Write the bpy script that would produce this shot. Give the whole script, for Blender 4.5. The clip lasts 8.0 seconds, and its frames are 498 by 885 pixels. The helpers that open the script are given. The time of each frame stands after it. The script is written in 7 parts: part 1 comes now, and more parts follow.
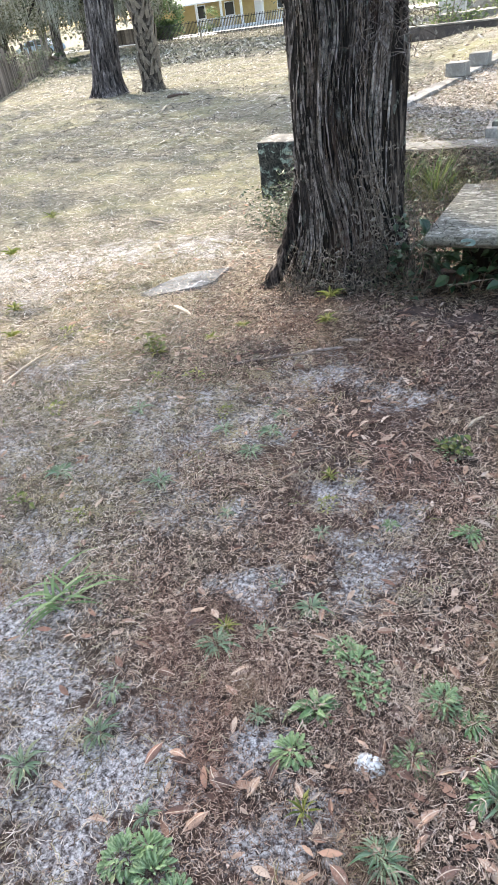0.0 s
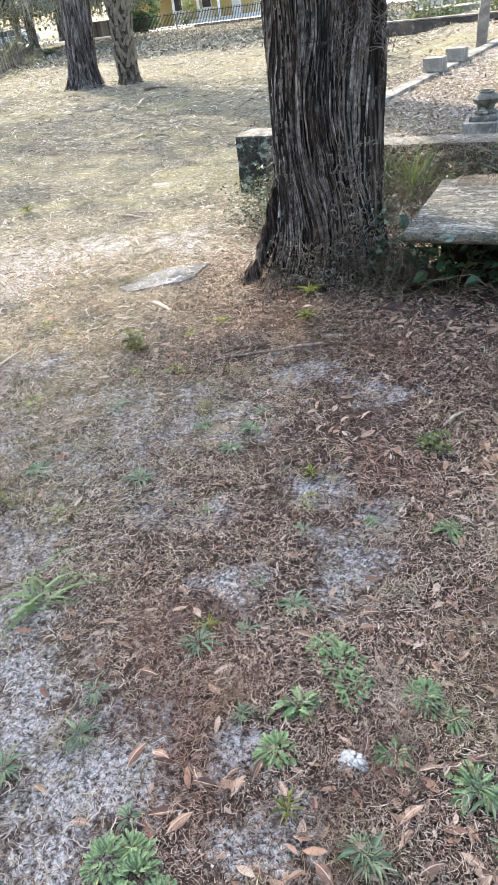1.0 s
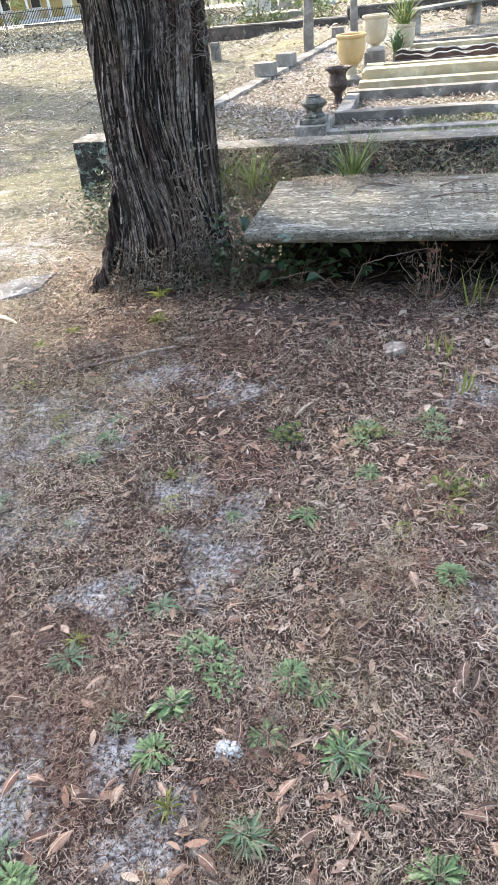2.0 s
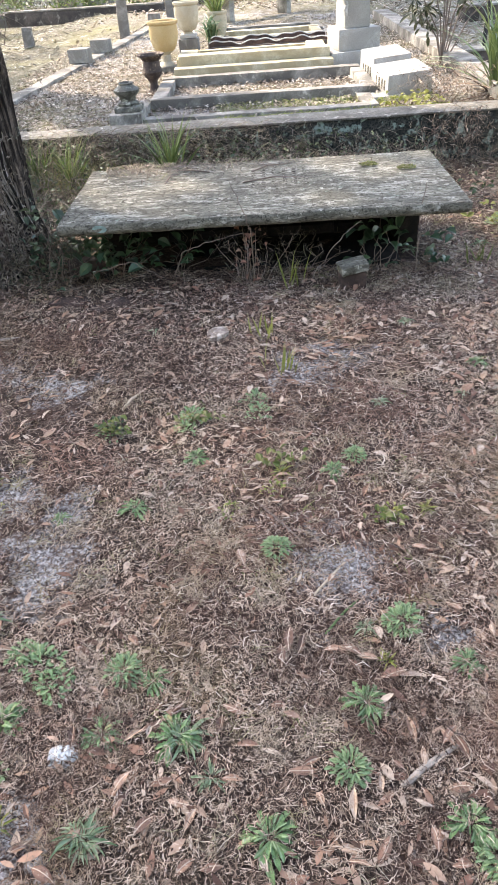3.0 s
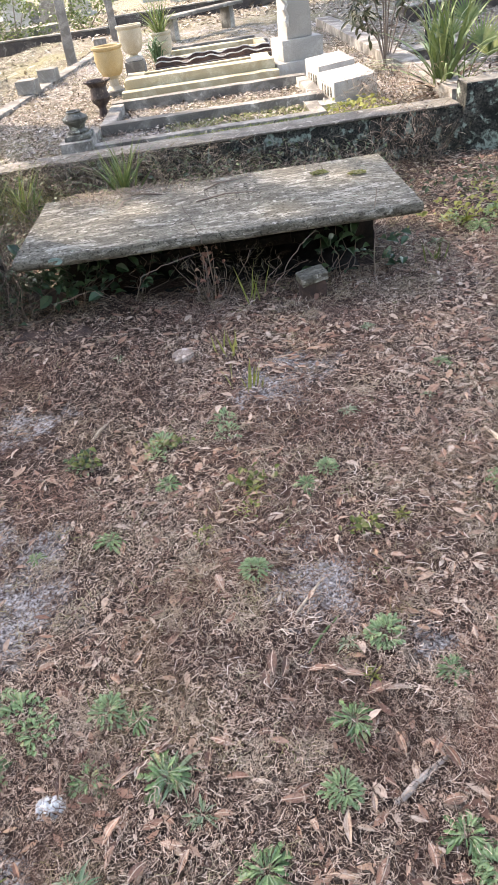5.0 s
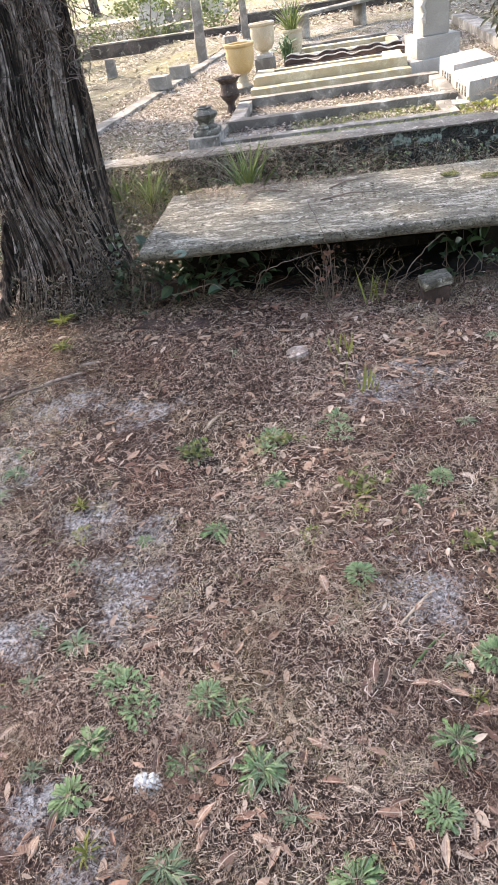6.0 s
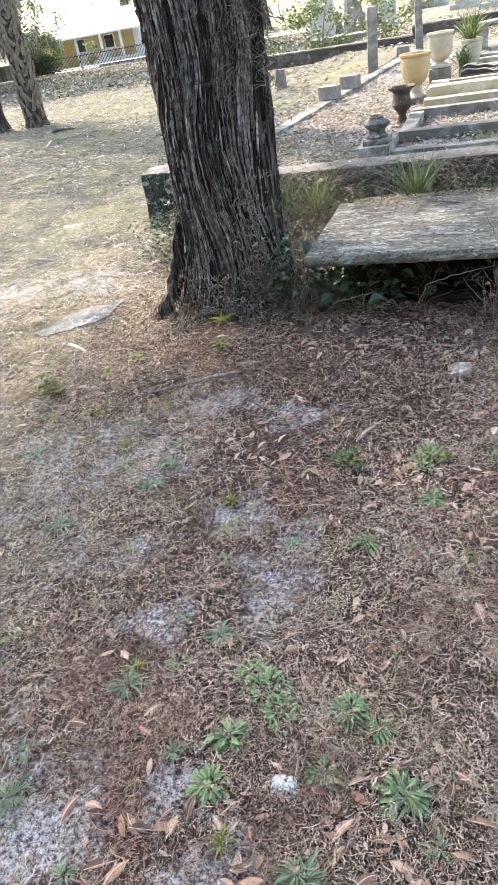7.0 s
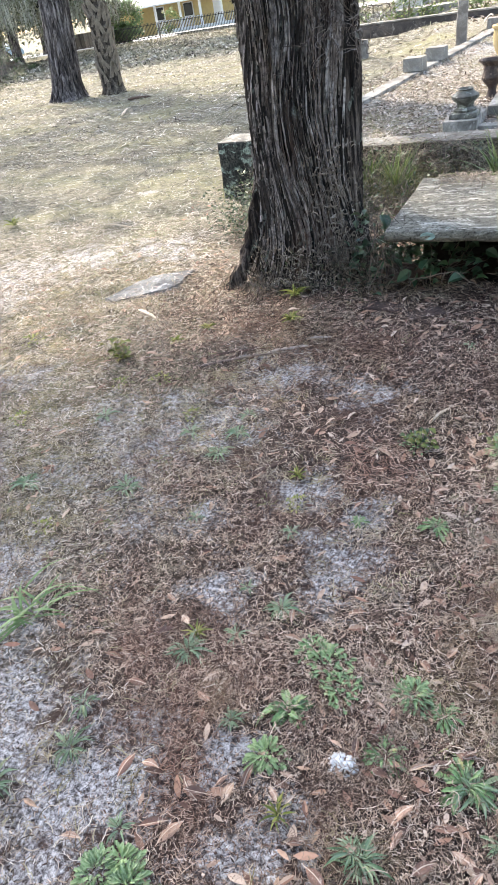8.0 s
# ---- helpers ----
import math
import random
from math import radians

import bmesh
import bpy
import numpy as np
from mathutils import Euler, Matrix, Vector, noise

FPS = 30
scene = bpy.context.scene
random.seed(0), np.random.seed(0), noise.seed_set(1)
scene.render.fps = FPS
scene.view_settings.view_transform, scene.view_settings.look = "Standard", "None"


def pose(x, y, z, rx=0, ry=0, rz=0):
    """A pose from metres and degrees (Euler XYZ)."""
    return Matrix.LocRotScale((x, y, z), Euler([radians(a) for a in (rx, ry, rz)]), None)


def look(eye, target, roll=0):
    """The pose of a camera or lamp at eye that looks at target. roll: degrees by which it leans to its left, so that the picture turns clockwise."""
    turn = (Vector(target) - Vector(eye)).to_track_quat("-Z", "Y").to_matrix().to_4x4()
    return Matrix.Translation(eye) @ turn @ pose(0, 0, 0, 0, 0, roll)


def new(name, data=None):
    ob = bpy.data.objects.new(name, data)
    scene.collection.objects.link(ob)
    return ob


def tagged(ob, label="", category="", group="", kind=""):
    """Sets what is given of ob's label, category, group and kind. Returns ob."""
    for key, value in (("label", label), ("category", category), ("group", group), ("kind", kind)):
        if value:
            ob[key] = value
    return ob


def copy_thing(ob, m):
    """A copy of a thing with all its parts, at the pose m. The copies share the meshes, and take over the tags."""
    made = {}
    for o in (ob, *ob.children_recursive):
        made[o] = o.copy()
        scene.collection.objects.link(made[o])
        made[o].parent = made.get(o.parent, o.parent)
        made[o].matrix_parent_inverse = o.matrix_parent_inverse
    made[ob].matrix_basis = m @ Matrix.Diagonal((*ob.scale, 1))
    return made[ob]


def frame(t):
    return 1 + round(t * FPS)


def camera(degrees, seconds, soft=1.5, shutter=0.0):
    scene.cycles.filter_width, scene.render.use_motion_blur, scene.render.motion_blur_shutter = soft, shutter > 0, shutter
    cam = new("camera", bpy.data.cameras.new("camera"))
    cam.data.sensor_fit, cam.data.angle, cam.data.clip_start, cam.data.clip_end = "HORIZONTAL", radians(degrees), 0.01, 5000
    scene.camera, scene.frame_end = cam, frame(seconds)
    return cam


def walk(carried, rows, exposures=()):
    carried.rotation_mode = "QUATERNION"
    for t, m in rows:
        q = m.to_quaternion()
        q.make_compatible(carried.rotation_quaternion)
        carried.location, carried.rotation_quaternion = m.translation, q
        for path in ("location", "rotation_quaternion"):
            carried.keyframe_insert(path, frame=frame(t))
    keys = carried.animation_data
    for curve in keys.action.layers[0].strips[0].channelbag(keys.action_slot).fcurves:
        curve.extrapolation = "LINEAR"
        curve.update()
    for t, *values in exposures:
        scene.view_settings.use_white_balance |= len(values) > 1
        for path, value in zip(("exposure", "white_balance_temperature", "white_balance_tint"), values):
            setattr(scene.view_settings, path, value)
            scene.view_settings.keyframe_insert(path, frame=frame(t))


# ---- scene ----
cam = camera(41.0, 8.0, 0.65)
PATH = [
    (0, (0.829, 0.628, 1.512), (-0.034, 2.055, 0.409), -8.8),
    (0.5, (0.829, 0.629, 1.525), (-0.009, 2.063, 0.41), -8.6),
    (1, (0.82, 0.638, 1.512), (0.013, 2.083, 0.389), -8.1),
    (1.2, (0.826, 0.641, 1.516), (0.058, 2.1, 0.384), -7.7),
    (2.3, (0.944, 0.635, 1.528), (0.575, 2.22, 0.366), -6.8),
    (2.5, (0.975, 0.639, 1.529), (0.652, 2.227, 0.357), -7.1),
    (3, (1.059, 0.646, 1.516), (0.982, 2.236, 0.305), -4.5),
    (3.5, (1.147, 0.634, 1.529), (1.188, 2.246, 0.347), -4.3),
    (4, (1.184, 0.652, 1.534), (1.201, 2.266, 0.354), -8.9),
    (4.2, (1.127, 0.669, 1.536), (1.138, 2.28, 0.35), -7.9),
    (5.3, (1.119, 0.678, 1.53), (1.061, 2.285, 0.34), -9.2),
    (5.5, (1.102, 0.676, 1.538), (1.014, 2.286, 0.354), -8.9),
    (6, (1.052, 0.682, 1.536), (0.743, 2.283, 0.377), -9.8),
    (6.5, (0.995, 0.675, 1.532), (0.464, 2.264, 0.438), -10.9),
    (7, (0.933, 0.664, 1.536), (0.268, 2.208, 0.453), -10.7),
    (7.5, (0.877, 0.662, 1.517), (0.074, 2.126, 0.417), -11.0),
    (8, (0.863, 0.659, 1.505), (0.058, 2.113, 0.393), -10.1),
]
walk(cam, [(t, look(eye, target, roll)) for t, eye, target, roll in PATH], [(0.0, 2.80, 7600.0, 10.7), (1.2, 2.79, 7600.0, 10.9), (2.5, 2.86, 7850.0, 12.4), (3.5, 2.82, 8200.0, 15.0), (6.0, 2.80, 8350.0, 17.6), (7.0, 2.83, 7650.0, 11.8), (8.0, 2.82, 7600.0, 11.6)])

# ---- daylight ----
SUN = Vector((-0.62, 0.55, 0.85)).normalized()
world = bpy.data.worlds.new("sky")
scene.world = world
world.use_nodes = True
wn = world.node_tree
sky = wn.nodes.new("ShaderNodeTexSky")
sky.sky_type, sky.sun_disc = "NISHITA", False
sky.sun_elevation, sky.sun_rotation = math.asin(SUN.z), math.atan2(SUN.x, SUN.y)
sky.dust_density = 1.5
wn.nodes["Background"].inputs["Strength"].default_value = 0.15
wn.links.new(sky.outputs["Color"], wn.nodes["Background"].inputs["Color"])
sun = new("sun", bpy.data.lights.new("sun", "SUN"))
sun.data.energy, sun.data.angle, sun.data.color = 1.7, radians(0.6), (1.0, 0.985, 0.965)
sun.matrix_world = look(SUN * 50, (0, 0, 0))

# ---- small tools ----
rng = np.random.default_rng(7)


def smooth(v):
    v = np.clip(v, 0, 1)
    return v * v * (3 - 2 * v)


def height(x, y):
    """The lie of the land: nearly flat, falling a little over the lawn, rising behind the graves."""
    x, y = np.asarray(x, float), np.asarray(y, float)
    lawn = smooth((-2.0 - x) / 3.0)
    z = -0.011 * np.clip(y - 6, 0, 60) * lawn + 0.3 * smooth((y - 9) / 7) * (1 - lawn)
    near = np.exp(-((x / 9) ** 2 + ((y - 4) / 9) ** 2))
    z = z + near * (0.010 * np.sin(2.1 * x + 0.7) * np.sin(1.7 * y + 0.3) + 0.006 * np.sin(5.3 * x + 1.9 * y) * np.sin(4.1 * y - 1.3 * x)
                    + 0.003 * np.sin(13 * x + 4 * y) * np.sin(11 * y - 5 * x))
    z = z + 0.05 * np.exp(-(((x + 0.5) / 0.6) ** 2 + ((y - 4.4) / 0.6) ** 2))
    return z


def h(x, y):
    return float(height(x, y))


def numpy_mesh(name, v, f):
    v, f = np.ascontiguousarray(v, np.float32), np.ascontiguousarray(f, np.int32)
    me = bpy.data.meshes.new(name)
    me.vertices.add(len(v))
    me.vertices.foreach_set("co", v.ravel())
    me.loops.add(f.size)
    me.loops.foreach_set("vertex_index", f.ravel())
    me.polygons.add(len(f))
    me.polygons.foreach_set("loop_start", np.arange(0, f.size, f.shape[1], dtype=np.int32))
    me.update(calc_edges=True)
    return me


def turn(yaw, pitch, roll):
    cy, sy, cp, sp, cr, sr = np.cos(yaw), np.sin(yaw), np.cos(pitch), np.sin(pitch), np.cos(roll), np.sin(roll)
    o, i = np.zeros_like(cy), np.ones_like(cy)
    z = np.stack([cy, -sy, o, sy, cy, o, o, o, i], -1).reshape(-1, 3, 3)
    x = np.stack([i, o, o, o, cp, -sp, o, sp, cp], -1).reshape(-1, 3, 3)
    y = np.stack([cr, o, sr, o, i, o, -sr, o, cr], -1).reshape(-1, 3, 3)
    return z @ x @ y


def scatter(name, shape, at, yaw, pitch, roll, size):
    """Many copies of a small shape (points, faces) in one mesh."""
    tv, tf = shape
    at, n = np.asarray(at, float), len(at)
    size = np.asarray(size, float)
    size = size if size.ndim == 2 else np.repeat(size[:, None], 3, 1)
    r = turn(np.asarray(yaw, float), np.asarray(pitch, float), np.asarray(roll, float))
    v = np.einsum("nij,nkj->nki", r, tv[None] * size[:, None]) + at[:, None]
    f = tf[None] + (np.arange(n) * len(tv))[:, None, None]
    return numpy_mesh(name, v.reshape(-1, 3), f.reshape(-1, tf.shape[1]))


def strip_shape(n=3, droop=0.25, taper=0.3):
    """A unit blade along +x, arched."""
    v = []
    for i in range(n + 1):
        s = i / n
        w = 0.5 * (1 - (1 - taper) * abs(2 * s - 0.7))
        z = droop * 4 * s * (1 - s)
        v += [(s - 0.5, -w, z), (s - 0.5, w, z)]
    return np.array(v), np.array([(2 * i, 2 * i + 2, 2 * i + 3, 2 * i + 1) for i in range(n)])


def leaf_shape(fold=0.18, curl=0.12, blunt=0.5):
    """A unit leaf from the stalk at the origin along +x, folded along its rib."""
    st = [(0.0, 0.0), (0.14, 0.45), (0.38, 0.95), (0.62, 1.0), (0.84, 0.35 + 0.5 * blunt), (1.0, 0.05)]
    v = []
    for s, w in st:
        z = -curl * (2 * s - 1) ** 2 + curl
        v += [(s, -0.5 * w, z + fold * w), (s, 0, z), (s, 0.5 * w, z + fold * w)]
    f = []
    for i in range(len(st) - 1):
        a = 3 * i
        f += [(a, a + 3, a + 4, a + 1), (a + 1, a + 4, a + 5, a + 2)]
    return np.array(v), np.array(f)


def straw_shape(bend=0.22, arch=0.10, n=3, s_curve=False):
    """A unit strand along +x that curls sideways as it lies."""
    v = []
    for i in range(n + 1):
        s = i / n
        w = 0.5 * (0.55 + 0.45 * math.sin(math.pi * (0.15 + 0.75 * s)))
        y = bend * (math.sin(2 * math.pi * s) * 0.6 if s_curve else 4 * s * (1 - s))
        v += [(s - 0.5, y, -w, arch * 4 * s * (1 - s)), (s - 0.5, y, w, arch * 4 * s * (1 - s))]
    return np.array(v), np.array([(2 * i, 2 * i + 2, 2 * i + 3, 2 * i + 1) for i in range(n)])


def strands(name, shapes, at, yaw, pitch, roll, length, width):
    """Many curled strands in one mesh: the curl grows with the length, the breadth is the strand's own."""
    pick = rng.integers(0, len(shapes), len(at))
    vs, fs, base = [], [], 0
    for q, (tv, tf) in enumerate(shapes):
        k = pick == q
        m = int(k.sum())
        L, W = length[k][:, None], width[k][:, None]
        local = np.stack([tv[None, :, 0] * L, tv[None, :, 1] * L + tv[None, :, 2] * W, tv[None, :, 3] * L], -1)
        v = np.einsum("nij,nkj->nki", turn(yaw[k], pitch[k], roll[k]), local) + at[k][:, None]
        vs.append(v.reshape(-1, 3))
        fs.append((tf[None] + (np.arange(m) * len(tv))[:, None, None]).reshape(-1, 4) + base)
        base += m * len(tv)
    return numpy_mesh(name, np.concatenate(vs), np.concatenate(fs))


def fallen_shape(fold=0.10, curl=0.10, sickle=0.05, st=((-0.10, 0.03), (0.0, 0.06), (0.12, 0.42), (0.30, 0.86), (0.48, 1.0), (0.68, 0.84), (0.86, 0.42), (1.0, 0.03))):
    """A unit fallen leaf: narrow, pointed at both ends, with a short stalk."""
    v = []
    for s, w in st:
        z, y = curl * (1 - (2 * s - 1) ** 2), sickle * math.sin(math.pi * s)
        v += [(s, y - 0.5 * w, z + fold * w), (s, y, z), (s, y + 0.5 * w, z + fold * w * 0.8)]
    f = []
    for i in range(len(st) - 1):
        a = 3 * i
        f += [(a, a + 3, a + 4, a + 1), (a + 1, a + 4, a + 5, a + 2)]
    return np.array(v), np.array(f)


def part(name, bm, material, parent=None, label="", flat=False):
    me = bm
    if isinstance(bm, bmesh.types.BMesh):
        me = bpy.data.meshes.new(name)
        bm.to_mesh(me)
        bm.free()
    if not me.materials:
        me.materials.append(material)
    if not flat:
        me.polygons.foreach_set("use_smooth", [True] * len(me.polygons))
        if len(me.polygons) < 20000:
            me.set_sharp_from_angle(angle=radians(38))
    ob = new(name, me)
    if parent:
        ob.parent = parent
    if label:
        ob["label"] = label
    return ob


def thing(name, at=(0, 0, 0), rz=0.0, label="", category="", group="", kind=""):
    ob = new(name)
    ob.empty_display_size = 0.1
    ob.matrix_basis = pose(*at, 0, 0, rz)
    return tagged(ob, label, category, group, kind)


def block(x0, x1, y0, y1, z0, z1, bevel=0.012, wear=0.004, cut=0.12, seed=0.0, taper=0.0):
    """A stone block with rounded and slightly worn edges."""
    bm = bmesh.new()
    bmesh.ops.create_cube(bm, size=1)
    for v in bm.verts:
        k = 1 - taper * (v.co.z + 0.5)
        v.co = Vector(((x0 + x1) / 2 + v.co.x * (x1 - x0) * k, (y0 + y1) / 2 + v.co.y * (y1 - y0) * k, z0 + (v.co.z + 0.5) * (z1 - z0)))
    bmesh.ops.bevel(bm, geom=list(bm.edges), offset=bevel, segments=2, affect="EDGES", profile=0.6)
    if cut:
        for axis in range(3):
            lo, hi = ((x0, x1), (y0, y1), (z0, z1))[axis]
            n = min(40, int((hi - lo) / cut))
            for i in range(1, n):
                no = Vector((0, 0, 0))
                no[axis] = 1
                co = Vector((0, 0, 0))
                co[axis] = lo + (hi - lo) * i / n
                bmesh.ops.bisect_plane(bm, geom=list(bm.verts) + list(bm.edges) + list(bm.faces), plane_co=co, plane_no=no)
    if wear:
        for v in bm.verts:
            v.co += noise.noise_vector(v.co * 5 + Vector((seed, 0, 0))) * wear * 1.6 + noise.noise_vector(v.co * 19 + Vector((0, seed, 0))) * wear
    bmesh.ops.recalc_face_normals(bm, faces=list(bm.faces))
    return bm


def lathe(profile, n=32, wobble=0.0, flute=0, depth=0.0):
    bm = bmesh.new()
    rings = []
    for r, z in profile:
        ring = []
        for i in range(n):
            a = 2 * math.pi * i / n
            k = r * (1 + depth * math.cos(flute * a)) if flute else r
            p = Vector((k * math.cos(a), k * math.sin(a), z))
            ring.append(bm.verts.new(p + noise.noise_vector(p * 12) * wobble))
        rings.append(ring)
    for a, b in zip(rings, rings[1:]):
        for i in range(n):
            bm.faces.new((a[i], a[(i + 1) % n], b[(i + 1) % n], b[i]))
    for ring, flip in ((rings[0], True), (rings[-1], False)):
        if len(ring) > 2:
            bm.faces.new(list(reversed(ring)) if flip else ring)
    return bm


def tube(points, radii, n=7, closed_ends=True):
    """A round tapered rod along points."""
    bm = bmesh.new()
    pts = [Vector(p) for p in points]
    rings = []
    side = None
    for i, p in enumerate(pts):
        d = (pts[min(i + 1, len(pts) - 1)] - pts[max(i - 1, 0)]).normalized()
        if side is None:
            side = d.orthogonal().normalized()
        side = (side - d * side.dot(d)).normalized()
        up = d.cross(side)
        r = radii[i] if hasattr(radii, "__len__") else radii
        rings.append([bm.verts.new(p + (side * math.cos(2 * math.pi * j / n) + up * math.sin(2 * math.pi * j / n)) * r) for j in range(n)])
    for a, b in zip(rings, rings[1:]):
        for i in range(n):
            bm.faces.new((a[i], a[(i + 1) % n], b[(i + 1) % n], b[i]))
    if closed_ends:
        bm.faces.new(list(reversed(rings[0])))
        bm.faces.new(rings[-1])
    return bm


def join(bms):
    out = bmesh.new()
    for bm in bms:
        me = bpy.data.meshes.new("tmp")
        bm.to_mesh(me)
        bm.free()
        out.from_mesh(me)
        bpy.data.meshes.remove(me)
    return out


# ---- materials ----
class Nodes:
    def __init__(self, name, rough=0.85, spec=0.3):
        self.mat = bpy.data.materials.new(name)
        self.mat.use_nodes = True
        self.t = self.mat.node_tree
        self.b = self.t.nodes["Principled BSDF"]
        self.b.inputs["Roughness"].default_value = rough
        self.b.inputs["Specular IOR Level"].default_value = spec
        self.pos = self.t.nodes.new("ShaderNodeTexCoord").outputs["Object"]

    def put(self, socket, value):
        if isinstance(value, bpy.types.NodeSocket):
            self.t.links.new(value, socket)
        else:
            socket.default_value = value

    def scaled(self, sx, sy, sz):
        m = self.t.nodes.new("ShaderNodeMapping")
        m.inputs["Scale"].default_value = (sx, sy, sz)
        self.t.links.new(self.pos, m.inputs["Vector"])
        return m.outputs["Vector"]

    def noise(self, scale, detail=6.0, rough=0.6, warp=0.0, at=None):
        n = self.t.nodes.new("ShaderNodeTexNoise")
        n.inputs["Scale"].default_value, n.inputs["Detail"].default_value = scale, detail
        n.inputs["Roughness"].default_value, n.inputs["Distortion"].default_value = rough, warp
        self.t.links.new(at or self.pos, n.inputs["Vector"])
        return n.outputs["Fac"]

    def ramp(self, fac, stops):
        n = self.t.nodes.new("ShaderNodeValToRGB")
        e = n.color_ramp.elements
        while len(e) < len(stops):
            e.new(0.5)
        for el, (p, c) in zip(e, stops):
            el.position = p
            el.color = (*c, 1) if hasattr(c, "__len__") else (c, c, c, 1)
        self.put(n.inputs["Fac"], fac)
        return n.outputs["Color"]

    def math(self, op, a, b=0.0, clamp=False):
        n = self.t.nodes.new("ShaderNodeMath")
        n.operation, n.use_clamp = op, clamp
        self.put(n.inputs[0], a)
        self.put(n.inputs[1], b)
        return n.outputs[0]

    def mix(self, fac, a, b, kind="MIX"):
        n = self.t.nodes.new("ShaderNodeMix")
        n.data_type, n.blend_type = "RGBA", kind
        self.put(n.inputs["Factor"], fac)
        for s, c in ((n.inputs["A"], a), (n.inputs["B"], b)):
            self.put([k for k in n.inputs if k.name == s.name and k.type == "RGBA"][0], c if isinstance(c, bpy.types.NodeSocket) else (*c, 1))
        return [o for o in n.outputs if o.type == "RGBA"][0]

    def attribute(self, name):
        n = self.t.nodes.new("ShaderNodeAttribute")
        n.attribute_name = name
        return n.outputs["Fac"]

    def island(self):
        return self.t.nodes.new("ShaderNodeNewGeometry").outputs["Random Per Island"]

    def random(self):
        return self.t.nodes.new("ShaderNodeObjectInfo").outputs["Random"]

    def bump(self, heights):
        last = None
        for value, strength, distance in heights:
            n = self.t.nodes.new("ShaderNodeBump")
            n.inputs["Strength"].default_value, n.inputs["Distance"].default_value = strength, distance
            self.put(n.inputs["Height"], value)
            if last:
                self.t.links.new(last, n.inputs["Normal"])
            last = n.outputs["Normal"]
        self.t.links.new(last, self.b.inputs["Normal"])

    def done(self, colour):
        self.put(self.b.inputs["Base Color"], colour)
        return self.mat


def stone(name, light, dark, lichen=None, scale=3.0, lichen_at=0.6, rough=0.9, grime=0.5, bump=0.5):
    """Weathered stone or cast concrete: grain, grey stains and patches of lichen."""
    n = Nodes(name, rough, 0.25)
    big, mid, fine = n.noise(scale, 5, 0.6, 0.6), n.noise(scale * 6, 6, 0.65), n.noise(130, 3, 0.6)
    c = n.ramp(mid, [(0.3, tuple(0.7 * k for k in light)), (0.55, light), (0.75, tuple(min(1, 1.15 * k) for k in light))])
    c = n.mix(n.ramp(big, [(0.5 - 0.14 * grime, 1.0), (0.5 + 0.14, 0.0)]), c, dark)
    c = n.mix(n.ramp(n.noise(scale * 11, 5, 0.7), [(0.42, 0.75 * grime), (0.56, 0.0)]), c, dark)
    c = n.mix(n.ramp(fine, [(0.35, 0.5 * min(1, grime)), (0.6, 0.0)]), c, tuple(0.3 * k for k in dark))
    if lichen:
        spots = n.math("MULTIPLY", n.ramp(n.noise(scale * 2.2, 6, 0.6, 0.4), [(lichen_at, 0.0), (lichen_at + 0.06, 1.0)]), n.ramp(n.noise(45, 4), [(0.4, 0.3), (0.55, 1.0)]))
        c = n.mix(spots, c, lichen)
    n.bump([(fine, 0.25 * bump, 0.004), (mid, 0.5 * bump, 0.012)])
    return n.done(c)


def foliage(name, stops, rough=0.55, spec=0.4, lucent=0.15, island=True, grain=40, patches=()):
    n = Nodes(name, rough, spec)
    r = n.island() if island else n.random()
    c = n.ramp(r, stops)
    c = n.mix(n.ramp(n.noise(grain, 4), [(0.35, 0.35), (0.65, 0.0)]), c, tuple(0.45 * k for k in stops[0][1]))
    for scale, lo, hi, most, colour in patches:
        c = n.mix(n.ramp(n.noise(scale, 4, 0.6), [(lo, 0.0), (hi, most)]), c, colour)
    if lucent:
        n.b.inputs["Subsurface Weight"].default_value = 0.0
        tr = n.t.nodes.new("ShaderNodeBsdfTranslucent")
        n.put(tr.inputs["Color"], c)
        ms = n.t.nodes.new("ShaderNodeMixShader")
        ms.inputs["Fac"].default_value = lucent
        n.t.links.new(n.b.outputs[0], ms.inputs[1])
        n.t.links.new(tr.outputs[0], ms.inputs[2])
        n.t.links.new(ms.outputs[0], n.t.nodes["Material Output"].inputs["Surface"])
    return n.done(c)


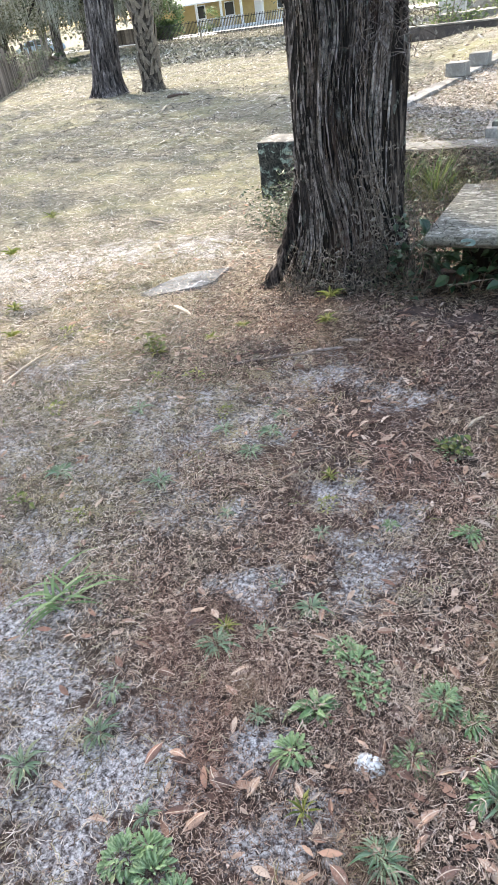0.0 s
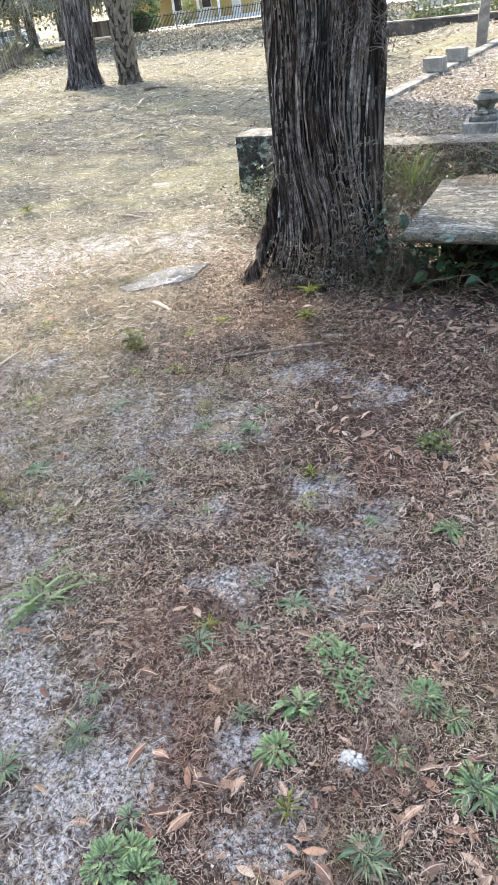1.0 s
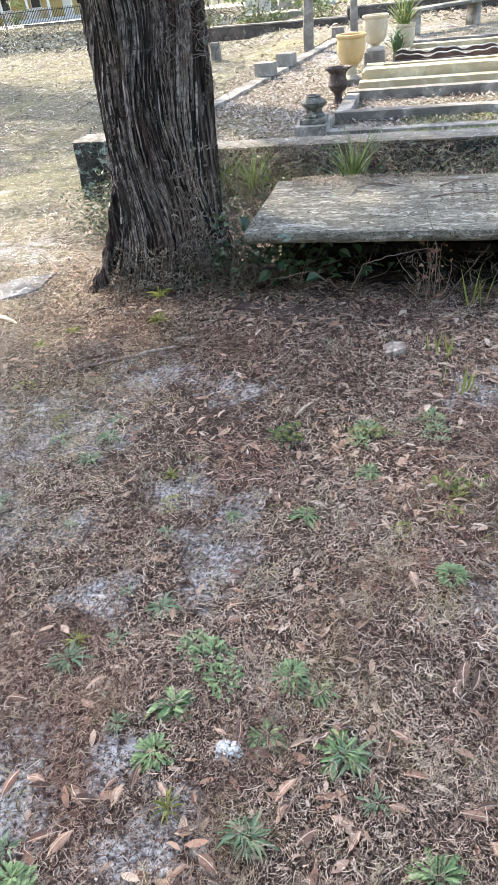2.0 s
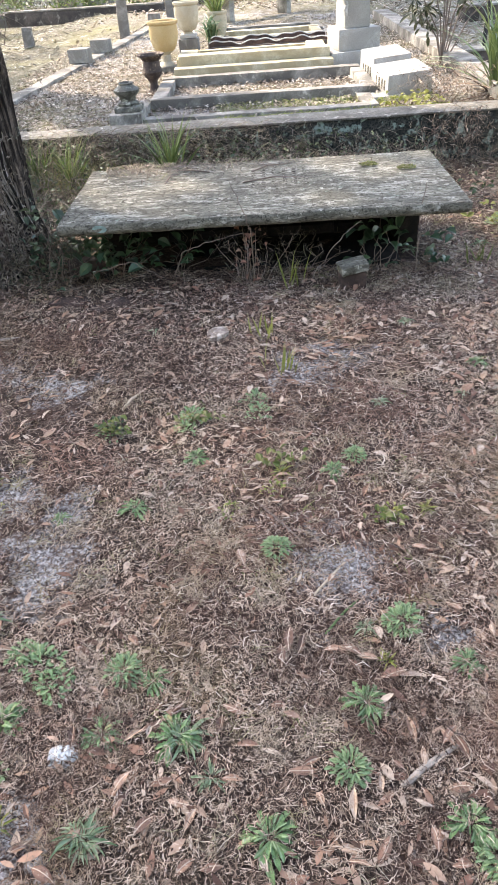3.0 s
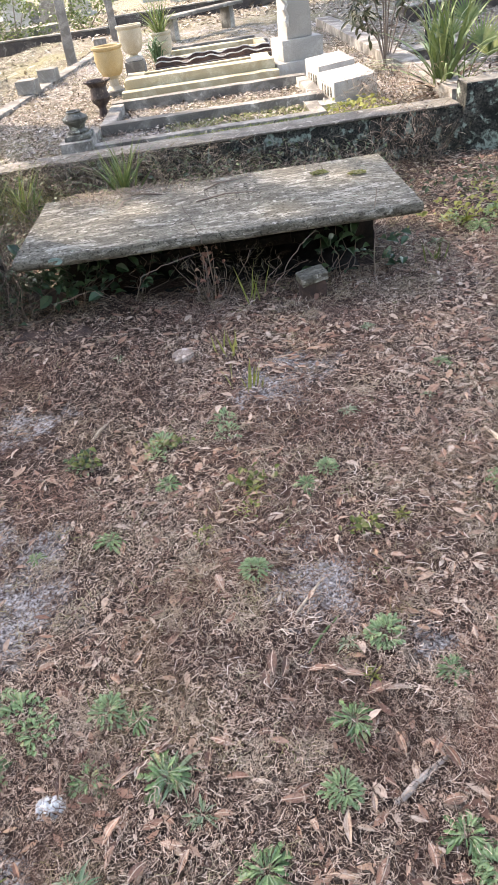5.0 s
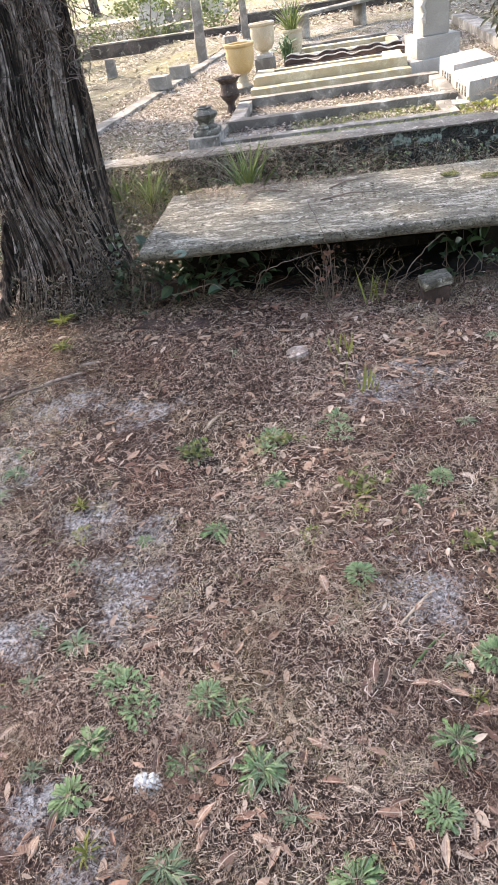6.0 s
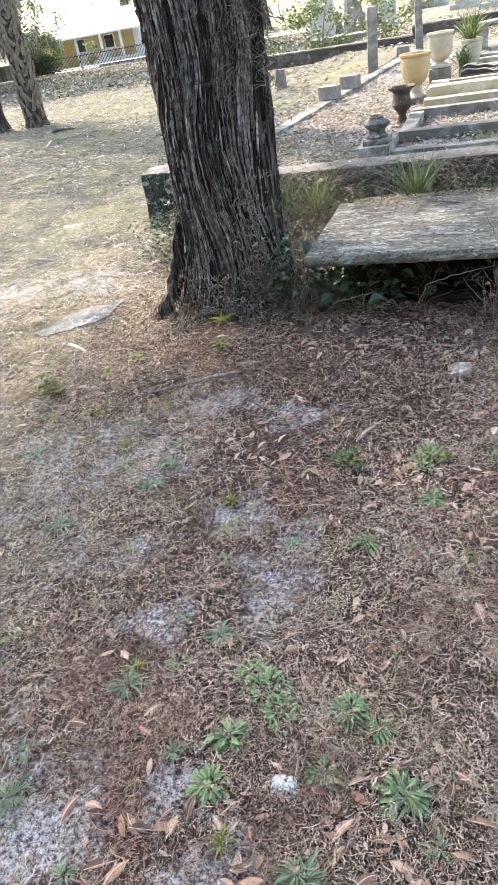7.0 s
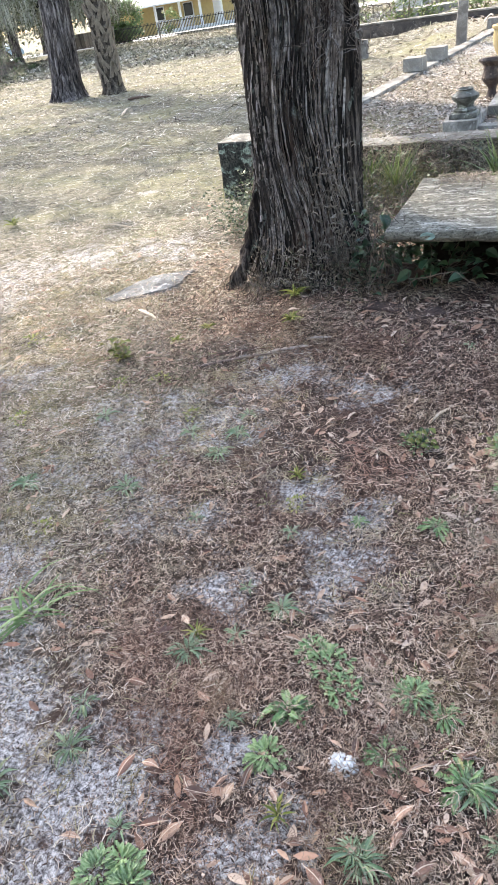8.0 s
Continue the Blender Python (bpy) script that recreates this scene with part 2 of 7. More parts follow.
def ground_material():
    n = Nodes("sandy_ground", 0.95, 0.15)
    big, mid, fine, grit = n.noise(1.3, 5, 0.6, 0.5), n.noise(11, 7, 0.65, 0.4), n.noise(70, 4, 0.65), n.noise(260, 2, 0.6)
    litter = n.ramp(n.math("ADD", n.math("MULTIPLY", fine, 0.6), n.math("MULTIPLY", grit, 0.4)), [(0.36, (0.008, 0.0055, 0.0045)), (0.47, (0.036, 0.025, 0.019)), (0.56, (0.105, 0.076, 0.060)), (0.68, (0.28, 0.225, 0.182))])
    litter = n.mix(n.ramp(n.noise(34, 4, 0.6), [(0.50, 0.0), (0.60, 0.7)]), litter, (0.018, 0.011, 0.008))
    litter = n.mix(n.ramp(big, [(0.4, 0.0), (0.65, 0.45)]), litter, (0.10, 0.055, 0.045))
    sand = n.ramp(n.math("ADD", n.math("MULTIPLY", fine, 0.6), n.math("MULTIPLY", grit, 0.4)), [(0.38, (0.028, 0.026, 0.025)), (0.46, (0.18, 0.172, 0.17)), (0.61, (0.56, 0.548, 0.538))])
    lawn = n.ramp(n.math("ADD", n.math("MULTIPLY", mid, 0.5), n.math("MULTIPLY", fine, 0.5)), [(0.36, (0.030, 0.026, 0.017)), (0.46, (0.115, 0.102, 0.074)), (0.56, (0.24, 0.22, 0.165)), (0.68, (0.44, 0.41, 0.33))])
    lawn = n.mix(n.ramp(fine, [(0.35, 0.6), (0.6, 0.0)]), lawn, (0.10, 0.085, 0.05))
    lawn = n.mix(n.ramp(n.noise(0.9, 6, 0.65), [(0.46, 0.0), (0.62, 0.55)]), lawn, (0.20, 0.195, 0.095))
    c = n.mix(n.attribute("lawn"), litter, lawn)
    f = n.math("ADD", n.attribute("sand"), n.math("MULTIPLY", n.math("SUBTRACT", mid, 0.5), 2.4))
    f = n.math("ADD", f, n.math("MULTIPLY", n.math("SUBTRACT", fine, 0.5), 0.9))
    c = n.mix(n.ramp(f, [(0.30, 0.0), (0.85, 0.9)]), c, sand)
    n.bump([(grit, 0.3, 0.003), (fine, 0.8, 0.012), (mid, 0.5, 0.03)])
    return n.done(c)


def bark(name, ridge, mid, crack, sx=11, sz=1.4, lichen=None):
    n = Nodes(name, 0.95, 0.1)
    at = n.scaled(sx, sx, sz)
    fib = n.noise(1.0, 8, 0.7, 0.5, at)
    fine = n.noise(4.0, 6, 0.7, 0.2, at)
    c = n.ramp(fib, [(0.3, crack), (0.48, mid), (0.66, ridge)])
    c = n.mix(n.ramp(fine, [(0.35, 0.7), (0.55, 0.0)]), c, crack)
    # shade in the furrows is painted: colour goes near-black where the bark dips
    c = n.mix(n.ramp(n.attribute("furrow_light"), [(0.1, 0.85), (0.6, 0.0)]), c, tuple(0.5 * k for k in crack))
    if lichen:
        c = n.mix(n.math("MULTIPLY", n.ramp(n.noise(7, 5, 0.6, 0.5), [(0.6, 0.0), (0.68, 0.8)]), n.ramp(n.noise(60, 3), [(0.4, 0.2), (0.6, 1.0)])), c, lichen)
    n.bump([(fine, 0.6, 0.01), (fib, 0.8, 0.03)])
    return n.done(c)


def strip_bark():
    """Loose plates of bark: each has its own tone, streaked along the grain."""
    n = Nodes("bark_plate", 0.95, 0.1)
    at = n.scaled(60, 60, 5)
    c = n.ramp(n.island(), [(0.0, (0.014, 0.012, 0.010)), (0.22, (0.055, 0.045, 0.039)), (0.46, (0.20, 0.166, 0.144)), (0.76, (0.42, 0.360, 0.316)), (1.0, (0.64, 0.565, 0.51))])
    c = n.mix(n.ramp(n.noise(1.0, 6, 0.7, 0.4, at), [(0.40, 0.8), (0.52, 0.0)]), c, (0.014, 0.012, 0.010))
    c = n.mix(n.ramp(n.noise(28, 5, 0.7), [(0.40, 0.7), (0.55, 0.0)]), c, (0.03, 0.025, 0.021))
    c = n.mix(n.ramp(n.noise(2.2, 4, 0.6, 0.3, n.scaled(1, 1, 0.35)), [(0.52, 0.0), (0.66, 0.5)]), c, (0.14, 0.075, 0.052))
    c = n.mix(n.ramp(n.noise(9, 5, 0.6), [(0.62, 0.0), (0.69, 0.4)]), c, (0.26, 0.29, 0.25))
    n.bump([(n.noise(1.0, 6, 0.7, 0.4, at), 0.8, 0.008), (n.noise(60, 4), 0.4, 0.004)])
    return n.done(c)


def slab_stone():
    """Old ledger stone: brown-grey, blotched with pale lichen and black specks."""
    n = Nodes("weathered_slab", 0.95, 0.15)
    long = n.scaled(0.55, 1.5, 1.5)
    grain, mott, blot = n.noise(120, 4, 0.7), n.noise(32, 6, 0.72, 0.5, long), n.noise(5.5, 5, 0.65, 0.8, long)
    c = n.ramp(mott, [(0.34, (0.072, 0.066, 0.052)), (0.47, (0.175, 0.164, 0.132)), (0.60, (0.29, 0.275, 0.228))])
    c = n.mix(n.ramp(blot, [(0.42, 0.75), (0.58, 0.0)]), c, (0.102, 0.096, 0.077))
    pale = n.math("MULTIPLY", n.ramp(n.noise(11, 7, 0.72, 0.6, long), [(0.53, 0.0), (0.60, 1.0)]), n.ramp(mott, [(0.36, 0.25), (0.48, 1.0)]))
    c = n.mix(n.math("MULTIPLY", pale, 0.58), c, (0.52, 0.50, 0.44))
    spots = n.ramp(n.noise(26, 3, 0.5, 0.3), [(0.64, 0.0), (0.675, 0.8)])
    c = n.mix(spots, c, (0.50, 0.475, 0.41))
    c = n.mix(n.ramp(n.noise(19, 4, 0.6, 0.5), [(0.64, 0.0), (0.68, 0.7)]), c, (0.27, 0.32, 0.26))
    c = n.mix(n.ramp(n.noise(46, 5, 0.7), [(0.36, 0.9), (0.46, 0.0)]), c, (0.028, 0.025, 0.020))
    c = n.mix(n.ramp(grain, [(0.36, 0.75), (0.50, 0.0)]), c, (0.045, 0.040, 0.032))
    n.bump([(grain, 0.4, 0.004), (mott, 0.7, 0.012)])
    return n.done(c)


def plain(name, colour, rough=0.6, metal=0.0, vary=0.25, scale=14):
    n = Nodes(name, rough, 0.4)
    n.b.inputs["Metallic"].default_value = metal
    v = n.noise(scale, 6, 0.6, 0.3)
    c = n.ramp(v, [(0.3, tuple(k * (1 - vary) for k in colour)), (0.55, colour), (0.75, tuple(min(1, k * (1 + 0.6 * vary)) for k in colour))])
    n.bump([(n.noise(90, 4), 0.2, 0.003)])
    return n.done(c)


M_GROUND = ground_material()
M_SLAB = slab_stone()
# near-black: the shade under the slab is put into this colour
M_HOLLOW_SHADE = stone("shade_dark_brick", (0.034, 0.025, 0.021), (0.010, 0.008, 0.0075), None, 8.0)
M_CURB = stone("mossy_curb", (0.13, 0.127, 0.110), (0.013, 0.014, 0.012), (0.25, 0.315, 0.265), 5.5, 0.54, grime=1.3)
M_BED = stone("grey_coping", (0.40, 0.375, 0.33), (0.13, 0.119, 0.104), (0.48, 0.455, 0.40), 3.5, 0.62)
M_CREAM = stone("cream_coping", (0.62, 0.56, 0.41), (0.36, 0.305, 0.195), None, 4.0, grime=0.45)
M_PALE_BLOCK = stone("pale_concrete", (0.40, 0.382, 0.345), (0.20, 0.188, 0.165), None, 4.0)
M_WHITE = stone("white_marble", (0.58, 0.565, 0.525), (0.36, 0.345, 0.315), None, 2.5, rough=0.75, grime=0.6, bump=0.3)
M_PEBBLE = stone("pale_pebble", (0.40, 0.335, 0.285), (0.22, 0.175, 0.145), (0.50, 0.43, 0.37), 14.0, 0.5)
M_CAP = stone("pale_cap", (0.30, 0.28, 0.245), (0.10, 0.093, 0.08), (0.40, 0.38, 0.33), 6.0, 0.6, grime=0.9)
M_FLAT = stone("slate_grey_stone", (0.27, 0.275, 0.272), (0.09, 0.09, 0.088), (0.36, 0.36, 0.352), 7.0, 0.6, grime=0.8)
M_BRICK = stone("old_brick", (0.15, 0.092, 0.074), (0.06, 0.042, 0.036), None, 8.0)
M_POT = stone("ochre_pot", (0.56, 0.44, 0.26), (0.46, 0.335, 0.17), None, 3.0, grime=0.6, bump=0.15)
M_POT_PALE = stone("pale_pot", (0.58, 0.525, 0.42), (0.42, 0.365, 0.27), None, 3.0, grime=0.6, bump=0.15)
M_IRON_URN = stone("rusty_urn", (0.15, 0.118, 0.10), (0.06, 0.045, 0.04), (0.26, 0.20, 0.15), 8.0, 0.58)
M_URN = stone("mossy_urn", (0.25, 0.24, 0.21), (0.08, 0.078, 0.066), (0.33, 0.345, 0.295), 9.0, 0.55)
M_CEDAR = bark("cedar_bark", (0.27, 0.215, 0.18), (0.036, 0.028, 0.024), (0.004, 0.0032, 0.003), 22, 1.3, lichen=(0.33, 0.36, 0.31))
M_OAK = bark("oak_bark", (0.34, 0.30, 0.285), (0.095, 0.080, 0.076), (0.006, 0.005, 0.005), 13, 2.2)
M_PALM = bark("palm_bark", (0.20, 0.165, 0.13), (0.09, 0.072, 0.058), (0.015, 0.012, 0.010), 8, 8)
M_BOOT = stone("palm_boot", (0.36, 0.30, 0.235), (0.15, 0.12, 0.095), None, 9.0, grime=0.8)
M_STRAW = foliage("dead_straw", [(0.0, (0.010, 0.0065, 0.005)), (0.28, (0.060, 0.037, 0.027)), (0.50, (0.25, 0.166, 0.121)), (0.76, (0.50, 0.365, 0.275)), (1.0, (0.74, 0.595, 0.475))], 0.8, 0.2, 0.0,
                  patches=((1.1, 0.47, 0.62, 0.55, (0.19, 0.092, 0.064)), (2.7, 0.53, 0.61, 0.55, (0.065, 0.034, 0.024)), (1.9, 0.54, 0.63, 0.24, (0.25, 0.19, 0.10)), (6.5, 0.55, 0.63, 0.35, (0.46, 0.375, 0.28))))
M_MULCH = foliage("dark_leaf_mould", [(0.0, (0.012, 0.007, 0.006)), (0.4, (0.055, 0.030, 0.022)), (0.75, (0.16, 0.095, 0.070)), (1.0, (0.38, 0.27, 0.205))], 0.85, 0.15, 0.0)
M_ROSY = foliage("rosy_straw", [(0.0, (0.04, 0.027, 0.021)), (0.30, (0.21, 0.148, 0.115)), (0.66, (0.54, 0.42, 0.335)), (1.0, (0.78, 0.66, 0.555))], 0.8, 0.2, 0.0, patches=((5, 0.53, 0.62, 0.5, (0.12, 0.060, 0.043)), (1.6, 0.53, 0.63, 0.4, (0.30, 0.24, 0.12))))
M_TAN = foliage("tan_dry_grass", [(0.0, (0.018, 0.013, 0.009)), (0.28, (0.18, 0.138, 0.094)), (0.60, (0.53, 0.440, 0.338)), (0.85, (0.30, 0.272, 0.145)), (1.0, (0.76, 0.67, 0.56))], 0.8, 0.2, 0.05, patches=((2.3, 0.51, 0.61, 0.5, (0.18, 0.098, 0.062)), (3.1, 0.53, 0.61, 0.45, (0.27, 0.24, 0.095))))
M_PALE = foliage("pale_leaf_litter", [(0.0, (0.05, 0.038, 0.030)), (0.3, (0.23, 0.186, 0.148)), (0.7, (0.54, 0.46, 0.385)), (1.0, (0.76, 0.685, 0.60))], 0.8, 0.2, 0.05, patches=((4.0, 0.54, 0.64, 0.4, (0.20, 0.135, 0.10)),))
M_LAWN = foliage("dry_lawn_grass", [(0.0, (0.012, 0.010, 0.008)), (0.3, (0.085, 0.077, 0.062)), (0.55, (0.35, 0.322, 0.272)), (0.78, (0.23, 0.230, 0.155)), (0.9, (0.66, 0.625, 0.545)), (1.0, (0.78, 0.745, 0.66))], 0.8, 0.2, 0.08, patches=((0.7, 0.50, 0.62, 0.40, (0.27, 0.265, 0.145)), (1.9, 0.53, 0.63, 0.4, (0.155, 0.135, 0.098)), (9, 0.53, 0.62, 0.4, (0.10, 0.088, 0.062))))
M_LAWN_GREEN = foliage("short_green_grass", [(0.0, (0.08, 0.12, 0.03)), (0.5, (0.20, 0.25, 0.06)), (1.0, (0.40, 0.38, 0.14))], 0.6, 0.3, 0.15)
LEAF_TONES = [(0.0, (0.10, 0.055, 0.042)), (0.2, (0.22, 0.120, 0.085)), (0.45, (0.38, 0.225, 0.155)), (0.65, (0.48, 0.335, 0.245)), (0.82, (0.58, 0.47, 0.375)), (0.93, (0.46, 0.295, 0.195)), (1.0, (0.30, 0.15, 0.105))]


def fallen_leaf(name):
    """A dead leaf: its own tone, a pale rib, faint side veins, brown blotches and a darker margin."""
    n = Nodes(name, 0.62, 0.3)
    r = n.random()
    sep = n.t.nodes.new("ShaderNodeSeparateXYZ")
    n.t.links.new(n.pos, sep.inputs[0])
    shift = n.t.nodes.new("ShaderNodeVectorMath")
    shift.operation = "ADD"
    comb = n.t.nodes.new("ShaderNodeCombineXYZ")
    n.put(comb.inputs[2], n.math("MULTIPLY", r, 40.0))
    n.t.links.new(n.pos, shift.inputs[0])
    n.t.links.new(comb.outputs[0], shift.inputs[1])
    at = shift.outputs[0]
    c = n.ramp(r, LEAF_TONES)
    c = n.mix(n.ramp(n.noise(3.5, 5, 0.65, 0.5, at), [(0.48, 0.0), (0.62, 0.55)]), c, (0.21, 0.100, 0.060))
    c = n.mix(n.ramp(n.noise(5.0, 5, 0.65, 0.3, at), [(0.55, 0.0), (0.68, 0.55)]), c, (0.66, 0.56, 0.46))
    c = n.mix(n.ramp(n.noise(26, 3, 0.6, 0, at), [(0.36, 0.6), (0.48, 0.0)]), c, (0.07, 0.042, 0.032))
    side = n.math("ABSOLUTE", n.math("SUBTRACT", sep.outputs[1], n.math("MULTIPLY", n.math("SINE", n.math("MULTIPLY", sep.outputs[0], 3.1416)), 0.05)))
    c = n.mix(n.ramp(side, [(0.11, 0.0), (0.18, 0.55)]), c, (0.11, 0.062, 0.046))
    c = n.mix(n.ramp(side, [(0.006, 0.7), (0.022, 0.0)]), c, (0.64, 0.52, 0.40))
    n.bump([(n.noise(12, 4, 0.6, 0, at), 0.5, 0.006)])
    return n.done(c)


def weed_leaf(name, stops, rib, rough=0.5):
    """A living leaf with its own tone, a pale midrib and slightly mottled blade."""
    n = Nodes(name, rough, 0.4)
    sep = n.t.nodes.new("ShaderNodeSeparateXYZ")
    n.t.links.new(n.pos, sep.inputs[0])
    c = n.ramp(n.random(), stops)
    c = n.mix(n.ramp(n.noise(130, 4, 0.6), [(0.38, 0.5), (0.58, 0.0)]), c, tuple(0.5 * k for k in stops[0][1]))
    c = n.mix(n.ramp(n.noise(300, 3, 0.6), [(0.55, 0.0), (0.66, 0.35)]), c, rib)
    c = n.mix(n.ramp(n.math("ABSOLUTE", sep.outputs[1]), [(0.0004, 0.75), (0.0011, 0.0)]), c, rib)
    n.bump([(n.noise(220, 3), 0.35, 0.002)])
    tr = n.t.nodes.new("ShaderNodeBsdfTranslucent")
    n.put(tr.inputs["Color"], c)
    ms = n.t.nodes.new("ShaderNodeMixShader")
    ms.inputs["Fac"].default_value = 0.12
    n.t.links.new(n.b.outputs[0], ms.inputs[1])
    n.t.links.new(tr.outputs[0], ms.inputs[2])
    n.t.links.new(ms.outputs[0], n.t.nodes["Material Output"].inputs["Surface"])
    return n.done(c)


M_LEAF = fallen_leaf("fallen_leaf")
M_LEAVES = foliage("fallen_leaves", LEAF_TONES, 0.7, 0.2, 0.05, grain=60)
M_WEED = weed_leaf("weed_leaf", [(0.0, (0.045, 0.098, 0.030)), (0.45, (0.100, 0.195, 0.062)), (0.85, (0.185, 0.30, 0.110)), (0.96, (0.28, 0.37, 0.16)), (1.0, (0.32, 0.29, 0.12))], (0.27, 0.35, 0.20))
M_WEED_BRIGHT = weed_leaf("bright_weed_leaf", [(0.0, (0.075, 0.138, 0.045)), (0.5, (0.145, 0.245, 0.086)), (1.0, (0.26, 0.365, 0.15))], (0.30, 0.40, 0.20))
M_WEED_BLUE = weed_leaf("blue_green_weed", [(0.0, (0.078, 0.140, 0.068)), (0.5, (0.155, 0.250, 0.125)), (0.9, (0.28, 0.375, 0.205)), (1.0, (0.30, 0.28, 0.15))], (0.33, 0.40, 0.27))
M_WEED_YELLOW = foliage("yellow_green_weed", [(0.0, (0.12, 0.16, 0.04)), (0.5, (0.23, 0.26, 0.06)), (1.0, (0.42, 0.40, 0.13))], 0.55, 0.35, 0.25, island=False, grain=60)
M_WEED_VERGE = foliage("verge_grass", [(0.0, (0.10, 0.13, 0.04)), (0.4, (0.20, 0.23, 0.07)), (0.7, (0.30, 0.28, 0.12)), (1.0, (0.42, 0.36, 0.22))], 0.6, 0.3, 0.2)
M_BUSH = foliage("bush_leaf", [(0.0, (0.03, 0.055, 0.025)), (0.5, (0.06, 0.10, 0.04)), (1.0, (0.11, 0.15, 0.06))], 0.5, 0.4, 0.12)
M_SPRIG = foliage("grey_green_sprig", [(0.0, (0.03, 0.046, 0.026)), (0.5, (0.075, 0.104, 0.058)), (1.0, (0.18, 0.21, 0.125))], 0.55, 0.35, 0.12)
M_HEDGE = foliage("hedge_leaf", [(0.0, (0.07, 0.13, 0.045)), (0.5, (0.13, 0.22, 0.075)), (1.0, (0.21, 0.31, 0.12))], 0.5, 0.4, 0.2)
M_SUNNY = foliage("sunny_leaf", [(0.0, (0.07, 0.12, 0.035)), (0.5, (0.14, 0.195, 0.06)), (1.0, (0.25, 0.28, 0.10))], 0.5, 0.4, 0.2)
M_YUCCA = foliage("yucca_leaf", [(0.0, (0.06, 0.10, 0.032)), (0.5, (0.13, 0.19, 0.066)), (1.0, (0.26, 0.31, 0.14))], 0.45, 0.5, 0.12)
M_OLIVE = foliage("olive_leaf", [(0.0, (0.06, 0.07, 0.04)), (0.5, (0.13, 0.14, 0.085)), (1.0, (0.22, 0.22, 0.14))], 0.6, 0.3, 0.25)
M_OLIVE_DARK = foliage("leathery_leaf", [(0.0, (0.035, 0.042, 0.022)), (0.5, (0.075, 0.082, 0.042)), (1.0, (0.16, 0.155, 0.085))], 0.45, 0.5, 0.15)
M_VINE_LEAF = foliage("vine_leaf", [(0.0, (0.025, 0.06, 0.03)), (0.6, (0.045, 0.10, 0.045)), (1.0, (0.08, 0.14, 0.07))], 0.4, 0.5, 0.1)
M_STRIP = strip_bark()
M_TANGLE = foliage("dry_vine_tangle", [(0.0, (0.06, 0.045, 0.036)), (0.4, (0.19, 0.15, 0.12)), (0.8, (0.36, 0.30, 0.24)), (1.0, (0.20, 0.22, 0.10))], 0.85, 0.15, 0.0)
M_WISP = foliage("wispy_air_plant", [(0.0, (0.08, 0.06, 0.052)), (0.5, (0.17, 0.136, 0.117)), (1.0, (0.31, 0.265, 0.232))], 0.9, 0.1, 0.0)
M_CURL = foliage("curled_fern_frond", [(0.0, (0.10, 0.078, 0.06)), (0.5, (0.22, 0.175, 0.138)), (1.0, (0.36, 0.30, 0.245))], 0.85, 0.15, 0.0)
M_FERN = foliage("dry_fern_tangle", [(0.0, (0.020, 0.016, 0.012)), (0.4, (0.075, 0.060, 0.048)), (0.8, (0.19, 0.16, 0.13)), (1.0, (0.08, 0.10, 0.045))], 0.85, 0.15, 0.0)
M_MOSS = foliage("hanging_moss", [(0.0, (0.20, 0.20, 0.17)), (0.6, (0.38, 0.38, 0.325)), (1.0, (0.52, 0.52, 0.45))], 0.9, 0.1, 0.2)
M_RED_LEAF = foliage("reddish_leaf", [(0.0, (0.16, 0.075, 0.055)), (0.5, (0.30, 0.15, 0.105)), (1.0, (0.42, 0.28, 0.21))], 0.6, 0.3, 0.1)
M_TWIG = plain("dry_twig", (0.19, 0.145, 0.12), 0.85)
M_DARK_STICK = plain("dark_bark_piece", (0.085, 0.05, 0.038), 0.9)
M_GREY_STICK = plain("weathered_grey_stick", (0.36, 0.305, 0.26), 0.85, vary=0.5, scale=30)
M_STICK_PALE = plain("bleached_stick", (0.52, 0.42, 0.31), 0.8)
M_WHITE_THING = stone("white_lichen", (0.86, 0.86, 0.84), (0.62, 0.62, 0.60), None, 14, grime=0.15, bump=0.4)
M_TEAL = stone("teal_lichen", (0.34, 0.47, 0.42), (0.20, 0.29, 0.26), None, 30.0, grime=0.4)
M_LETTER = stone("worn_lettering", (0.13, 0.115, 0.09), (0.05, 0.045, 0.036), (0.3, 0.28, 0.23), 30.0, 0.5)
M_IRON = plain("dark_iron", (0.03, 0.03, 0.032), 0.6, 0.3)
M_POST = stone("grey_post", (0.36, 0.33, 0.29), (0.17, 0.15, 0.13), None, 6.0)
M_DARKWALL = stone("dark_wall", (0.13, 0.105, 0.09), (0.05, 0.042, 0.038), (0.22, 0.2, 0.17), 3.0, 0.6)
M_HOUSE = plain("yellow_siding", (0.56, 0.43, 0.21), 0.7, vary=0.12, scale=3)
M_ROOF = plain("white_metal_roof", (0.78, 0.80, 0.82), 0.5, vary=0.06, scale=2)
M_TRIM = plain("white_paint", (0.78, 0.80, 0.82), 0.6, vary=0.06, scale=4)
M_GLASS = plain("dark_window_glass", (0.05, 0.055, 0.06), 0.1, vary=0.1)
M_WOOD = foliage("grey_brown_fence_wood", [(0.0, (0.05, 0.040, 0.033)), (0.5, (0.12, 0.097, 0.08)), (1.0, (0.24, 0.20, 0.165))], 0.9, 0.2, 0.0, False, 9)
M_CAR = plain("pale_blue_car_paint", (0.22, 0.31, 0.38), 0.3, vary=0.05, scale=2)
M_TYRE = plain("tyre_rubber", (0.02, 0.02, 0.02), 0.8)
M_ROAD = plain("pale_sandy_road", (0.55, 0.53, 0.48), 0.9, vary=0.15, scale=1.2)

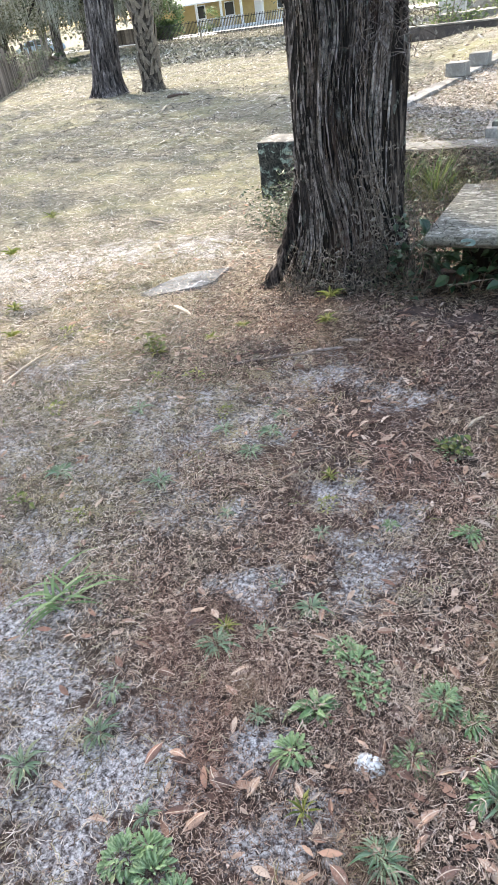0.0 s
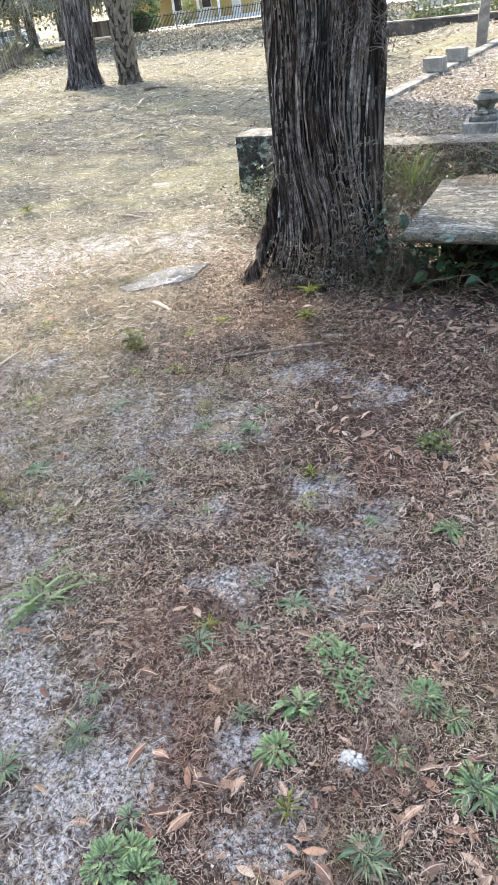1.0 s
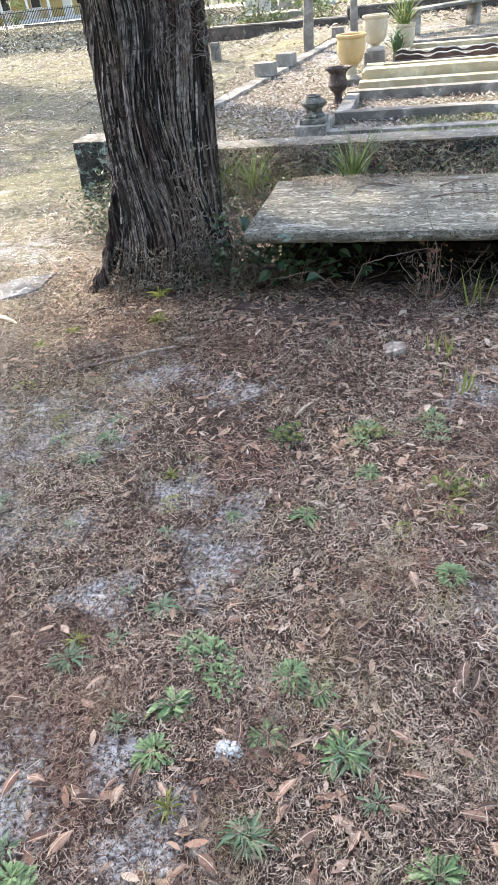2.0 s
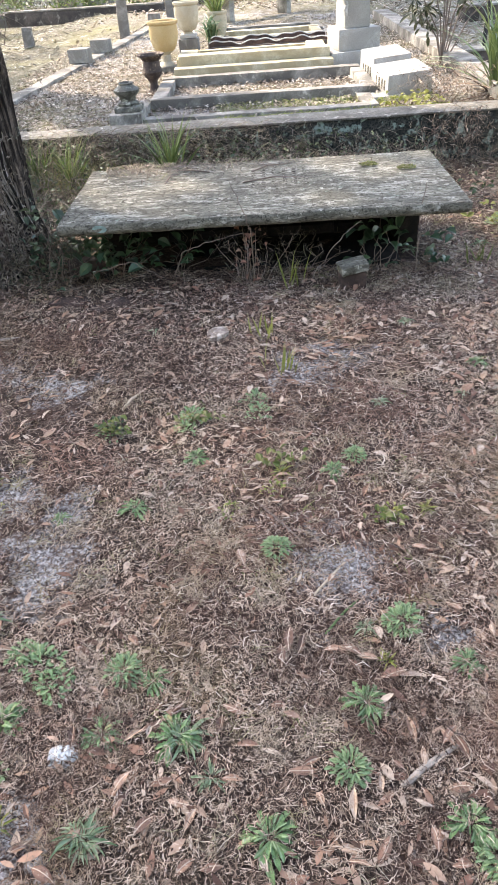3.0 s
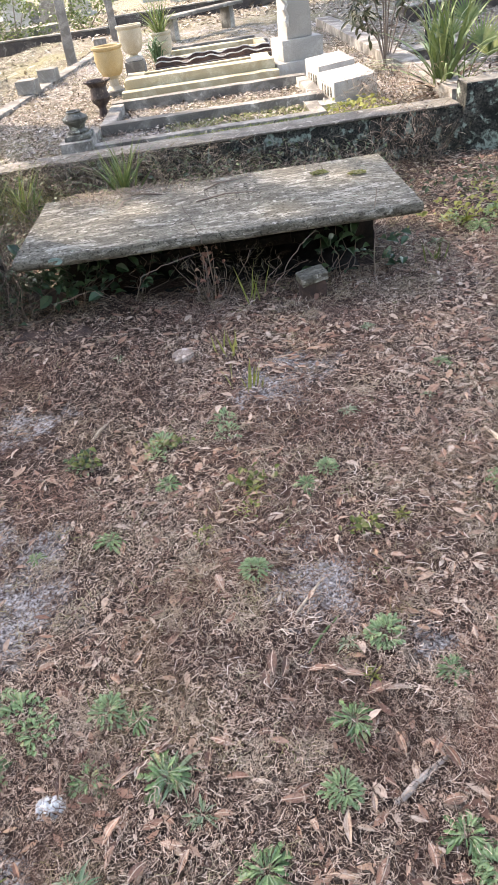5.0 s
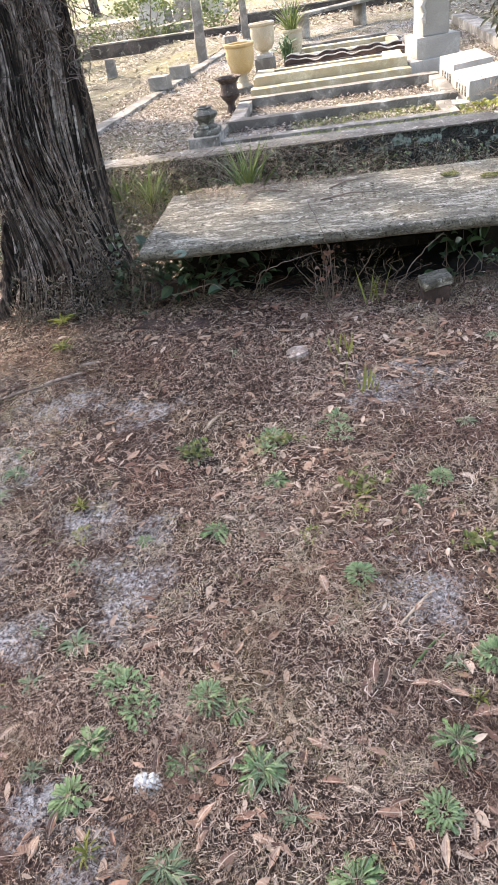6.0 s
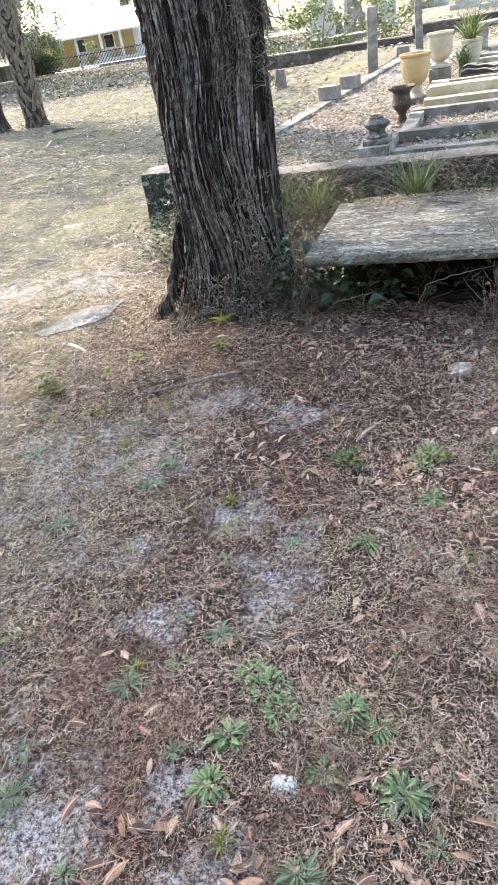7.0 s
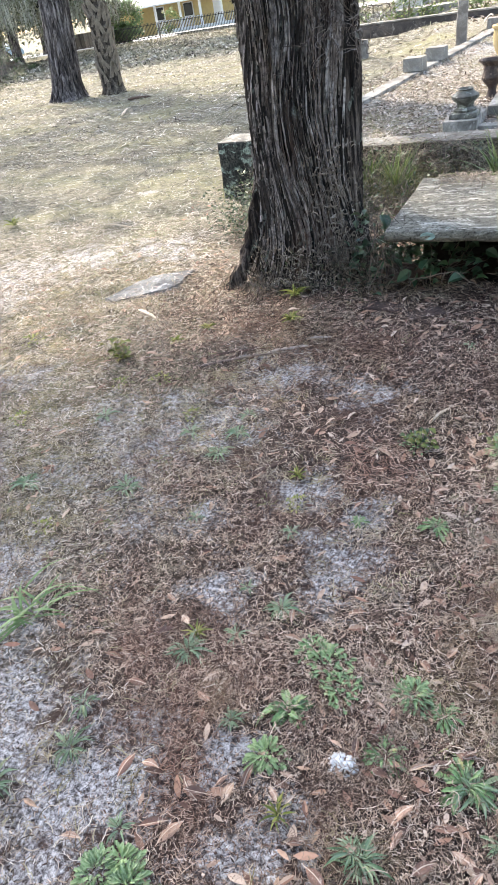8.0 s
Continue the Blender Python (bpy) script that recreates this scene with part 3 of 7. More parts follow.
# ---- the ground ----
def grid_lines(lo, hi, step, far_lo, far_hi):
    mid = list(np.arange(lo, hi, step))
    out, d, v = [], step, hi
    while v < far_hi:
        out.append(v)
        d *= 1.16
        v += d
    back, d, v = [], step, lo
    while v > far_lo:
        d *= 1.16
        v -= d
        back.append(v)
    return np.array(back[::-1] + mid + out + [far_hi + 1])


SAND_NEAR = [(-0.29, 3.19, 0.26), (0.12, 3.10, 0.17), (-0.70, 2.88, 0.13), (-0.61, 2.26, 0.16), (0.33, 2.07, 0.20), (-0.03, 1.88, 0.15), (-0.83, 1.80, 0.24), (-0.62, 1.50, 0.24), (-0.40, 1.31, 0.22), (-0.25, 1.20, 0.22),
             (-0.06, 1.14, 0.27), (0.02, 1.24, 0.14), (0.45, 1.20, 0.12), (-0.04, 1.00, 0.18), (-0.2, 2.16, 0.13), (0.29, 1.40, 0.08), (0.10, 2.36, 0.14)]
# thin greyish sand, made paler to stand for sun dapples as well
SAND_SUN_DAPPLE = [(-1.33, 2.24, 0.30), (-0.94, 2.23, 0.22), (-0.99, 2.72, 0.25), (-1.71, 2.96, 0.35), (-0.60, 2.49, 0.25), (-0.35, 2.62, 0.22), (-0.42, 2.15, 0.22), (-0.45, 2.78, 0.24), (-0.80, 2.50, 0.28)]
SAND_FAR = [(1.18, 3.16, 0.17), (1.23, 2.04, 0.17), (0.36, 2.31, 0.13), (1.48, 1.74, 0.07), (1.37, 3.28, 0.16), (-2.81, 4.27, 0.6), (-2.42, 4.67, 0.5), (-2.66, 3.85, 0.5),
            (-1.91, 4.84, 0.4), (-3.2, 4.1, 0.6), (-3.0, 6.5, 0.14)]


def sandiness(x, y):
    s = np.zeros_like(x)
    x, y = x + 0.035 * np.sin(19 * y + 4 * x) * np.sin(13 * x - 5 * y) + 0.02 * np.sin(41 * x + 17 * y), y + 0.035 * np.sin(21 * x - 6 * y + 1) * np.sin(17 * y + 3 * x) + 0.02 * np.sin(39 * y - 19 * x)
    for cx, cy, r in SAND_NEAR + SAND_FAR + SAND_SUN_DAPPLE:
        wob = 1 + 0.16 * np.sin(13 * (x - cx) + 5 * (y - cy) + cx * 7) + 0.16 * np.sin(12 * (y - cy) - 7 * (x - cx) + cy * 5)
        s = np.maximum(s, (0.74 if (cx, cy, r) in SAND_SUN_DAPPLE else 0.86 if cx > -1.8 else 0.74) * np.exp(-(((x - cx) ** 2 + ((y - cy) * 1.1) ** 2) / (r * wob) ** 2)))
    s = np.maximum(s, 0.40 * smooth((y - 6.2) / 2) * smooth((x - 2.8) / 1.5))
    return np.maximum(s, 0.35 * smooth((y - 13) / 4) * smooth((x + 5) / 2))


def lawniness(x, y):
    back = 0.8 * smooth((y - 5.6) / 1.5) * smooth((x - 2.6) / 1.5) + 0.8 * smooth((y - 7) / 4)
    return np.clip(back, 0, 0.85) + (1 - np.clip(back, 0, 0.85)) * np.maximum(smooth(((-1.3 - x) * 0.7 + (y - 3.6) * 0.35) / 1.2), smooth((0.2 - x) / 1.2) * 0.75) * smooth((0.6 - x + np.clip(y - 6, 0, 9) * 0.0) / 1.6)


gx, gy = grid_lines(-3.4, 3.4, 0.04, -420, 420), grid_lines(0.3, 6.6, 0.04, -300, 500)
xx, yy = np.meshgrid(gx, gy)
vv = np.stack([xx, yy, height(xx, yy)], -1).reshape(-1, 3)
nx, ny = len(gx), len(gy)
ii = (np.arange(ny - 1)[:, None] * nx + np.arange(nx - 1)[None]).ravel()
ground_me = numpy_mesh("ground", vv, np.stack([ii, ii + 1, ii + nx + 1, ii + nx], -1))
for key, values in (("sand", sandiness(xx, yy)), ("lawn", lawniness(xx, yy))):
    ground_me.attributes.new(key, "FLOAT", "POINT").data.foreach_set("value", values.ravel().astype(np.float32))
ground = tagged(part("ground", ground_me, M_GROUND), "sandy ground with dead grass, leaf litter and bare grey patches", "ground", kind="structure")

# raised soil inside the family plot
PLOT_Z = 0.30
px, py = np.linspace(-1.75, 3.15, 60), np.linspace(6.42, 16.5, 90)
xx, yy = np.meshgrid(px, py)
zz = PLOT_Z + 0.012 * np.sin(5 * xx + 2 * yy) * np.sin(4 * yy - xx) + 0.004 * np.sin(17 * xx) * np.sin(13 * yy + 5 * xx)
edge = (xx < -1.7) | (xx > 3.1) | (yy > 16.4)
zz = np.where(edge, 0.1, zz)
xx = np.where((xx < -1.6 + (yy - 6.4) * 0.07) & ~edge, -1.55 + (yy - 6.4) * 0.07, xx)
ii = (np.arange(89)[:, None] * 60 + np.arange(59)[None]).ravel()
plot_me = numpy_mesh("plot_soil", np.stack([xx, yy, zz], -1).reshape(-1, 3), np.stack([ii, ii + 1, ii + 61, ii + 60], -1))
for key, values in (("sand", 0.45 + 0.25 * np.sin(2.3 * xx + yy) * np.sin(1.9 * yy)), ("lawn", 0.75 + 0 * xx)):
    plot_me.attributes.new(key, "FLOAT", "POINT").data.foreach_set("value", values.ravel().astype(np.float32))
tagged(part("plot_soil", plot_me, M_GROUND), "raised sandy soil of the grave plot with dry litter", "ground", kind="structure")

# ---- curb wall round the plot ----
curb = thing("plot_curb", label="low concrete curb wall stained black with pale green lichen", category="curb", kind="structure")
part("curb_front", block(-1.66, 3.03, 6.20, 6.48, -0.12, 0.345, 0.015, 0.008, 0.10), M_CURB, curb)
part("cap", block(-1.64, 3.0, 6.185, 6.475, 0.343, 0.358, 0.005, 0.003, 0.12, 2), M_CAP, curb, "pale top face")
part("cap", block(-1.985, -1.655, 6.175, 6.515, 0.452, 0.464, 0.004, 0.002, 0), M_CAP, curb, "pale top face")
part("cap", block(3.035, 3.345, 6.175, 6.385, 0.482, 0.493, 0.004, 0.002, 0), M_CAP, curb, "pale top face")
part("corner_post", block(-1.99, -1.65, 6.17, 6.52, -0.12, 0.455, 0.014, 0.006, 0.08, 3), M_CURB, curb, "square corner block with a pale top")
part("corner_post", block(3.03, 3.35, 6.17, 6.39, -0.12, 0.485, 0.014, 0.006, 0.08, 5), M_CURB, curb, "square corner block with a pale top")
part("curb_side", block(3.0, 3.24, 6.392, 13.5, -0.12, 0.42, 0.015, 0.008, 0.25, 7), M_BED, curb)
coping = thing("side_coping", (-1.235, 9.9, 0), -6.3, "narrow pale concrete coping running back beside the graves", "coping", kind="structure")
part("rail", block(-0.09, 0.09, -3.4, 6.0, 0.0, 0.345, 0.015, 0.006, 0.25, 9), M_BED, coping)
for cx, cy in ((-1.18, 10.42), (-1.07, 11.32)):
    ob = part("coping_block", block(-0.125, 0.125, -0.11, 0.11, 0.0, 0.155, 0.008, 0.003, 0.1, cx), M_PALE_BLOCK)
    ob.matrix_basis = pose(cx, cy, 0.345, 0, 0, -4)
    tagged(ob, "small square concrete block on the coping", "stone block", "coping blocks")

# ---- the ledger slab ----
slab = thing("ledger_slab", (0, 4.0, 0), label="grey lichen-spotted stone grave slab raised on brick", category="grave slab")
bm = bmesh.new()
prof = [(0.038, 0.334), (0.020, 0.336), (0.010, 0.342), (0.003, 0.352), (0.0, 0.358), (0.0, 0.386), (0.004, 0.3935), (0.012, 0.3965)]
rings = []
for inset, z in prof:
    ring = []
    cs = [(inset, inset), (2.1 - inset, inset), (2.1 - inset, 1.0 - inset), (inset, 1.0 - inset)]
    for a, b in zip(cs, cs[1:] + cs[:1]):
        n = 42 if abs(a[0] - b[0]) > 0.5 else 20
        for i in range(n):
            p = Vector((a[0] + (b[0] - a[0]) * i / n, a[1] + (b[1] - a[1]) * i / n, z))
            ring.append(bm.verts.new(p + noise.noise_vector(Vector((p.x, p.y, 0)) * 5) * 0.003 + noise.noise_vector(p * 21) * 0.0022))
    rings.append(ring)
for a, b in zip(rings, rings[1:]):
    for i in range(len(a)):
        bm.faces.new((a[i], a[(i + 1) % len(a)], b[(i + 1) % len(a)], b[i]))
bm.faces.new(rings[-1])
bm.faces.new(list(reversed(rings[0])))
part("slab", bm, M_SLAB, slab)
# black sheet on the ground paints the shade under the slab
part("hollow_shade", block(0.24, 1.82, 0.24, 0.80, -0.12, 0.010, 0.02, 0.012, 0.06, 4), M_HOLLOW_SHADE, slab, "near-black sheet standing for the shade in the hollow under the slab")
lg = np.random.default_rng(12)
for k in range(6):
    dashes, y0 = [], 0.44 + lg.uniform(0, 0.04)
    while y0 < 0.78:
        d = lg.uniform(0.012, 0.04)
        x0 = 1.00 + 0.06 * k
        dashes.append(block(x0, x0 + 0.020, y0, y0 + d, 0.396, 0.3985, 0.0008, 0, 0))
        y0 += d + lg.uniform(0.008, 0.022)
    part("inscription_line", join(dashes), M_LETTER, slab, "worn dark line of illegible lettering")
bm = lathe([(0.0, 0.0), (0.036, 0.0), (0.034, 0.003), (0.0, 0.004)], 22, 0.010)
ob = part("lichen", bm, M_TEAL, slab, "pale teal patch of lichen on the edge")
ob.matrix_basis = pose(0.22, 0.001, 0.371, 90, 0, 0) @ Matrix.Diagonal((1.15, 0.55, 1, 1))
brick_me = bpy.data.meshes.new("brick")
bm = block(-0.1, 0.1, -0.045, 0.045, 0, 0.06, 0.006, 0.003, 0)
bm.to_mesh(brick_me)
bm.free()
# bricks and walls below take the painted shade colour too
brick_me.materials.append(M_HOLLOW_SHADE)
part("foundation", block(0.20, 1.90, 0.80, 0.95, -0.1, 0.333, 0.01, 0.003, 0.3), M_HOLLOW_SHADE, slab, "brick foundation coloured near-black for the shade under the slab")
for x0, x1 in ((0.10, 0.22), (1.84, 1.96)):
    part("end_wall", block(x0, x1, 0.50, 0.95, -0.1, 0.333, 0.01, 0.003, 0.3), M_HOLLOW_SHADE, slab)
for row in range(4):
    for i in range(8):
        ob = part("brick", brick_me, M_BRICK, slab)
        ob.matrix_basis = pose(0.36 + 0.105 * (row % 2) + i * 0.205, 0.75, 0.02 + row * 0.074, 0, 0, rng.uniform(-2, 2))

# ---- trees ----
def trunk_mesh(name, centre, radius, top, around=220, up=170, seed=0.0, kind="cedar"):
    """A trunk with ridged bark; centre(z) and radius(z) give its line and girth."""
    a = np.linspace(0, 2 * np.pi, around, endpoint=False)
    zs = np.linspace(-0.08, 1, up) * top
    v, furrow_light = np.zeros((up, around, 3)), np.zeros((up, around))
    for j, z in enumerate(zs):
        c, r = centre(z), radius(z)
        for i, t in enumerate(a):
            ca, sa = math.cos(t), math.sin(t)
            if kind == "cedar":
                tw = t + 0.10 * z + 0.05 * math.sin(3 * z + t) + 0.26 * noise.noise(Vector((ca * 2, sa * 2, z * 1.6)))
                p = Vector((math.cos(tw) * 2.6 + seed, math.sin(tw) * 2.6, z * 0.45))
                flute = noise.noise(p * 0.55)
                n1 = noise.noise(Vector((math.cos(tw) * 5.5 + seed, math.sin(tw) * 5.5, z * 0.8)))
                n2 = noise.noise(Vector((math.cos(tw) * 15, math.sin(tw) * 15 + seed, z * 1.6)))
                n3 = noise.noise(Vector((math.cos(tw) * 32, math.sin(tw) * 32 + seed, z * 3.5)))
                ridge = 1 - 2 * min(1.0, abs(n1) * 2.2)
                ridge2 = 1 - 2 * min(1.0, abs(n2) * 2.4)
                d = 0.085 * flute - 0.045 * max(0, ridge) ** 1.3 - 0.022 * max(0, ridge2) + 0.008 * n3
                # low inside furrows, where bark() paints the shade
                furrow_light[j, i] = 1 - max(0, ridge) ** 1.5 * 0.75 - 0.45 * max(0, ridge2)
            elif kind == "oak":
                n1 = noise.noise(Vector((ca * 6.5 + seed, sa * 6.5, z * 1.9)) + noise.noise_vector(Vector((ca * 4, sa * 4, z * 2.4))) * 0.55)
                ridge = 1 - min(1.0, abs(n1) * 4.2)
                d = -0.055 * ridge + 0.03 * noise.noise(Vector((ca * 2, sa * 2, z + seed)))
                furrow_light[j, i] = 1 - ridge
            else:
                u, w = t / (2 * math.pi) * 9 + z * 2.6, t / (2 * math.pi) * 9 - z * 2.6
                ridge = max(abs(math.sin(math.pi * u)), abs(math.sin(math.pi * w))) ** 6
                d = 0.045 * ridge * (0.6 + 0.4 * noise.noise(Vector((ca * 3, sa * 3, z * 3)))) + 0.02 * noise.noise(Vector((ca * 4, sa * 4, z * 4 + seed)))
                furrow_light[j, i] = 0.25 + 0.75 * ridge
            rr = r(t) if callable(r) else r
            v[j, i] = (c[0] + (rr + d) * ca, c[1] + (rr + d) * sa, z)
    ii = (np.arange(up - 1)[:, None] * around)
    k = np.arange(around)
    f = np.stack([ii + k, ii + (k + 1) % around, ii + around + (k + 1) % around, ii + around + k], -1).reshape(-1, 4)
    me = numpy_mesh(name, v.reshape(-1, 3), f)
    me.attributes.new("furrow_light", "FLOAT", "POINT").data.foreach_set("value", furrow_light.ravel().astype(np.float32))
    return me


LEAF = leaf_shape()
LEAF_FLAT = leaf_shape(0.06, 0.05, 0.8)
SMALL_LEAF = (np.array([(0.0, 0, 0), (0.45, -0.5, 0.10), (1.0, 0, -0.04), (0.45, 0.5, 0.10)]), np.array([(0, 1, 2, 3)]))
BLADE = strip_shape(3, 0.2, 0.3)


def crown_mesh(name, clumps, per, spread, size, seed):
    """Leaves in clumps with gaps between them."""
    g = np.random.default_rng(seed)
    at = np.concatenate([np.array(c)[None] + g.normal(0, spread, (per, 3)) * np.array([1, 1, 0.6]) for c in clumps])
    n = len(at)
    s = g.uniform(0.7, 1.3, n) * size
    return scatter(name, SMALL_LEAF, at, g.uniform(0, 6.3, n), g.uniform(-0.9, 0.9, n), g.uniform(-0.9, 0.9, n), np.stack([s, s * 0.55, s], -1))


def crown_points(centre, radii, n, seed, low=-0.5):
    g = np.random.default_rng(seed)
    out = []
    while len(out) < n:
        p = g.uniform(-1, 1, 3)
        if 0.25 < np.dot(p, p) < 1 and p[2] > low:
            out.append(tuple(np.array(centre) + p * np.array(radii)))
    return out


def limbs(tree, top, points, radius, material, seed):
    g = np.random.default_rng(seed)
    for i, p in enumerate(points):
        a, b = Vector(top), Vector(p)
        mid = a.lerp(b, 0.5) + Vector(g.uniform(-0.4, 0.4, 3)) + Vector((0, 0, 0.3))
        pts = [a * (1 - s) ** 2 + mid * 2 * s * (1 - s) + b * s * s for s in np.linspace(0, 1, 8)]
        part("limb", tube(pts, list(np.linspace(radius, radius * 0.15, 8)), 8), material, tree)


big_tree = thing("cedar_tree", (-0.565, 4.47, 0), label="old tree with dark deeply furrowed stringy bark", category="tree")


def big_radius(z):
    flare = math.exp(-max(z, 0) / 0.22)

    def r(t):
        root = max(0.0, math.cos(t - math.radians(180))) ** 8 * 0.16 + max(0.0, math.cos(t - math.radians(206))) ** 14 * 0.03 + max(0.0, math.cos(t - math.radians(330))) ** 4 * 0.17 + max(0.0, math.cos(t - math.radians(265))) ** 4 * 0.07
        return (0.286 if z < 3 else 0.286 - 0.02 * (z - 3)) + flare * (0.05 + root)
    return r


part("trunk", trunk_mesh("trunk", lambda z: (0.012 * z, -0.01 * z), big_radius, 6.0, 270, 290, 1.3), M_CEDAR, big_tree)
root = [(0.58, 216, -0.06), (0.51, 216, 0.03), (0.44, 215, 0.12), (0.385, 214, 0.22), (0.345, 212, 0.33), (0.315, 210, 0.46), (0.27, 208, 0.60)]
bm = tube([(r * math.cos(math.radians(a)), r * math.sin(math.radians(a)), z) for r, a, z in root], [0.045, 0.05, 0.048, 0.044, 0.04, 0.035, 0.02], 14)
bmesh.ops.subdivide_edges(bm, edges=list(bm.edges), cuts=3, use_grid_fill=True)
for v in bm.verts:
    v.co += noise.noise_vector(Vector((v.co.x * 34, v.co.y * 34, v.co.z * 9))) * 0.022
deep_root = part("root", bm, M_CEDAR, big_tree, "thin root standing off from the trunk")
deep_root.data.attributes.new("furrow_light", "FLOAT", "POINT").data.foreach_set("value", [0.9] * len(deep_root.data.vertices))
strip_v, strip_f = [], []
sg = np.random.default_rng(91)
for k in range(2000):
    t0, z0, L = sg.uniform(165, 347), sg.uniform(-0.05, 2.3), sg.uniform(0.08, 0.35) if sg.uniform(0, 1) < 0.5 else sg.uniform(0.4, 1.3)
    w, ph, lift, out = sg.uniform(0.0026, 0.0105), sg.uniform(0, 6), sg.uniform(0.0, 0.016), sg.uniform(-0.016, 0.010)
    m = max(8, int(L * 30))
    for i in range(m):
        s = i / (m - 1)
        z = z0 + L * s
        t = math.radians(t0) - 0.10 * z - 0.05 * math.sin(3 * z) + 0.34 * noise.noise(Vector((t0 * 0.022, z * 1.5, 0))) + 0.05 * noise.noise(Vector((t0 * 0.1, z * 6, 5)))
        tw = t + 0.10 * z + 0.05 * math.sin(3 * z + t) + 0.26 * noise.noise(Vector((math.cos(t) * 2, math.sin(t) * 2, z * 1.6)))
        flute = noise.noise(Vector((math.cos(tw) * 2.6 + 1.3, math.sin(tw) * 2.6, z * 0.45)) * 0.55)
        r0 = big_radius(z)(t) + 0.085 * flute + out + lift * (2 * s - 1) ** 2 + 0.006 * noise.noise(Vector((ph, z * 22, 0)))
        ww = w * (0.05 + 0.95 * math.sin(math.pi * s) ** 0.7) * (1 + 0.8 * noise.noise(Vector((t0, z * 26, ph))))
        for da, dr in ((-ww, -0.012), (0.25 * ww * math.sin(ph + 9 * z), 0.0), (ww, -0.012)):
            a = t + da / r0
            strip_v.append((0.012 * z + (r0 + dr) * math.cos(a), -0.01 * z + (r0 + dr) * math.sin(a), z))
        if i < m - 1:
            b = len(strip_v) - 3
            strip_f += [(b + q, b + q + 1, b + q + 4, b + q + 3) for q in range(2)]
tagged(part("loose_bark", numpy_mesh("loose_bark", strip_v, strip_f), M_STRIP, big_tree, "loose stringy plates of bark"), kind="stuff")
# crown is out of view, there to cast shade
crown_at = crown_points((0.2, 0.2, 9.0), (2.8, 2.6, 1.6), 60, 5)
part("crown", crown_mesh("crown", crown_at, 90, 0.42, 0.16, 6), M_BUSH, big_tree, "dark green leafy crown, out of view, placed for its shade")
limbs(big_tree, (0.07, -0.05, 5.2), crown_at[:12], 0.13, M_CEDAR, 8)

oak = thing("lawn_oak_tree", (-11.0, 16.0, h(-11, 16) - 0.02), label="oak on the lawn with grey-brown fissured bark", category="tree")
part("trunk", trunk_mesh("trunk", lambda z: (0.03 * z + 0.36 * (1 - math.exp(-max(z, 0) / 4)), 0.25 * (1 - math.exp(-max(z, 0) / 4))), lambda z: 0.355 + 0.21 * math.exp(-max(z, 0) / 0.25), 14.0, 150, 260, 4.0, "oak"), M_OAK, oak)
# two unseen lobes, set off from the trunk where their shadows are wanted
oak_at = crown_points((3.3, -4.4, 16.4), (5.4, 3.3, 2.4), 210, 15, -0.9) + crown_points((-9.0, 4.5, 16.0), (7.5, 6.0, 2.4), 105, 16, -0.9)
part("crown", crown_mesh("crown", oak_at, 90, 0.6, 0.24, 16), M_BUSH, oak, "dark green leafy crown, out of view, placed for its shade")
limbs(oak, (0.72, 0.24, 12.5), oak_at[:14], 0.2, M_OAK, 18)

palm = thing("cabbage_palm", (-9.75, 16.2, h(-9.75, 16.2) - 0.02), label="palm trunk criss-crossed with old leaf bases", category="palm")
part("trunk", trunk_mesh("trunk", lambda z: (0.02 * z, 0), lambda z: 0.205 + 0.10 * math.exp(-max(z, 0) / 0.2), 6.0, 110, 150, 9.0, "palm"), M_PALM, palm)


def frond_mesh(name, n, length, width, seed, rise=(0.1, 1.2), droop=0.35):
    g = np.random.default_rng(seed)
    tv, tf = strip_shape(5, droop, 0.15)
    tv = tv + np.array([0.5, 0, 0])
    s = g.uniform(0.7, 1.1, n) * length
    return scatter(name, (tv, tf), g.normal(0, 0.03, (n, 3)) * np.array([1, 1, 0.3]), g.uniform(0, 6.3, n), g.uniform(-0.4, 0.4, n), -g.uniform(*rise, n), np.stack([s, np.full(n, width), s], -1))


bm = bmesh.new()
arms = [(-0.105, 0.0), (-0.030, 0.0), (0.032, 0.24), (-0.022, 0.30)]
for sx in (1, -1):
    fr = [bm.verts.new((sx * x, -0.05 * z / 0.3 - 0.012, z)) for x, z in arms]
    bk = [bm.verts.new((sx * x, -0.05 * z / 0.3 + 0.016, z)) for x, z in arms]
    bm.faces.new(fr)
    bm.faces.new(list(reversed(bk)))
    for i in range(4):
        bm.faces.new((fr[(i + 1) % 4], fr[i], bk[i], bk[(i + 1) % 4]))
bmesh.ops.recalc_face_normals(bm, faces=list(bm.faces))
boot_me = bpy.data.meshes.new("leaf_base")
bm.to_mesh(boot_me)
bm.free()
for i in range(120):
    a, z = i * 2.399, 0.22 + i * 0.034
    r = 0.215 + 0.10 * math.exp(-z / 0.2)
    o = part("leaf_base", boot_me, M_BOOT, palm, flat=True)
    o.matrix_basis = Matrix.Translation((0.02 * z + r * math.cos(a), r * math.sin(a), z)) @ Matrix.Rotation(a + math.pi / 2, 4, "Z") @ Matrix.Rotation(rng.uniform(-0.38, 0.38), 4, "Y") @ Matrix.Scale(rng.uniform(0.65, 1.35), 4)
ob = part("frond_crown", frond_mesh("frond_crown", 90, 1.7, 0.12, 31, (-0.3, 1.2)), M_SUNNY, palm)
ob.location = (0.1, 0, 6.0)

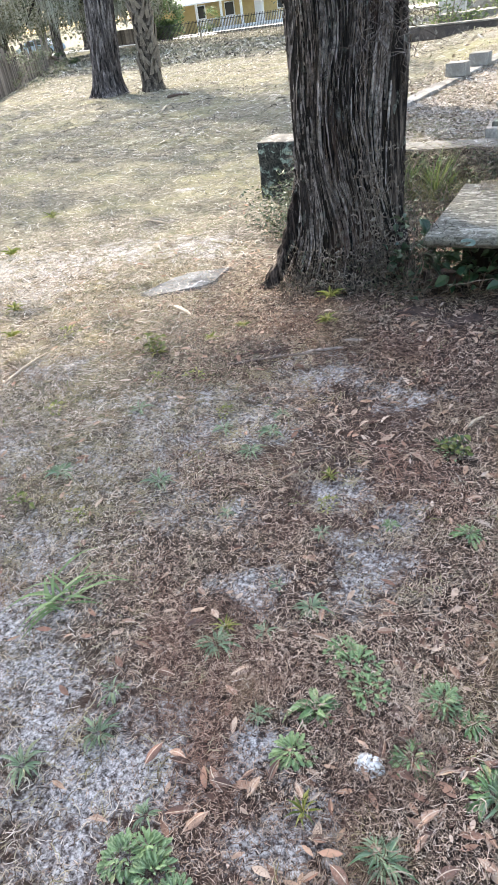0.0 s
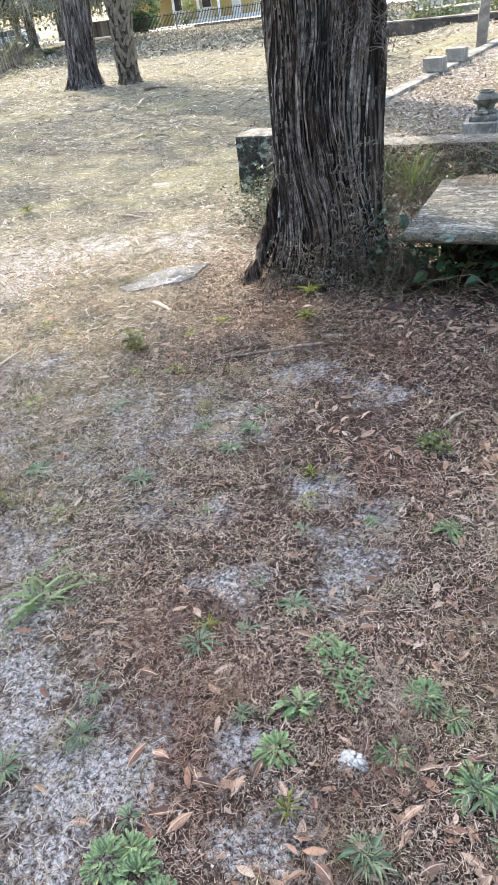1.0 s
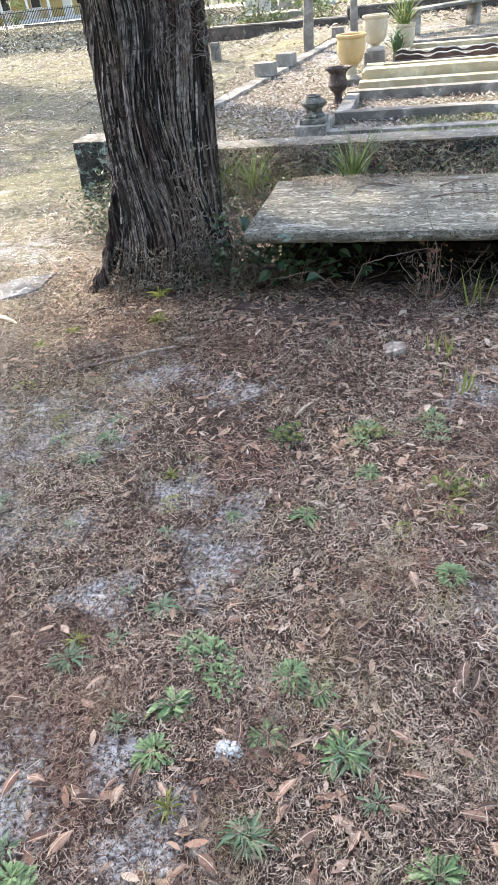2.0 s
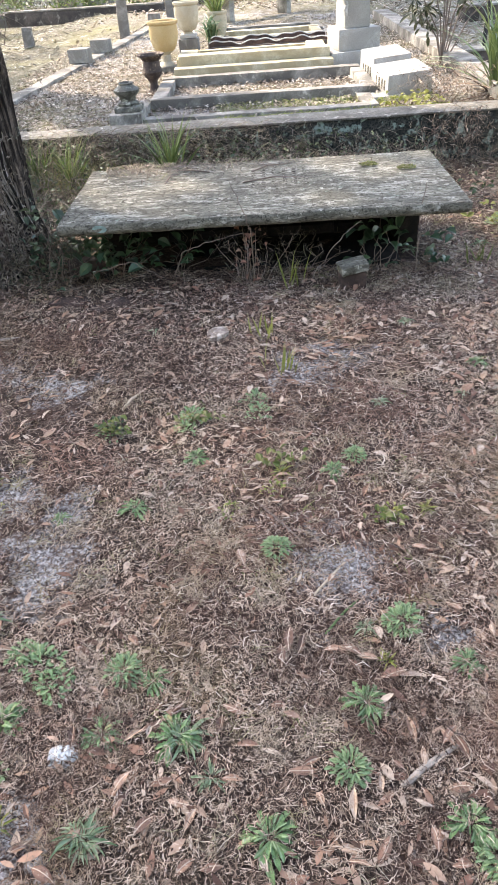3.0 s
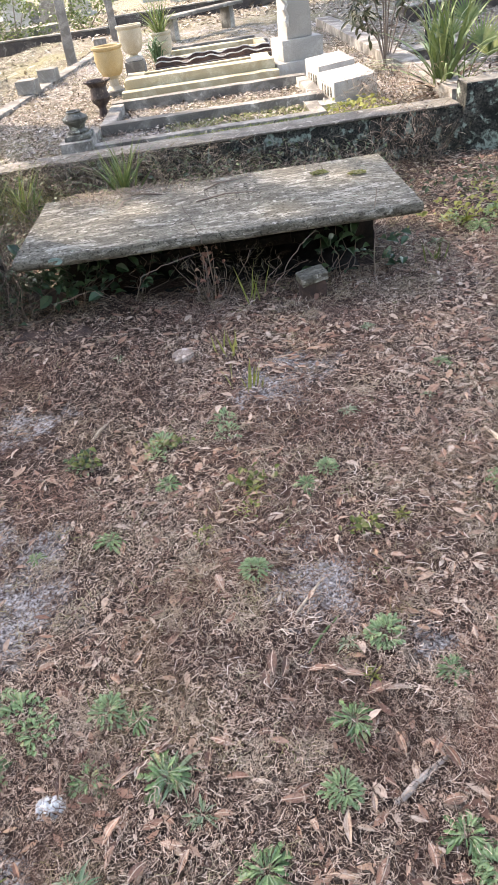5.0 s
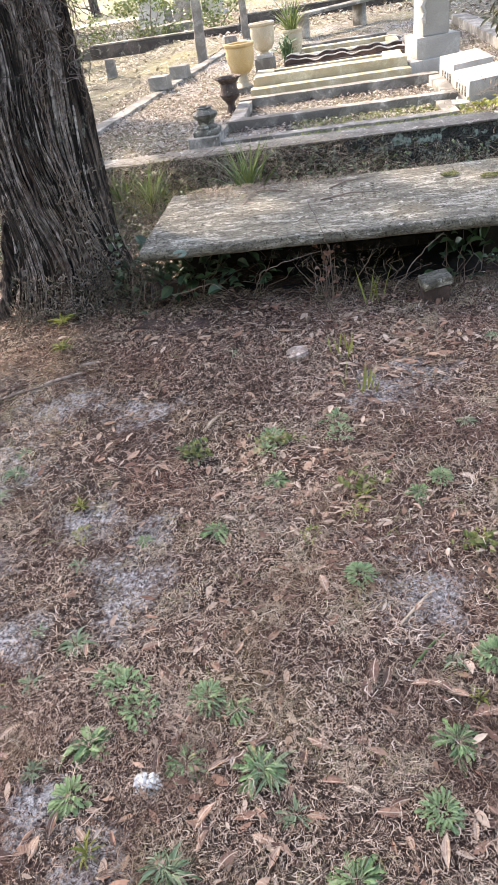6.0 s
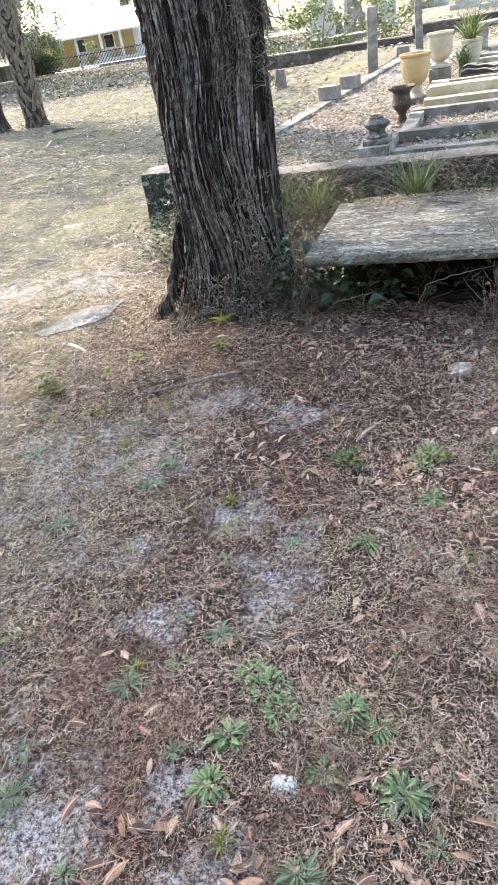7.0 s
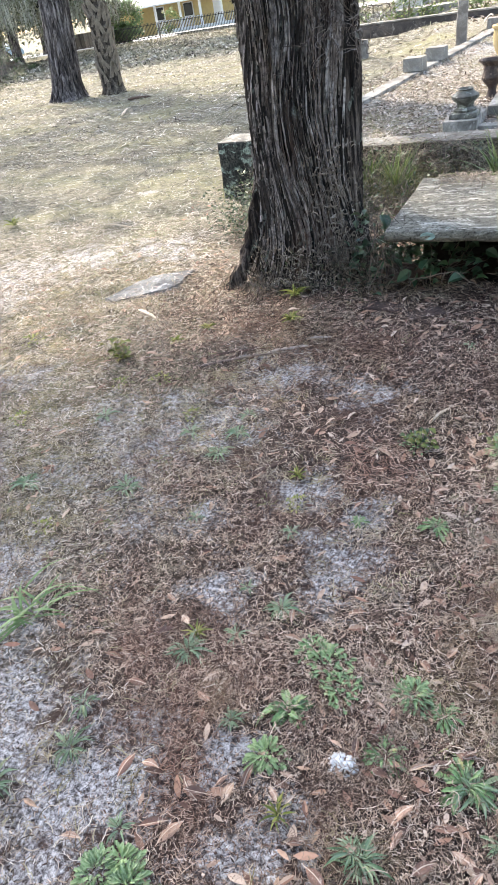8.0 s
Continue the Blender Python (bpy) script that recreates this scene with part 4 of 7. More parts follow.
# ---- things on the plot ----
def bed(name, x0, x1, y0, y1, top, material, label, rail=0.14, seed=0.0, front=None):
    ob = thing(name, (x0, y0, PLOT_Z - 0.05), label=label, category="grave curb", group="grave beds")
    w, d, t = x1 - x0, y1 - y0, top - PLOT_Z + 0.05
    part("front_rail", block(0, w, 0, rail, 0, front - PLOT_Z + 0.05 if front else t, 0.008, 0.003, 0.15, seed), material, ob)
    part("back_rail", block(0, w, d - rail, d, 0, t, 0.012, 0.005, 0.15, seed + 1), material, ob)
    part("end_rail", block(0, rail, rail + 0.002, d - rail - 0.002, 0, t - 0.003, 0.012, 0.005, 0.15, seed + 2), material, ob)
    part("end_rail", block(w - rail, w, rail + 0.002, d - rail - 0.002, 0, t - 0.003, 0.012, 0.005, 0.15, seed + 3), material, ob)
    return ob


def rails(name, pieces, material, label, seed):
    """A grave's coping: each rail is (x0, x1, y0, y1, top)."""
    ob = thing(name, (0, 0, 0), label=label, category="grave curb", group="grave beds")
    for k, (x0, x1, y0, y1, top) in enumerate(pieces):
        part("rail", block(x0, x1, y0, y1, PLOT_Z - 0.05, top, 0.007, 0.003, 0.15, seed + k), material, ob)
    return ob


rails("grave_curb", [(0.10, 2.05, 6.65, 6.77, 0.350), (-0.17, 0.098, 6.62, 6.93, 0.405), (-0.02, 0.098, 6.932, 7.218, 0.385), (1.93, 2.05, 6.772, 7.218, 0.345)], M_BED, "weathered grey coping round a gravelled grave", 11)
rails("grave_curb", [(0.10, 2.12, 7.22, 7.35, 0.393), (0.10, 0.23, 7.352, 8.268, 0.390), (2.0, 2.12, 7.352, 8.268, 0.388), (0.10, 2.10, 8.27, 8.40, 0.402)], M_BED, "weathered grey coping round a leaf-covered grave", 21)
rails("grave_curb", [(0.20, 1.86, 8.52, 8.70, 0.445), (0.24, 1.84, 8.702, 8.90, 0.535), (0.20, 0.40, 8.902, 9.60, 0.490), (1.64, 1.84, 8.902, 9.60, 0.500), (0.24, 1.84, 9.602, 9.70, 0.47)], M_CREAM, "cream-painted stepped coping round a grave", 31)
wavy = thing("scalloped_grave_edging", (0.50, 10.05, PLOT_Z - 0.04), label="grave bordered with brown tiles under thin wavy white rims", category="grave curb", group="grave beds")
for yy0 in (0.0, 0.45):
    bm = bmesh.new()
    rows = []
    for i in range(91):
        x = 1.45 * i / 90
        z = 0.222 + 0.014 * math.sin(x * 13 + yy0) + 0.010 * math.sin(x * 29)
        y = yy0 + 0.03 * math.sin(x * 11)
        rows.append([bm.verts.new((x, y, 0.18)), bm.verts.new((x, y, z)), bm.verts.new((x, y + 0.035, z)), bm.verts.new((x, y + 0.035, 0.18))])
    for a, b in zip(rows, rows[1:]):
        for k in range(3):
            bm.faces.new((a[k], b[k], b[k + 1], a[k + 1]))
    bmesh.ops.recalc_face_normals(bm, faces=list(bm.faces))
    part("wavy_edge", bm, M_BRICK, wavy, flat=True)
    rim = [(1.45 * i / 60, yy0 + 0.017 + 0.03 * math.sin(1.45 * i / 60 * 11), 0.226 + 0.014 * math.sin(1.45 * i / 60 * 13 + yy0) + 0.010 * math.sin(1.45 * i / 60 * 29)) for i in range(61)]
    part("rim", tube(rim, 0.009, 6), M_WHITE, wavy, "thin white wavy rim")
part("soil_bed", block(-0.01, 1.46, -0.05, 0.53, 0, 0.185, 0.01, 0.006, 0.1), M_DARKWALL, wavy)
bed("grave_curb", 0.50, 1.95, 10.75, 11.6, 0.46, M_CREAM, "cream-painted stepped coping round a grave", 0.14, 41)
bed("grave_curb", 0.45, 2.05, 11.9, 12.7, 0.40, M_BED, "weathered grey coping round a grave", 0.14, 51)

monument = thing("marble_monument", (1.87, 8.66, PLOT_Z - 0.03), 11, label="white marble monument on a stepped base", category="monument")
part("lower_base", block(0.0, 0.62, 0.0, 0.55, 0, 0.20, 0.01, 0.002, 0), M_WHITE, monument)
part("upper_base", block(0.08, 0.53, 0.06, 0.49, 0.20, 0.40, 0.008, 0.002, 0), M_WHITE, monument)
part("shaft", block(0.15, 0.43, 0.10, 0.43, 0.40, 1.9, 0.015, 0.002, 0, 0, 0.25), M_WHITE, monument)
part("scroll", join([tube([(0.16, 0.09, 0.52 + 0.1 * i), (0.15 - 0.015 * i, 0.085, 0.57 + 0.1 * i), (0.17, 0.09, 0.62 + 0.1 * i)], [0.02, 0.026, 0.018], 8) for i in range(4)]), M_WHITE, monument, "carved scroll ornament")
for x0, x1, y0, y1, z1 in ((2.18, 2.57, 7.08, 7.56, 0.505), (2.16, 2.52, 7.80, 8.28, 0.54)):
    ob = thing("pillow_headstone", (x0, y0 - 0.03, PLOT_Z - 0.02), 7, "low white marble block headstone with a sloping top", "headstone", "pillow headstones")
    bm = block(0, x1 - x0, 0, y1 - y0, 0.03, z1 - PLOT_Z, 0.010, 0.002, 0)
    for v in bm.verts:
        if v.co.z > 0.1:
            v.co.z += 0.05 * v.co.y + 0.06 * v.co.x
    part("stone", bm, M_WHITE, ob)
    for k in range(4):
        part("letter_bar", block(-0.003, 0.001, 0.08 + 0.085 * k, 0.12 + 0.085 * k, 0.08, 0.16, 0.0006, 0, 0), M_LETTER, ob, "worn dark bar of illegible lettering")
    part("footing", block(-0.13, 0.12, -0.02, y1 - y0 - 0.02, 0, 0.055, 0.008, 0.003, 0.1), M_WHITE, ob, "thin pale footing slab")

urn = thing("small_stone_urn", (-0.02, 6.79, 0.404), label="squat mossy grey urn missing its top", category="urn")
part("base", block(-0.11, 0.11, -0.11, 0.11, 0, 0.05, 0.012, 0.004, 0.06), M_URN, urn)
part("body", lathe([(0.0, 0.045), (0.085, 0.05), (0.09, 0.07), (0.062, 0.09), (0.07, 0.13), (0.105, 0.165), (0.108, 0.19), (0.075, 0.215), (0.055, 0.235), (0.065, 0.245), (0.06, 0.25), (0.045, 0.235), (0.03, 0.225)], 36, 0.003, 12, 0.025), M_URN, urn)
urn.matrix_basis = urn.matrix_basis @ Matrix.Diagonal((0.98, 0.98, 0.84, 1))
urn = thing("iron_urn", (0.03, 8.12, 0.29), label="dark rusty footed urn with a broad rim", category="urn")
part("foot", block(-0.12, 0.12, -0.12, 0.12, 0, 0.03, 0.008, 0.003, 0.08), M_IRON_URN, urn)
part("bowl", lathe([(0.0, 0.028), (0.085, 0.03), (0.06, 0.055), (0.045, 0.11), (0.055, 0.14), (0.10, 0.175), (0.125, 0.22), (0.105, 0.27), (0.10, 0.32), (0.13, 0.355), (0.165, 0.37), (0.165, 0.385), (0.13, 0.38), (0.10, 0.33), (0.05, 0.25), (0.0, 0.23)], 40, 0.004, 14, 0.02), M_IRON_URN, urn)
urn.matrix_basis = urn.matrix_basis @ Matrix.Diagonal((0.80, 0.80, 0.94, 1))


def pot(name, at, r, tall, material, label):
    ob = thing(name, at, label=label, category="plant pot")
    p = [(0.0, 0.0), (0.56, 0.0), (0.64, 0.03), (0.80, 0.18), (0.91, 0.38), (0.965, 0.60), (0.94, 0.78), (0.91, 0.86), (0.98, 0.875), (1.03, 0.92), (1.02, 0.98), (0.96, 1.0), (0.88, 0.98), (0.86, 0.88), (0.84, 0.75), (0.0, 0.74)]
    part("bowl", lathe([(a * r, b * tall) for a, b in p], 40, 0.002), material, ob)
    return ob


stand = thing("pot_stand", (0.03, 9.45, PLOT_Z - 0.01), label="footed stone stand under the ochre pot", category="stand")
part("base", block(-0.14, 0.14, -0.14, 0.14, 0, 0.08, 0.01, 0.003, 0), M_BED, stand)
part("stem", lathe([(0.10, 0.08), (0.06, 0.12), (0.055, 0.19), (0.09, 0.225)], 24), M_POT_PALE, stand)
pot("ochre_garden_pot", (0.03, 9.45, 0.515), 0.17, 0.30, M_POT, "round ochre garden pot with a rolled rim")
stand = thing("pot_pedestal", (0.24, 10.3, PLOT_Z - 0.01), label="square white-topped stone pedestal", category="pedestal")
part("plinth", block(-0.12, 0.12, -0.12, 0.12, 0, 0.25, 0.01, 0.003, 0.1), M_BED, stand)
part("cap", block(-0.10, 0.10, -0.10, 0.10, 0.252, 0.295, 0.012, 0.002, 0), M_WHITE, stand)
part("stem", lathe([(0.07, 0.295), (0.05, 0.315), (0.07, 0.335)], 24), M_POT_PALE, stand)
pot("pale_garden_pot", (0.24, 10.3, 0.625), 0.155, 0.30, M_POT_PALE, "pale buff garden pot standing on a pedestal")
stand = thing("pot_stand", (0.56, 11.3, PLOT_Z - 0.01), label="low stone block under a planted pot", category="stand")
part("base", block(-0.14, 0.14, -0.14, 0.14, 0, 0.13, 0.01, 0.003, 0), M_BED, stand)
pot("planted_garden_pot", (0.56, 11.3, PLOT_Z + 0.12), 0.14, 0.31, M_POT_PALE, "pale buff garden pot planted with a young palm")
young = thing("young_palm", (0.56, 11.3, 0.65), label="young palm with bright green arching fronds", category="plant")
part("frond_crown", frond_mesh("frond_crown", 60, 0.55, 0.022, 41, (0.3, 1.4), 0.14), M_SUNNY, young)
fern = thing("striped_leaf_plant", (0.47, 11.0, PLOT_Z + 0.12), label="pale striped grassy plant spilling over", category="plant")
part("foliage", frond_mesh("leaves", 50, 0.36, 0.025, 43, (0.2, 1.3), 0.4), M_WEED_BLUE, fern)

bench = thing("stone_bench", (1.12, 15.1, PLOT_Z), 46, "plain pale concrete bench on two legs", "bench")
part("seat", block(-1.05, 1.05, -0.17, 0.17, 0.345, 0.392, 0.012, 0.003, 0.2), M_BED, bench)
for sx in (-0.75, 0.75):
    part("leg", block(sx - 0.06, sx + 0.06, -0.12, 0.12, -0.02, 0.343, 0.01, 0.003, 0.2, sx), M_BED, bench)
for cx, cy, tall, r, lean in ((-1.05, 13.3, 0.93, 0.085, 1.5), (-0.55, 15.9, 0.95, 0.075, -1), (-0.81, 15.45, 0.16, 0.13, 0), (-2.9, 14.2, 0.30, 0.09, 1), (-4.6, 15.6, 0.14, 0.06, 0)):
    ob = part("stone_post", block(-r, r, -r, r, -0.05, tall, 0.02, 0.006, 0.12, cx, 0.12), M_POST)
    ob.matrix_basis = pose(cx, cy, h(cx, cy) if cx < -1.5 else PLOT_Z, 0, lean, 8)
    tagged(ob, "weathered grey square marker post", "post", "marker posts")
pole = part("metal_pole", tube([(0, 0, -0.1), (0, 0, 1.0), (0.02, 0, 2.4)], 0.028, 8), M_IRON)
pole.matrix_basis = pose(3.95, 10.4, h(3.95, 10.4))
tagged(pole, "thin dark metal pole", "pole")

# ---- far cemetery ----
for x0, x1, y0, tall, rz in ((-4.6, -0.9, 18.6, 0.17, -9), (-6.5, -1.2, 23.2, 0.20, -12), (-1.0, 3.2, 19.0, 0.24, 8), (4.4, 12, 13.1, 0.2, 10), (5.5, 14.0, 19.3, 0.25, 0), (3.4, 9.0, 10.1, 0.16, 12)):
    ob = thing("far_curb", (x0, y0, h(x0 + 2, y0)), rz, "dark low curb wall of a further plot", "curb", "further plot curbs")
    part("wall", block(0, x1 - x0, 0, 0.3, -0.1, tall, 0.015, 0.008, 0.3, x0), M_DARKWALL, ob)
    part("top", block(0.005, x1 - x0 - 0.005, -0.008, 0.308, tall + 0.001, tall + 0.03, 0.008, 0.004, 0.3, x0), M_BED, ob, "pale top")


def headstone(at, w, d, tall, rz, material, shape):
    ob = thing("far_headstone", at, rz, "weathered upright stone grave marker in the sun", "headstone", "far headstones")
    part("base", block(-w * 0.7, w * 0.7, -d, d, -0.05, 0.16, 0.015, 0.004, 0), material, ob)
    if shape == "round":
        bm = bmesh.new()
        prof = [(-w / 2, 0.16), (w / 2, 0.16)] + [(w / 2 * math.cos(a), tall - w / 2 + w / 2 * math.sin(a)) for a in np.linspace(0, math.pi, 14)]
        fr = [bm.verts.new((x, -d * 0.5, z)) for x, z in prof]
        bk = [bm.verts.new((x, d * 0.5, z)) for x, z in prof]
        bm.faces.new(fr)
        bm.faces.new(list(reversed(bk)))
        for i in range(len(fr)):
            j = (i + 1) % len(fr)
            bm.faces.new((fr[j], fr[i], bk[i], bk[j]))
        part("tablet", bm, material, ob, flat=True)
    else:
        part("die", block(-w * 0.45, w * 0.45, -d * 0.7, d * 0.7, 0.16, tall * 0.55, 0.012, 0.003, 0), material, ob)
        part("shaft", block(-w * 0.3, w * 0.3, -d * 0.5, d * 0.5, tall * 0.55, tall, 0.012, 0.003, 0, 0, 0.2), material, ob)


g = np.random.default_rng(77)
for i in range(26):
    y = g.uniform(24, 46)
    x = g.uniform(-0.2 * y, 12)
    headstone((x, y, h(x, y)), g.uniform(0.5, 0.9), g.uniform(0.15, 0.3), g.uniform(0.8, 1.9), g.uniform(-12, 12), M_WHITE if i % 3 else M_POST, "round" if i % 2 else "shaft")
for x, y, rz in ((-5.2, 23.5, 3), (-3.6, 24.5, 5), (2.8, 22.0, 4)):
    ob = part("far_ledger", block(-1.0, 1.0, -0.5, 0.5, -0.05, 0.32, 0.02, 0.006, 0.2, x), M_BED)
    ob.matrix_basis = pose(x, y, h(x, y), 0, 0, rz)
    tagged(ob, "low grey stone grave slab in the distance", "grave slab", "far slabs")


def bush(name, at, radii, n, size, material, label, seed, stems=5):
    ob = thing(name, at, label=label, category="bush")
    g = np.random.default_rng(seed)
    pts = crown_points((0, 0, radii[2]), radii, max(6, n // 60), seed, -1)
    part("foliage", crown_mesh("leaves", pts, 60, min(radii) * 0.22, size, seed + 1), material, ob)
    tagged(part("stalk", join([tube([(0, 0, -0.03), (p[0] * 0.4, p[1] * 0.4, p[2] * 0.5), p], [0.02, 0.014, 0.005], 5) for p in pts[:stems]]), M_TWIG, ob), kind="stuff")
    return ob


bush("shrub", (-3.3, 19.6, h(-3.3, 19.6)), (0.9, 0.7, 0.75), 1500, 0.09, M_SUNNY, "loose sunlit shrub behind a plot curb", 61)
bush("shrub", (-1.6, 19.4, h(-1.6, 19.4)), (0.8, 0.7, 0.65), 1500, 0.08, M_SUNNY, "loose sunlit shrub behind a plot curb", 63)
bush("shrub", (-5.8, 20.4, h(-5.8, 20.4)), (1.2, 0.8, 1.0), 1800, 0.09, M_SUNNY, "loose sunlit shrub behind a plot curb", 65)
shrub = thing("broadleaf_shrub", (3.0, 8.6, PLOT_Z), label="sparse shrub with long drooping leathery leaves", category="bush")
sg = np.random.default_rng(67)
ends = [(-0.36, -0.1, 0.66), (-0.2, 0.1, 0.82), (-0.05, -0.15, 0.95), (0.12, 0.1, 1.0), (0.25, -0.05, 0.85), (-0.28, 0.15, 0.5), (0.05, 0.2, 1.15), (-0.12, 0.0, 1.2), (0.55, 0.05, 0.95), (0.95, -0.05, 0.85)]
for e in ends:
    part("branch", tube([(0, 0, -0.03), (e[0] * 0.25, e[1] * 0.25, e[2] * 0.5), (e[0] * 0.7, e[1] * 0.7, e[2] * 0.9), e], [0.008, 0.007, 0.005, 0.002], 6), M_TWIG, shrub)
at = np.concatenate([np.array(e) * np.linspace(0.55, 1, 26)[:, None] ** np.array([1, 1, 0.7]) + sg.normal(0, 0.05, (26, 3)) for e in ends])
n = len(at)
L = sg.uniform(0.08, 0.14, n)
part("foliage", scatter("foliage", LEAF_FLAT, at, sg.uniform(0, 6.3, n), sg.normal(0, 0.4, n), sg.uniform(0.2, 1.3, n), np.stack([L, L * 0.30, L], -1)), M_OLIVE_DARK, shrub)
yucca = thing("yucca", (3.08, 6.9, PLOT_Z), label="yucca with thin stiff green sword leaves beside the corner block", category="plant")
part("foliage", frond_mesh("leaves", 74, 1.02, 0.027, 71, (0.10, 1.5), 0.16), M_YUCCA, yucca)
fan = thing("fan_palm_seedling", (3.22, 6.8, PLOT_Z), label="young fan palm with pleated pale green leaves", category="plant")
for k, (ex, ey, ez, lean) in enumerate(((0.12, -0.05, 0.34, 25), (-0.12, 0.05, 0.42, -10), (0.05, 0.12, 0.50, 5), (0.24, 0.10, 0.24, 45))):
    part("leaf_stalk", tube([(0, 0, 0), (ex * 0.5, ey * 0.5, ez * 0.6), (ex, ey, ez)], [0.006, 0.005, 0.004], 6), M_SUNNY, fan)
    tv, tf = strip_shape(4, 0.04, 0.35)
    tv = tv + np.array([0.5, 0, 0])
    a = np.radians(np.linspace(25, 155, 17))
    size = np.stack([0.27 - 0.08 * np.abs(a - math.pi / 2), np.full(17, 0.019), np.full(17, 0.3)], -1)
    ob = part("leaf", scatter("leaf", (tv, tf), np.zeros((17, 3)), a, np.zeros(17), np.zeros(17), size), M_SUNNY, fan)
    ob.matrix_basis = pose(ex, ey, ez, 62, 0, -lean)
part("dead_leaves", frond_mesh("dead_leaves", 45, 0.5, 0.03, 72, (-0.2, 0.5), 0.1), M_STRAW, yucca, "dry brown hanging leaves")


def distant_tree(at, tall, r, seed, moss=110):
    ob = thing("moss_hung_tree", at, label="distant oak hung with grey Spanish moss", category="tree", group="distant trees")
    g = np.random.default_rng(seed)
    part("trunk", trunk_mesh("trunk", lambda z: (0.06 * z * math.sin(seed), 0), lambda z: r + 0.15 * math.exp(-max(z, 0) / 0.4), tall * 0.55, 36, 40, seed, "oak"), M_OAK, ob)
    pts = crown_points((0, 0, tall * 0.58), (tall * 0.42, tall * 0.42, tall * 0.46), 95, seed, -0.95)
    part("crown", crown_mesh("crown", pts, 60, 0.55, 0.20, seed), M_OLIVE, ob)
    limbs(ob, (0, 0, tall * 0.4), pts[:7], r * 0.5, M_OAK, seed)
    tv, tf = strip_shape(2, 0.05, 0.2)
    tv = (tv + np.array([0.5, 0, 0]))[:, [2, 1, 0]] * np.array([1, 1, -1])
    n = moss * 14
    c = np.array(pts)[g.integers(0, len(pts), moss)]
    c[:, 2] = np.clip(c[:, 2], 2.7, tall * 0.66)
    at = np.repeat(c, 14, 0) + g.normal(0, 0.22, (n, 3)) * np.array([1, 1, 0.6])
    L = g.uniform(0.4, 1.5, n)
    part("moss", scatter("moss", (tv, tf), at, g.uniform(0, 6.3, n), g.normal(0, 0.05, n), g.normal(0, 0.05, n), np.stack([L, g.uniform(0.02, 0.07, n), L], -1)), M_MOSS, ob, "hanging grey moss")


for k, (x, y, tall, r) in enumerate(((-27, 37, 9, 0.3), (-31, 38, 10, 0.28), (-34, 46, 10, 0.35), (-29.5, 45, 9, 0.25), (-42, 55, 12, 0.4), (-50, 48, 12, 0.4), (-39.5, 42.5, 8, 0.2), (-44.5, 47, 9, 0.25), (-36.5, 43, 8, 0.2), (-47, 62, 12, 0.4), (-56, 58, 12, 0.4), (-15, 40, 10, 0.35), (-7, 46, 11, 0.4), (1, 50, 11, 0.45),
                                  (9, 44, 11, 0.45), (17, 38, 11, 0.4), (24, 46, 12, 0.4), (-20, 72, 13, 0.4), (-60, 70, 14, 0.5), (-38, 80, 14, 0.5), (5, 70, 14, 0.5), (30, 70, 14, 0.5))):
    distant_tree((x, y, h(x, y)), tall, r, 100 + k, 190 if k < 11 else 100)

def shade_tree(name, at, tall, r, centre, radii, clumps, seed, label):
    ob = thing(name, at, label=label, category="tree")
    part("trunk", trunk_mesh("trunk", lambda z: (0.02 * z, 0), lambda z: r + 0.2 * math.exp(-max(z, 0) / 0.3), tall * 0.75, 60, 80, seed, "oak"), M_OAK, ob)
    pts = crown_points(centre, radii, clumps, seed, -0.9)
    part("crown", crown_mesh("crown", pts, 90, 0.65, 0.26, seed), M_BUSH, ob)
    limbs(ob, (0.02 * tall * 0.7, 0, tall * 0.7), pts[:12], r * 0.55, M_OAK, seed)


# crown pushed sideways, out of view, so its shadow darkens the right-hand graves
shade_tree("oak_tree", (4.35, 20.0, 0.28), 12.0, 0.30, (-4.6, 0.8, 11.0), (5.4, 4.8, 2.2), 300, 501, "dark-barked oak standing among the further graves")
# whole tree is added outside the view to shade the far lawn
shade_tree("oak_tree", (-36.0, 31.0, h(-36, 31)), 16.0, 0.45, (5.5, 10.0, 15.5), (11.0, 8.0, 2.6), 240, 502, "tall oak, unseen, added to shade the far lawn")

# added behind the view, never seen: a leafy wall that cuts the sky light
for k, (x, y) in enumerate(((-13, -6), (-7, -8), (-1, -8.5), (5, -8), (11, -6.5), (15, -1))):
    bush("woodland_thicket", (x, y, 0), (4.0, 2.2, 4.2), 5200, 0.42, M_BUSH, "tall dense thicket, unseen, added to block sky light", 400 + k, 8)

# ---- road side, fence and house ----
road = part("road", block(-90, -8, 52.6, 58.0, -0.2, 0.012, 0.004, 0, 0), M_ROAD)
road.location = (0, 0, h(-30, 53) )
tagged(road, "pale sunlit road beyond the lawn", "road", kind="structure")


def bar_fence(name, a, b, tall, step, material, label, bar=0.014):
    a, b = Vector(a), Vector(b)
    d = (b - a).length
    rz = math.degrees(math.atan2(b.y - a.y, b.x - a.x))
    ob = thing(name, a, rz, label, "fence")
    bar_me = bpy.data.meshes.new("bar")
    bm = block(-bar, bar, -bar, bar, 0, tall, 0.003, 0, 0)
    bm.to_mesh(bar_me)
    bm.free()
    for i in range(int(d / step)):
        o = part("bar", bar_me, material, ob)
        o.location = (i * step, 0, 0.02)
    for z in (0.15, tall - 0.12):
        part("rail", block(0, d, -0.012, 0.012, z, z + 0.035, 0.003, 0, 0), material, ob)
    return ob


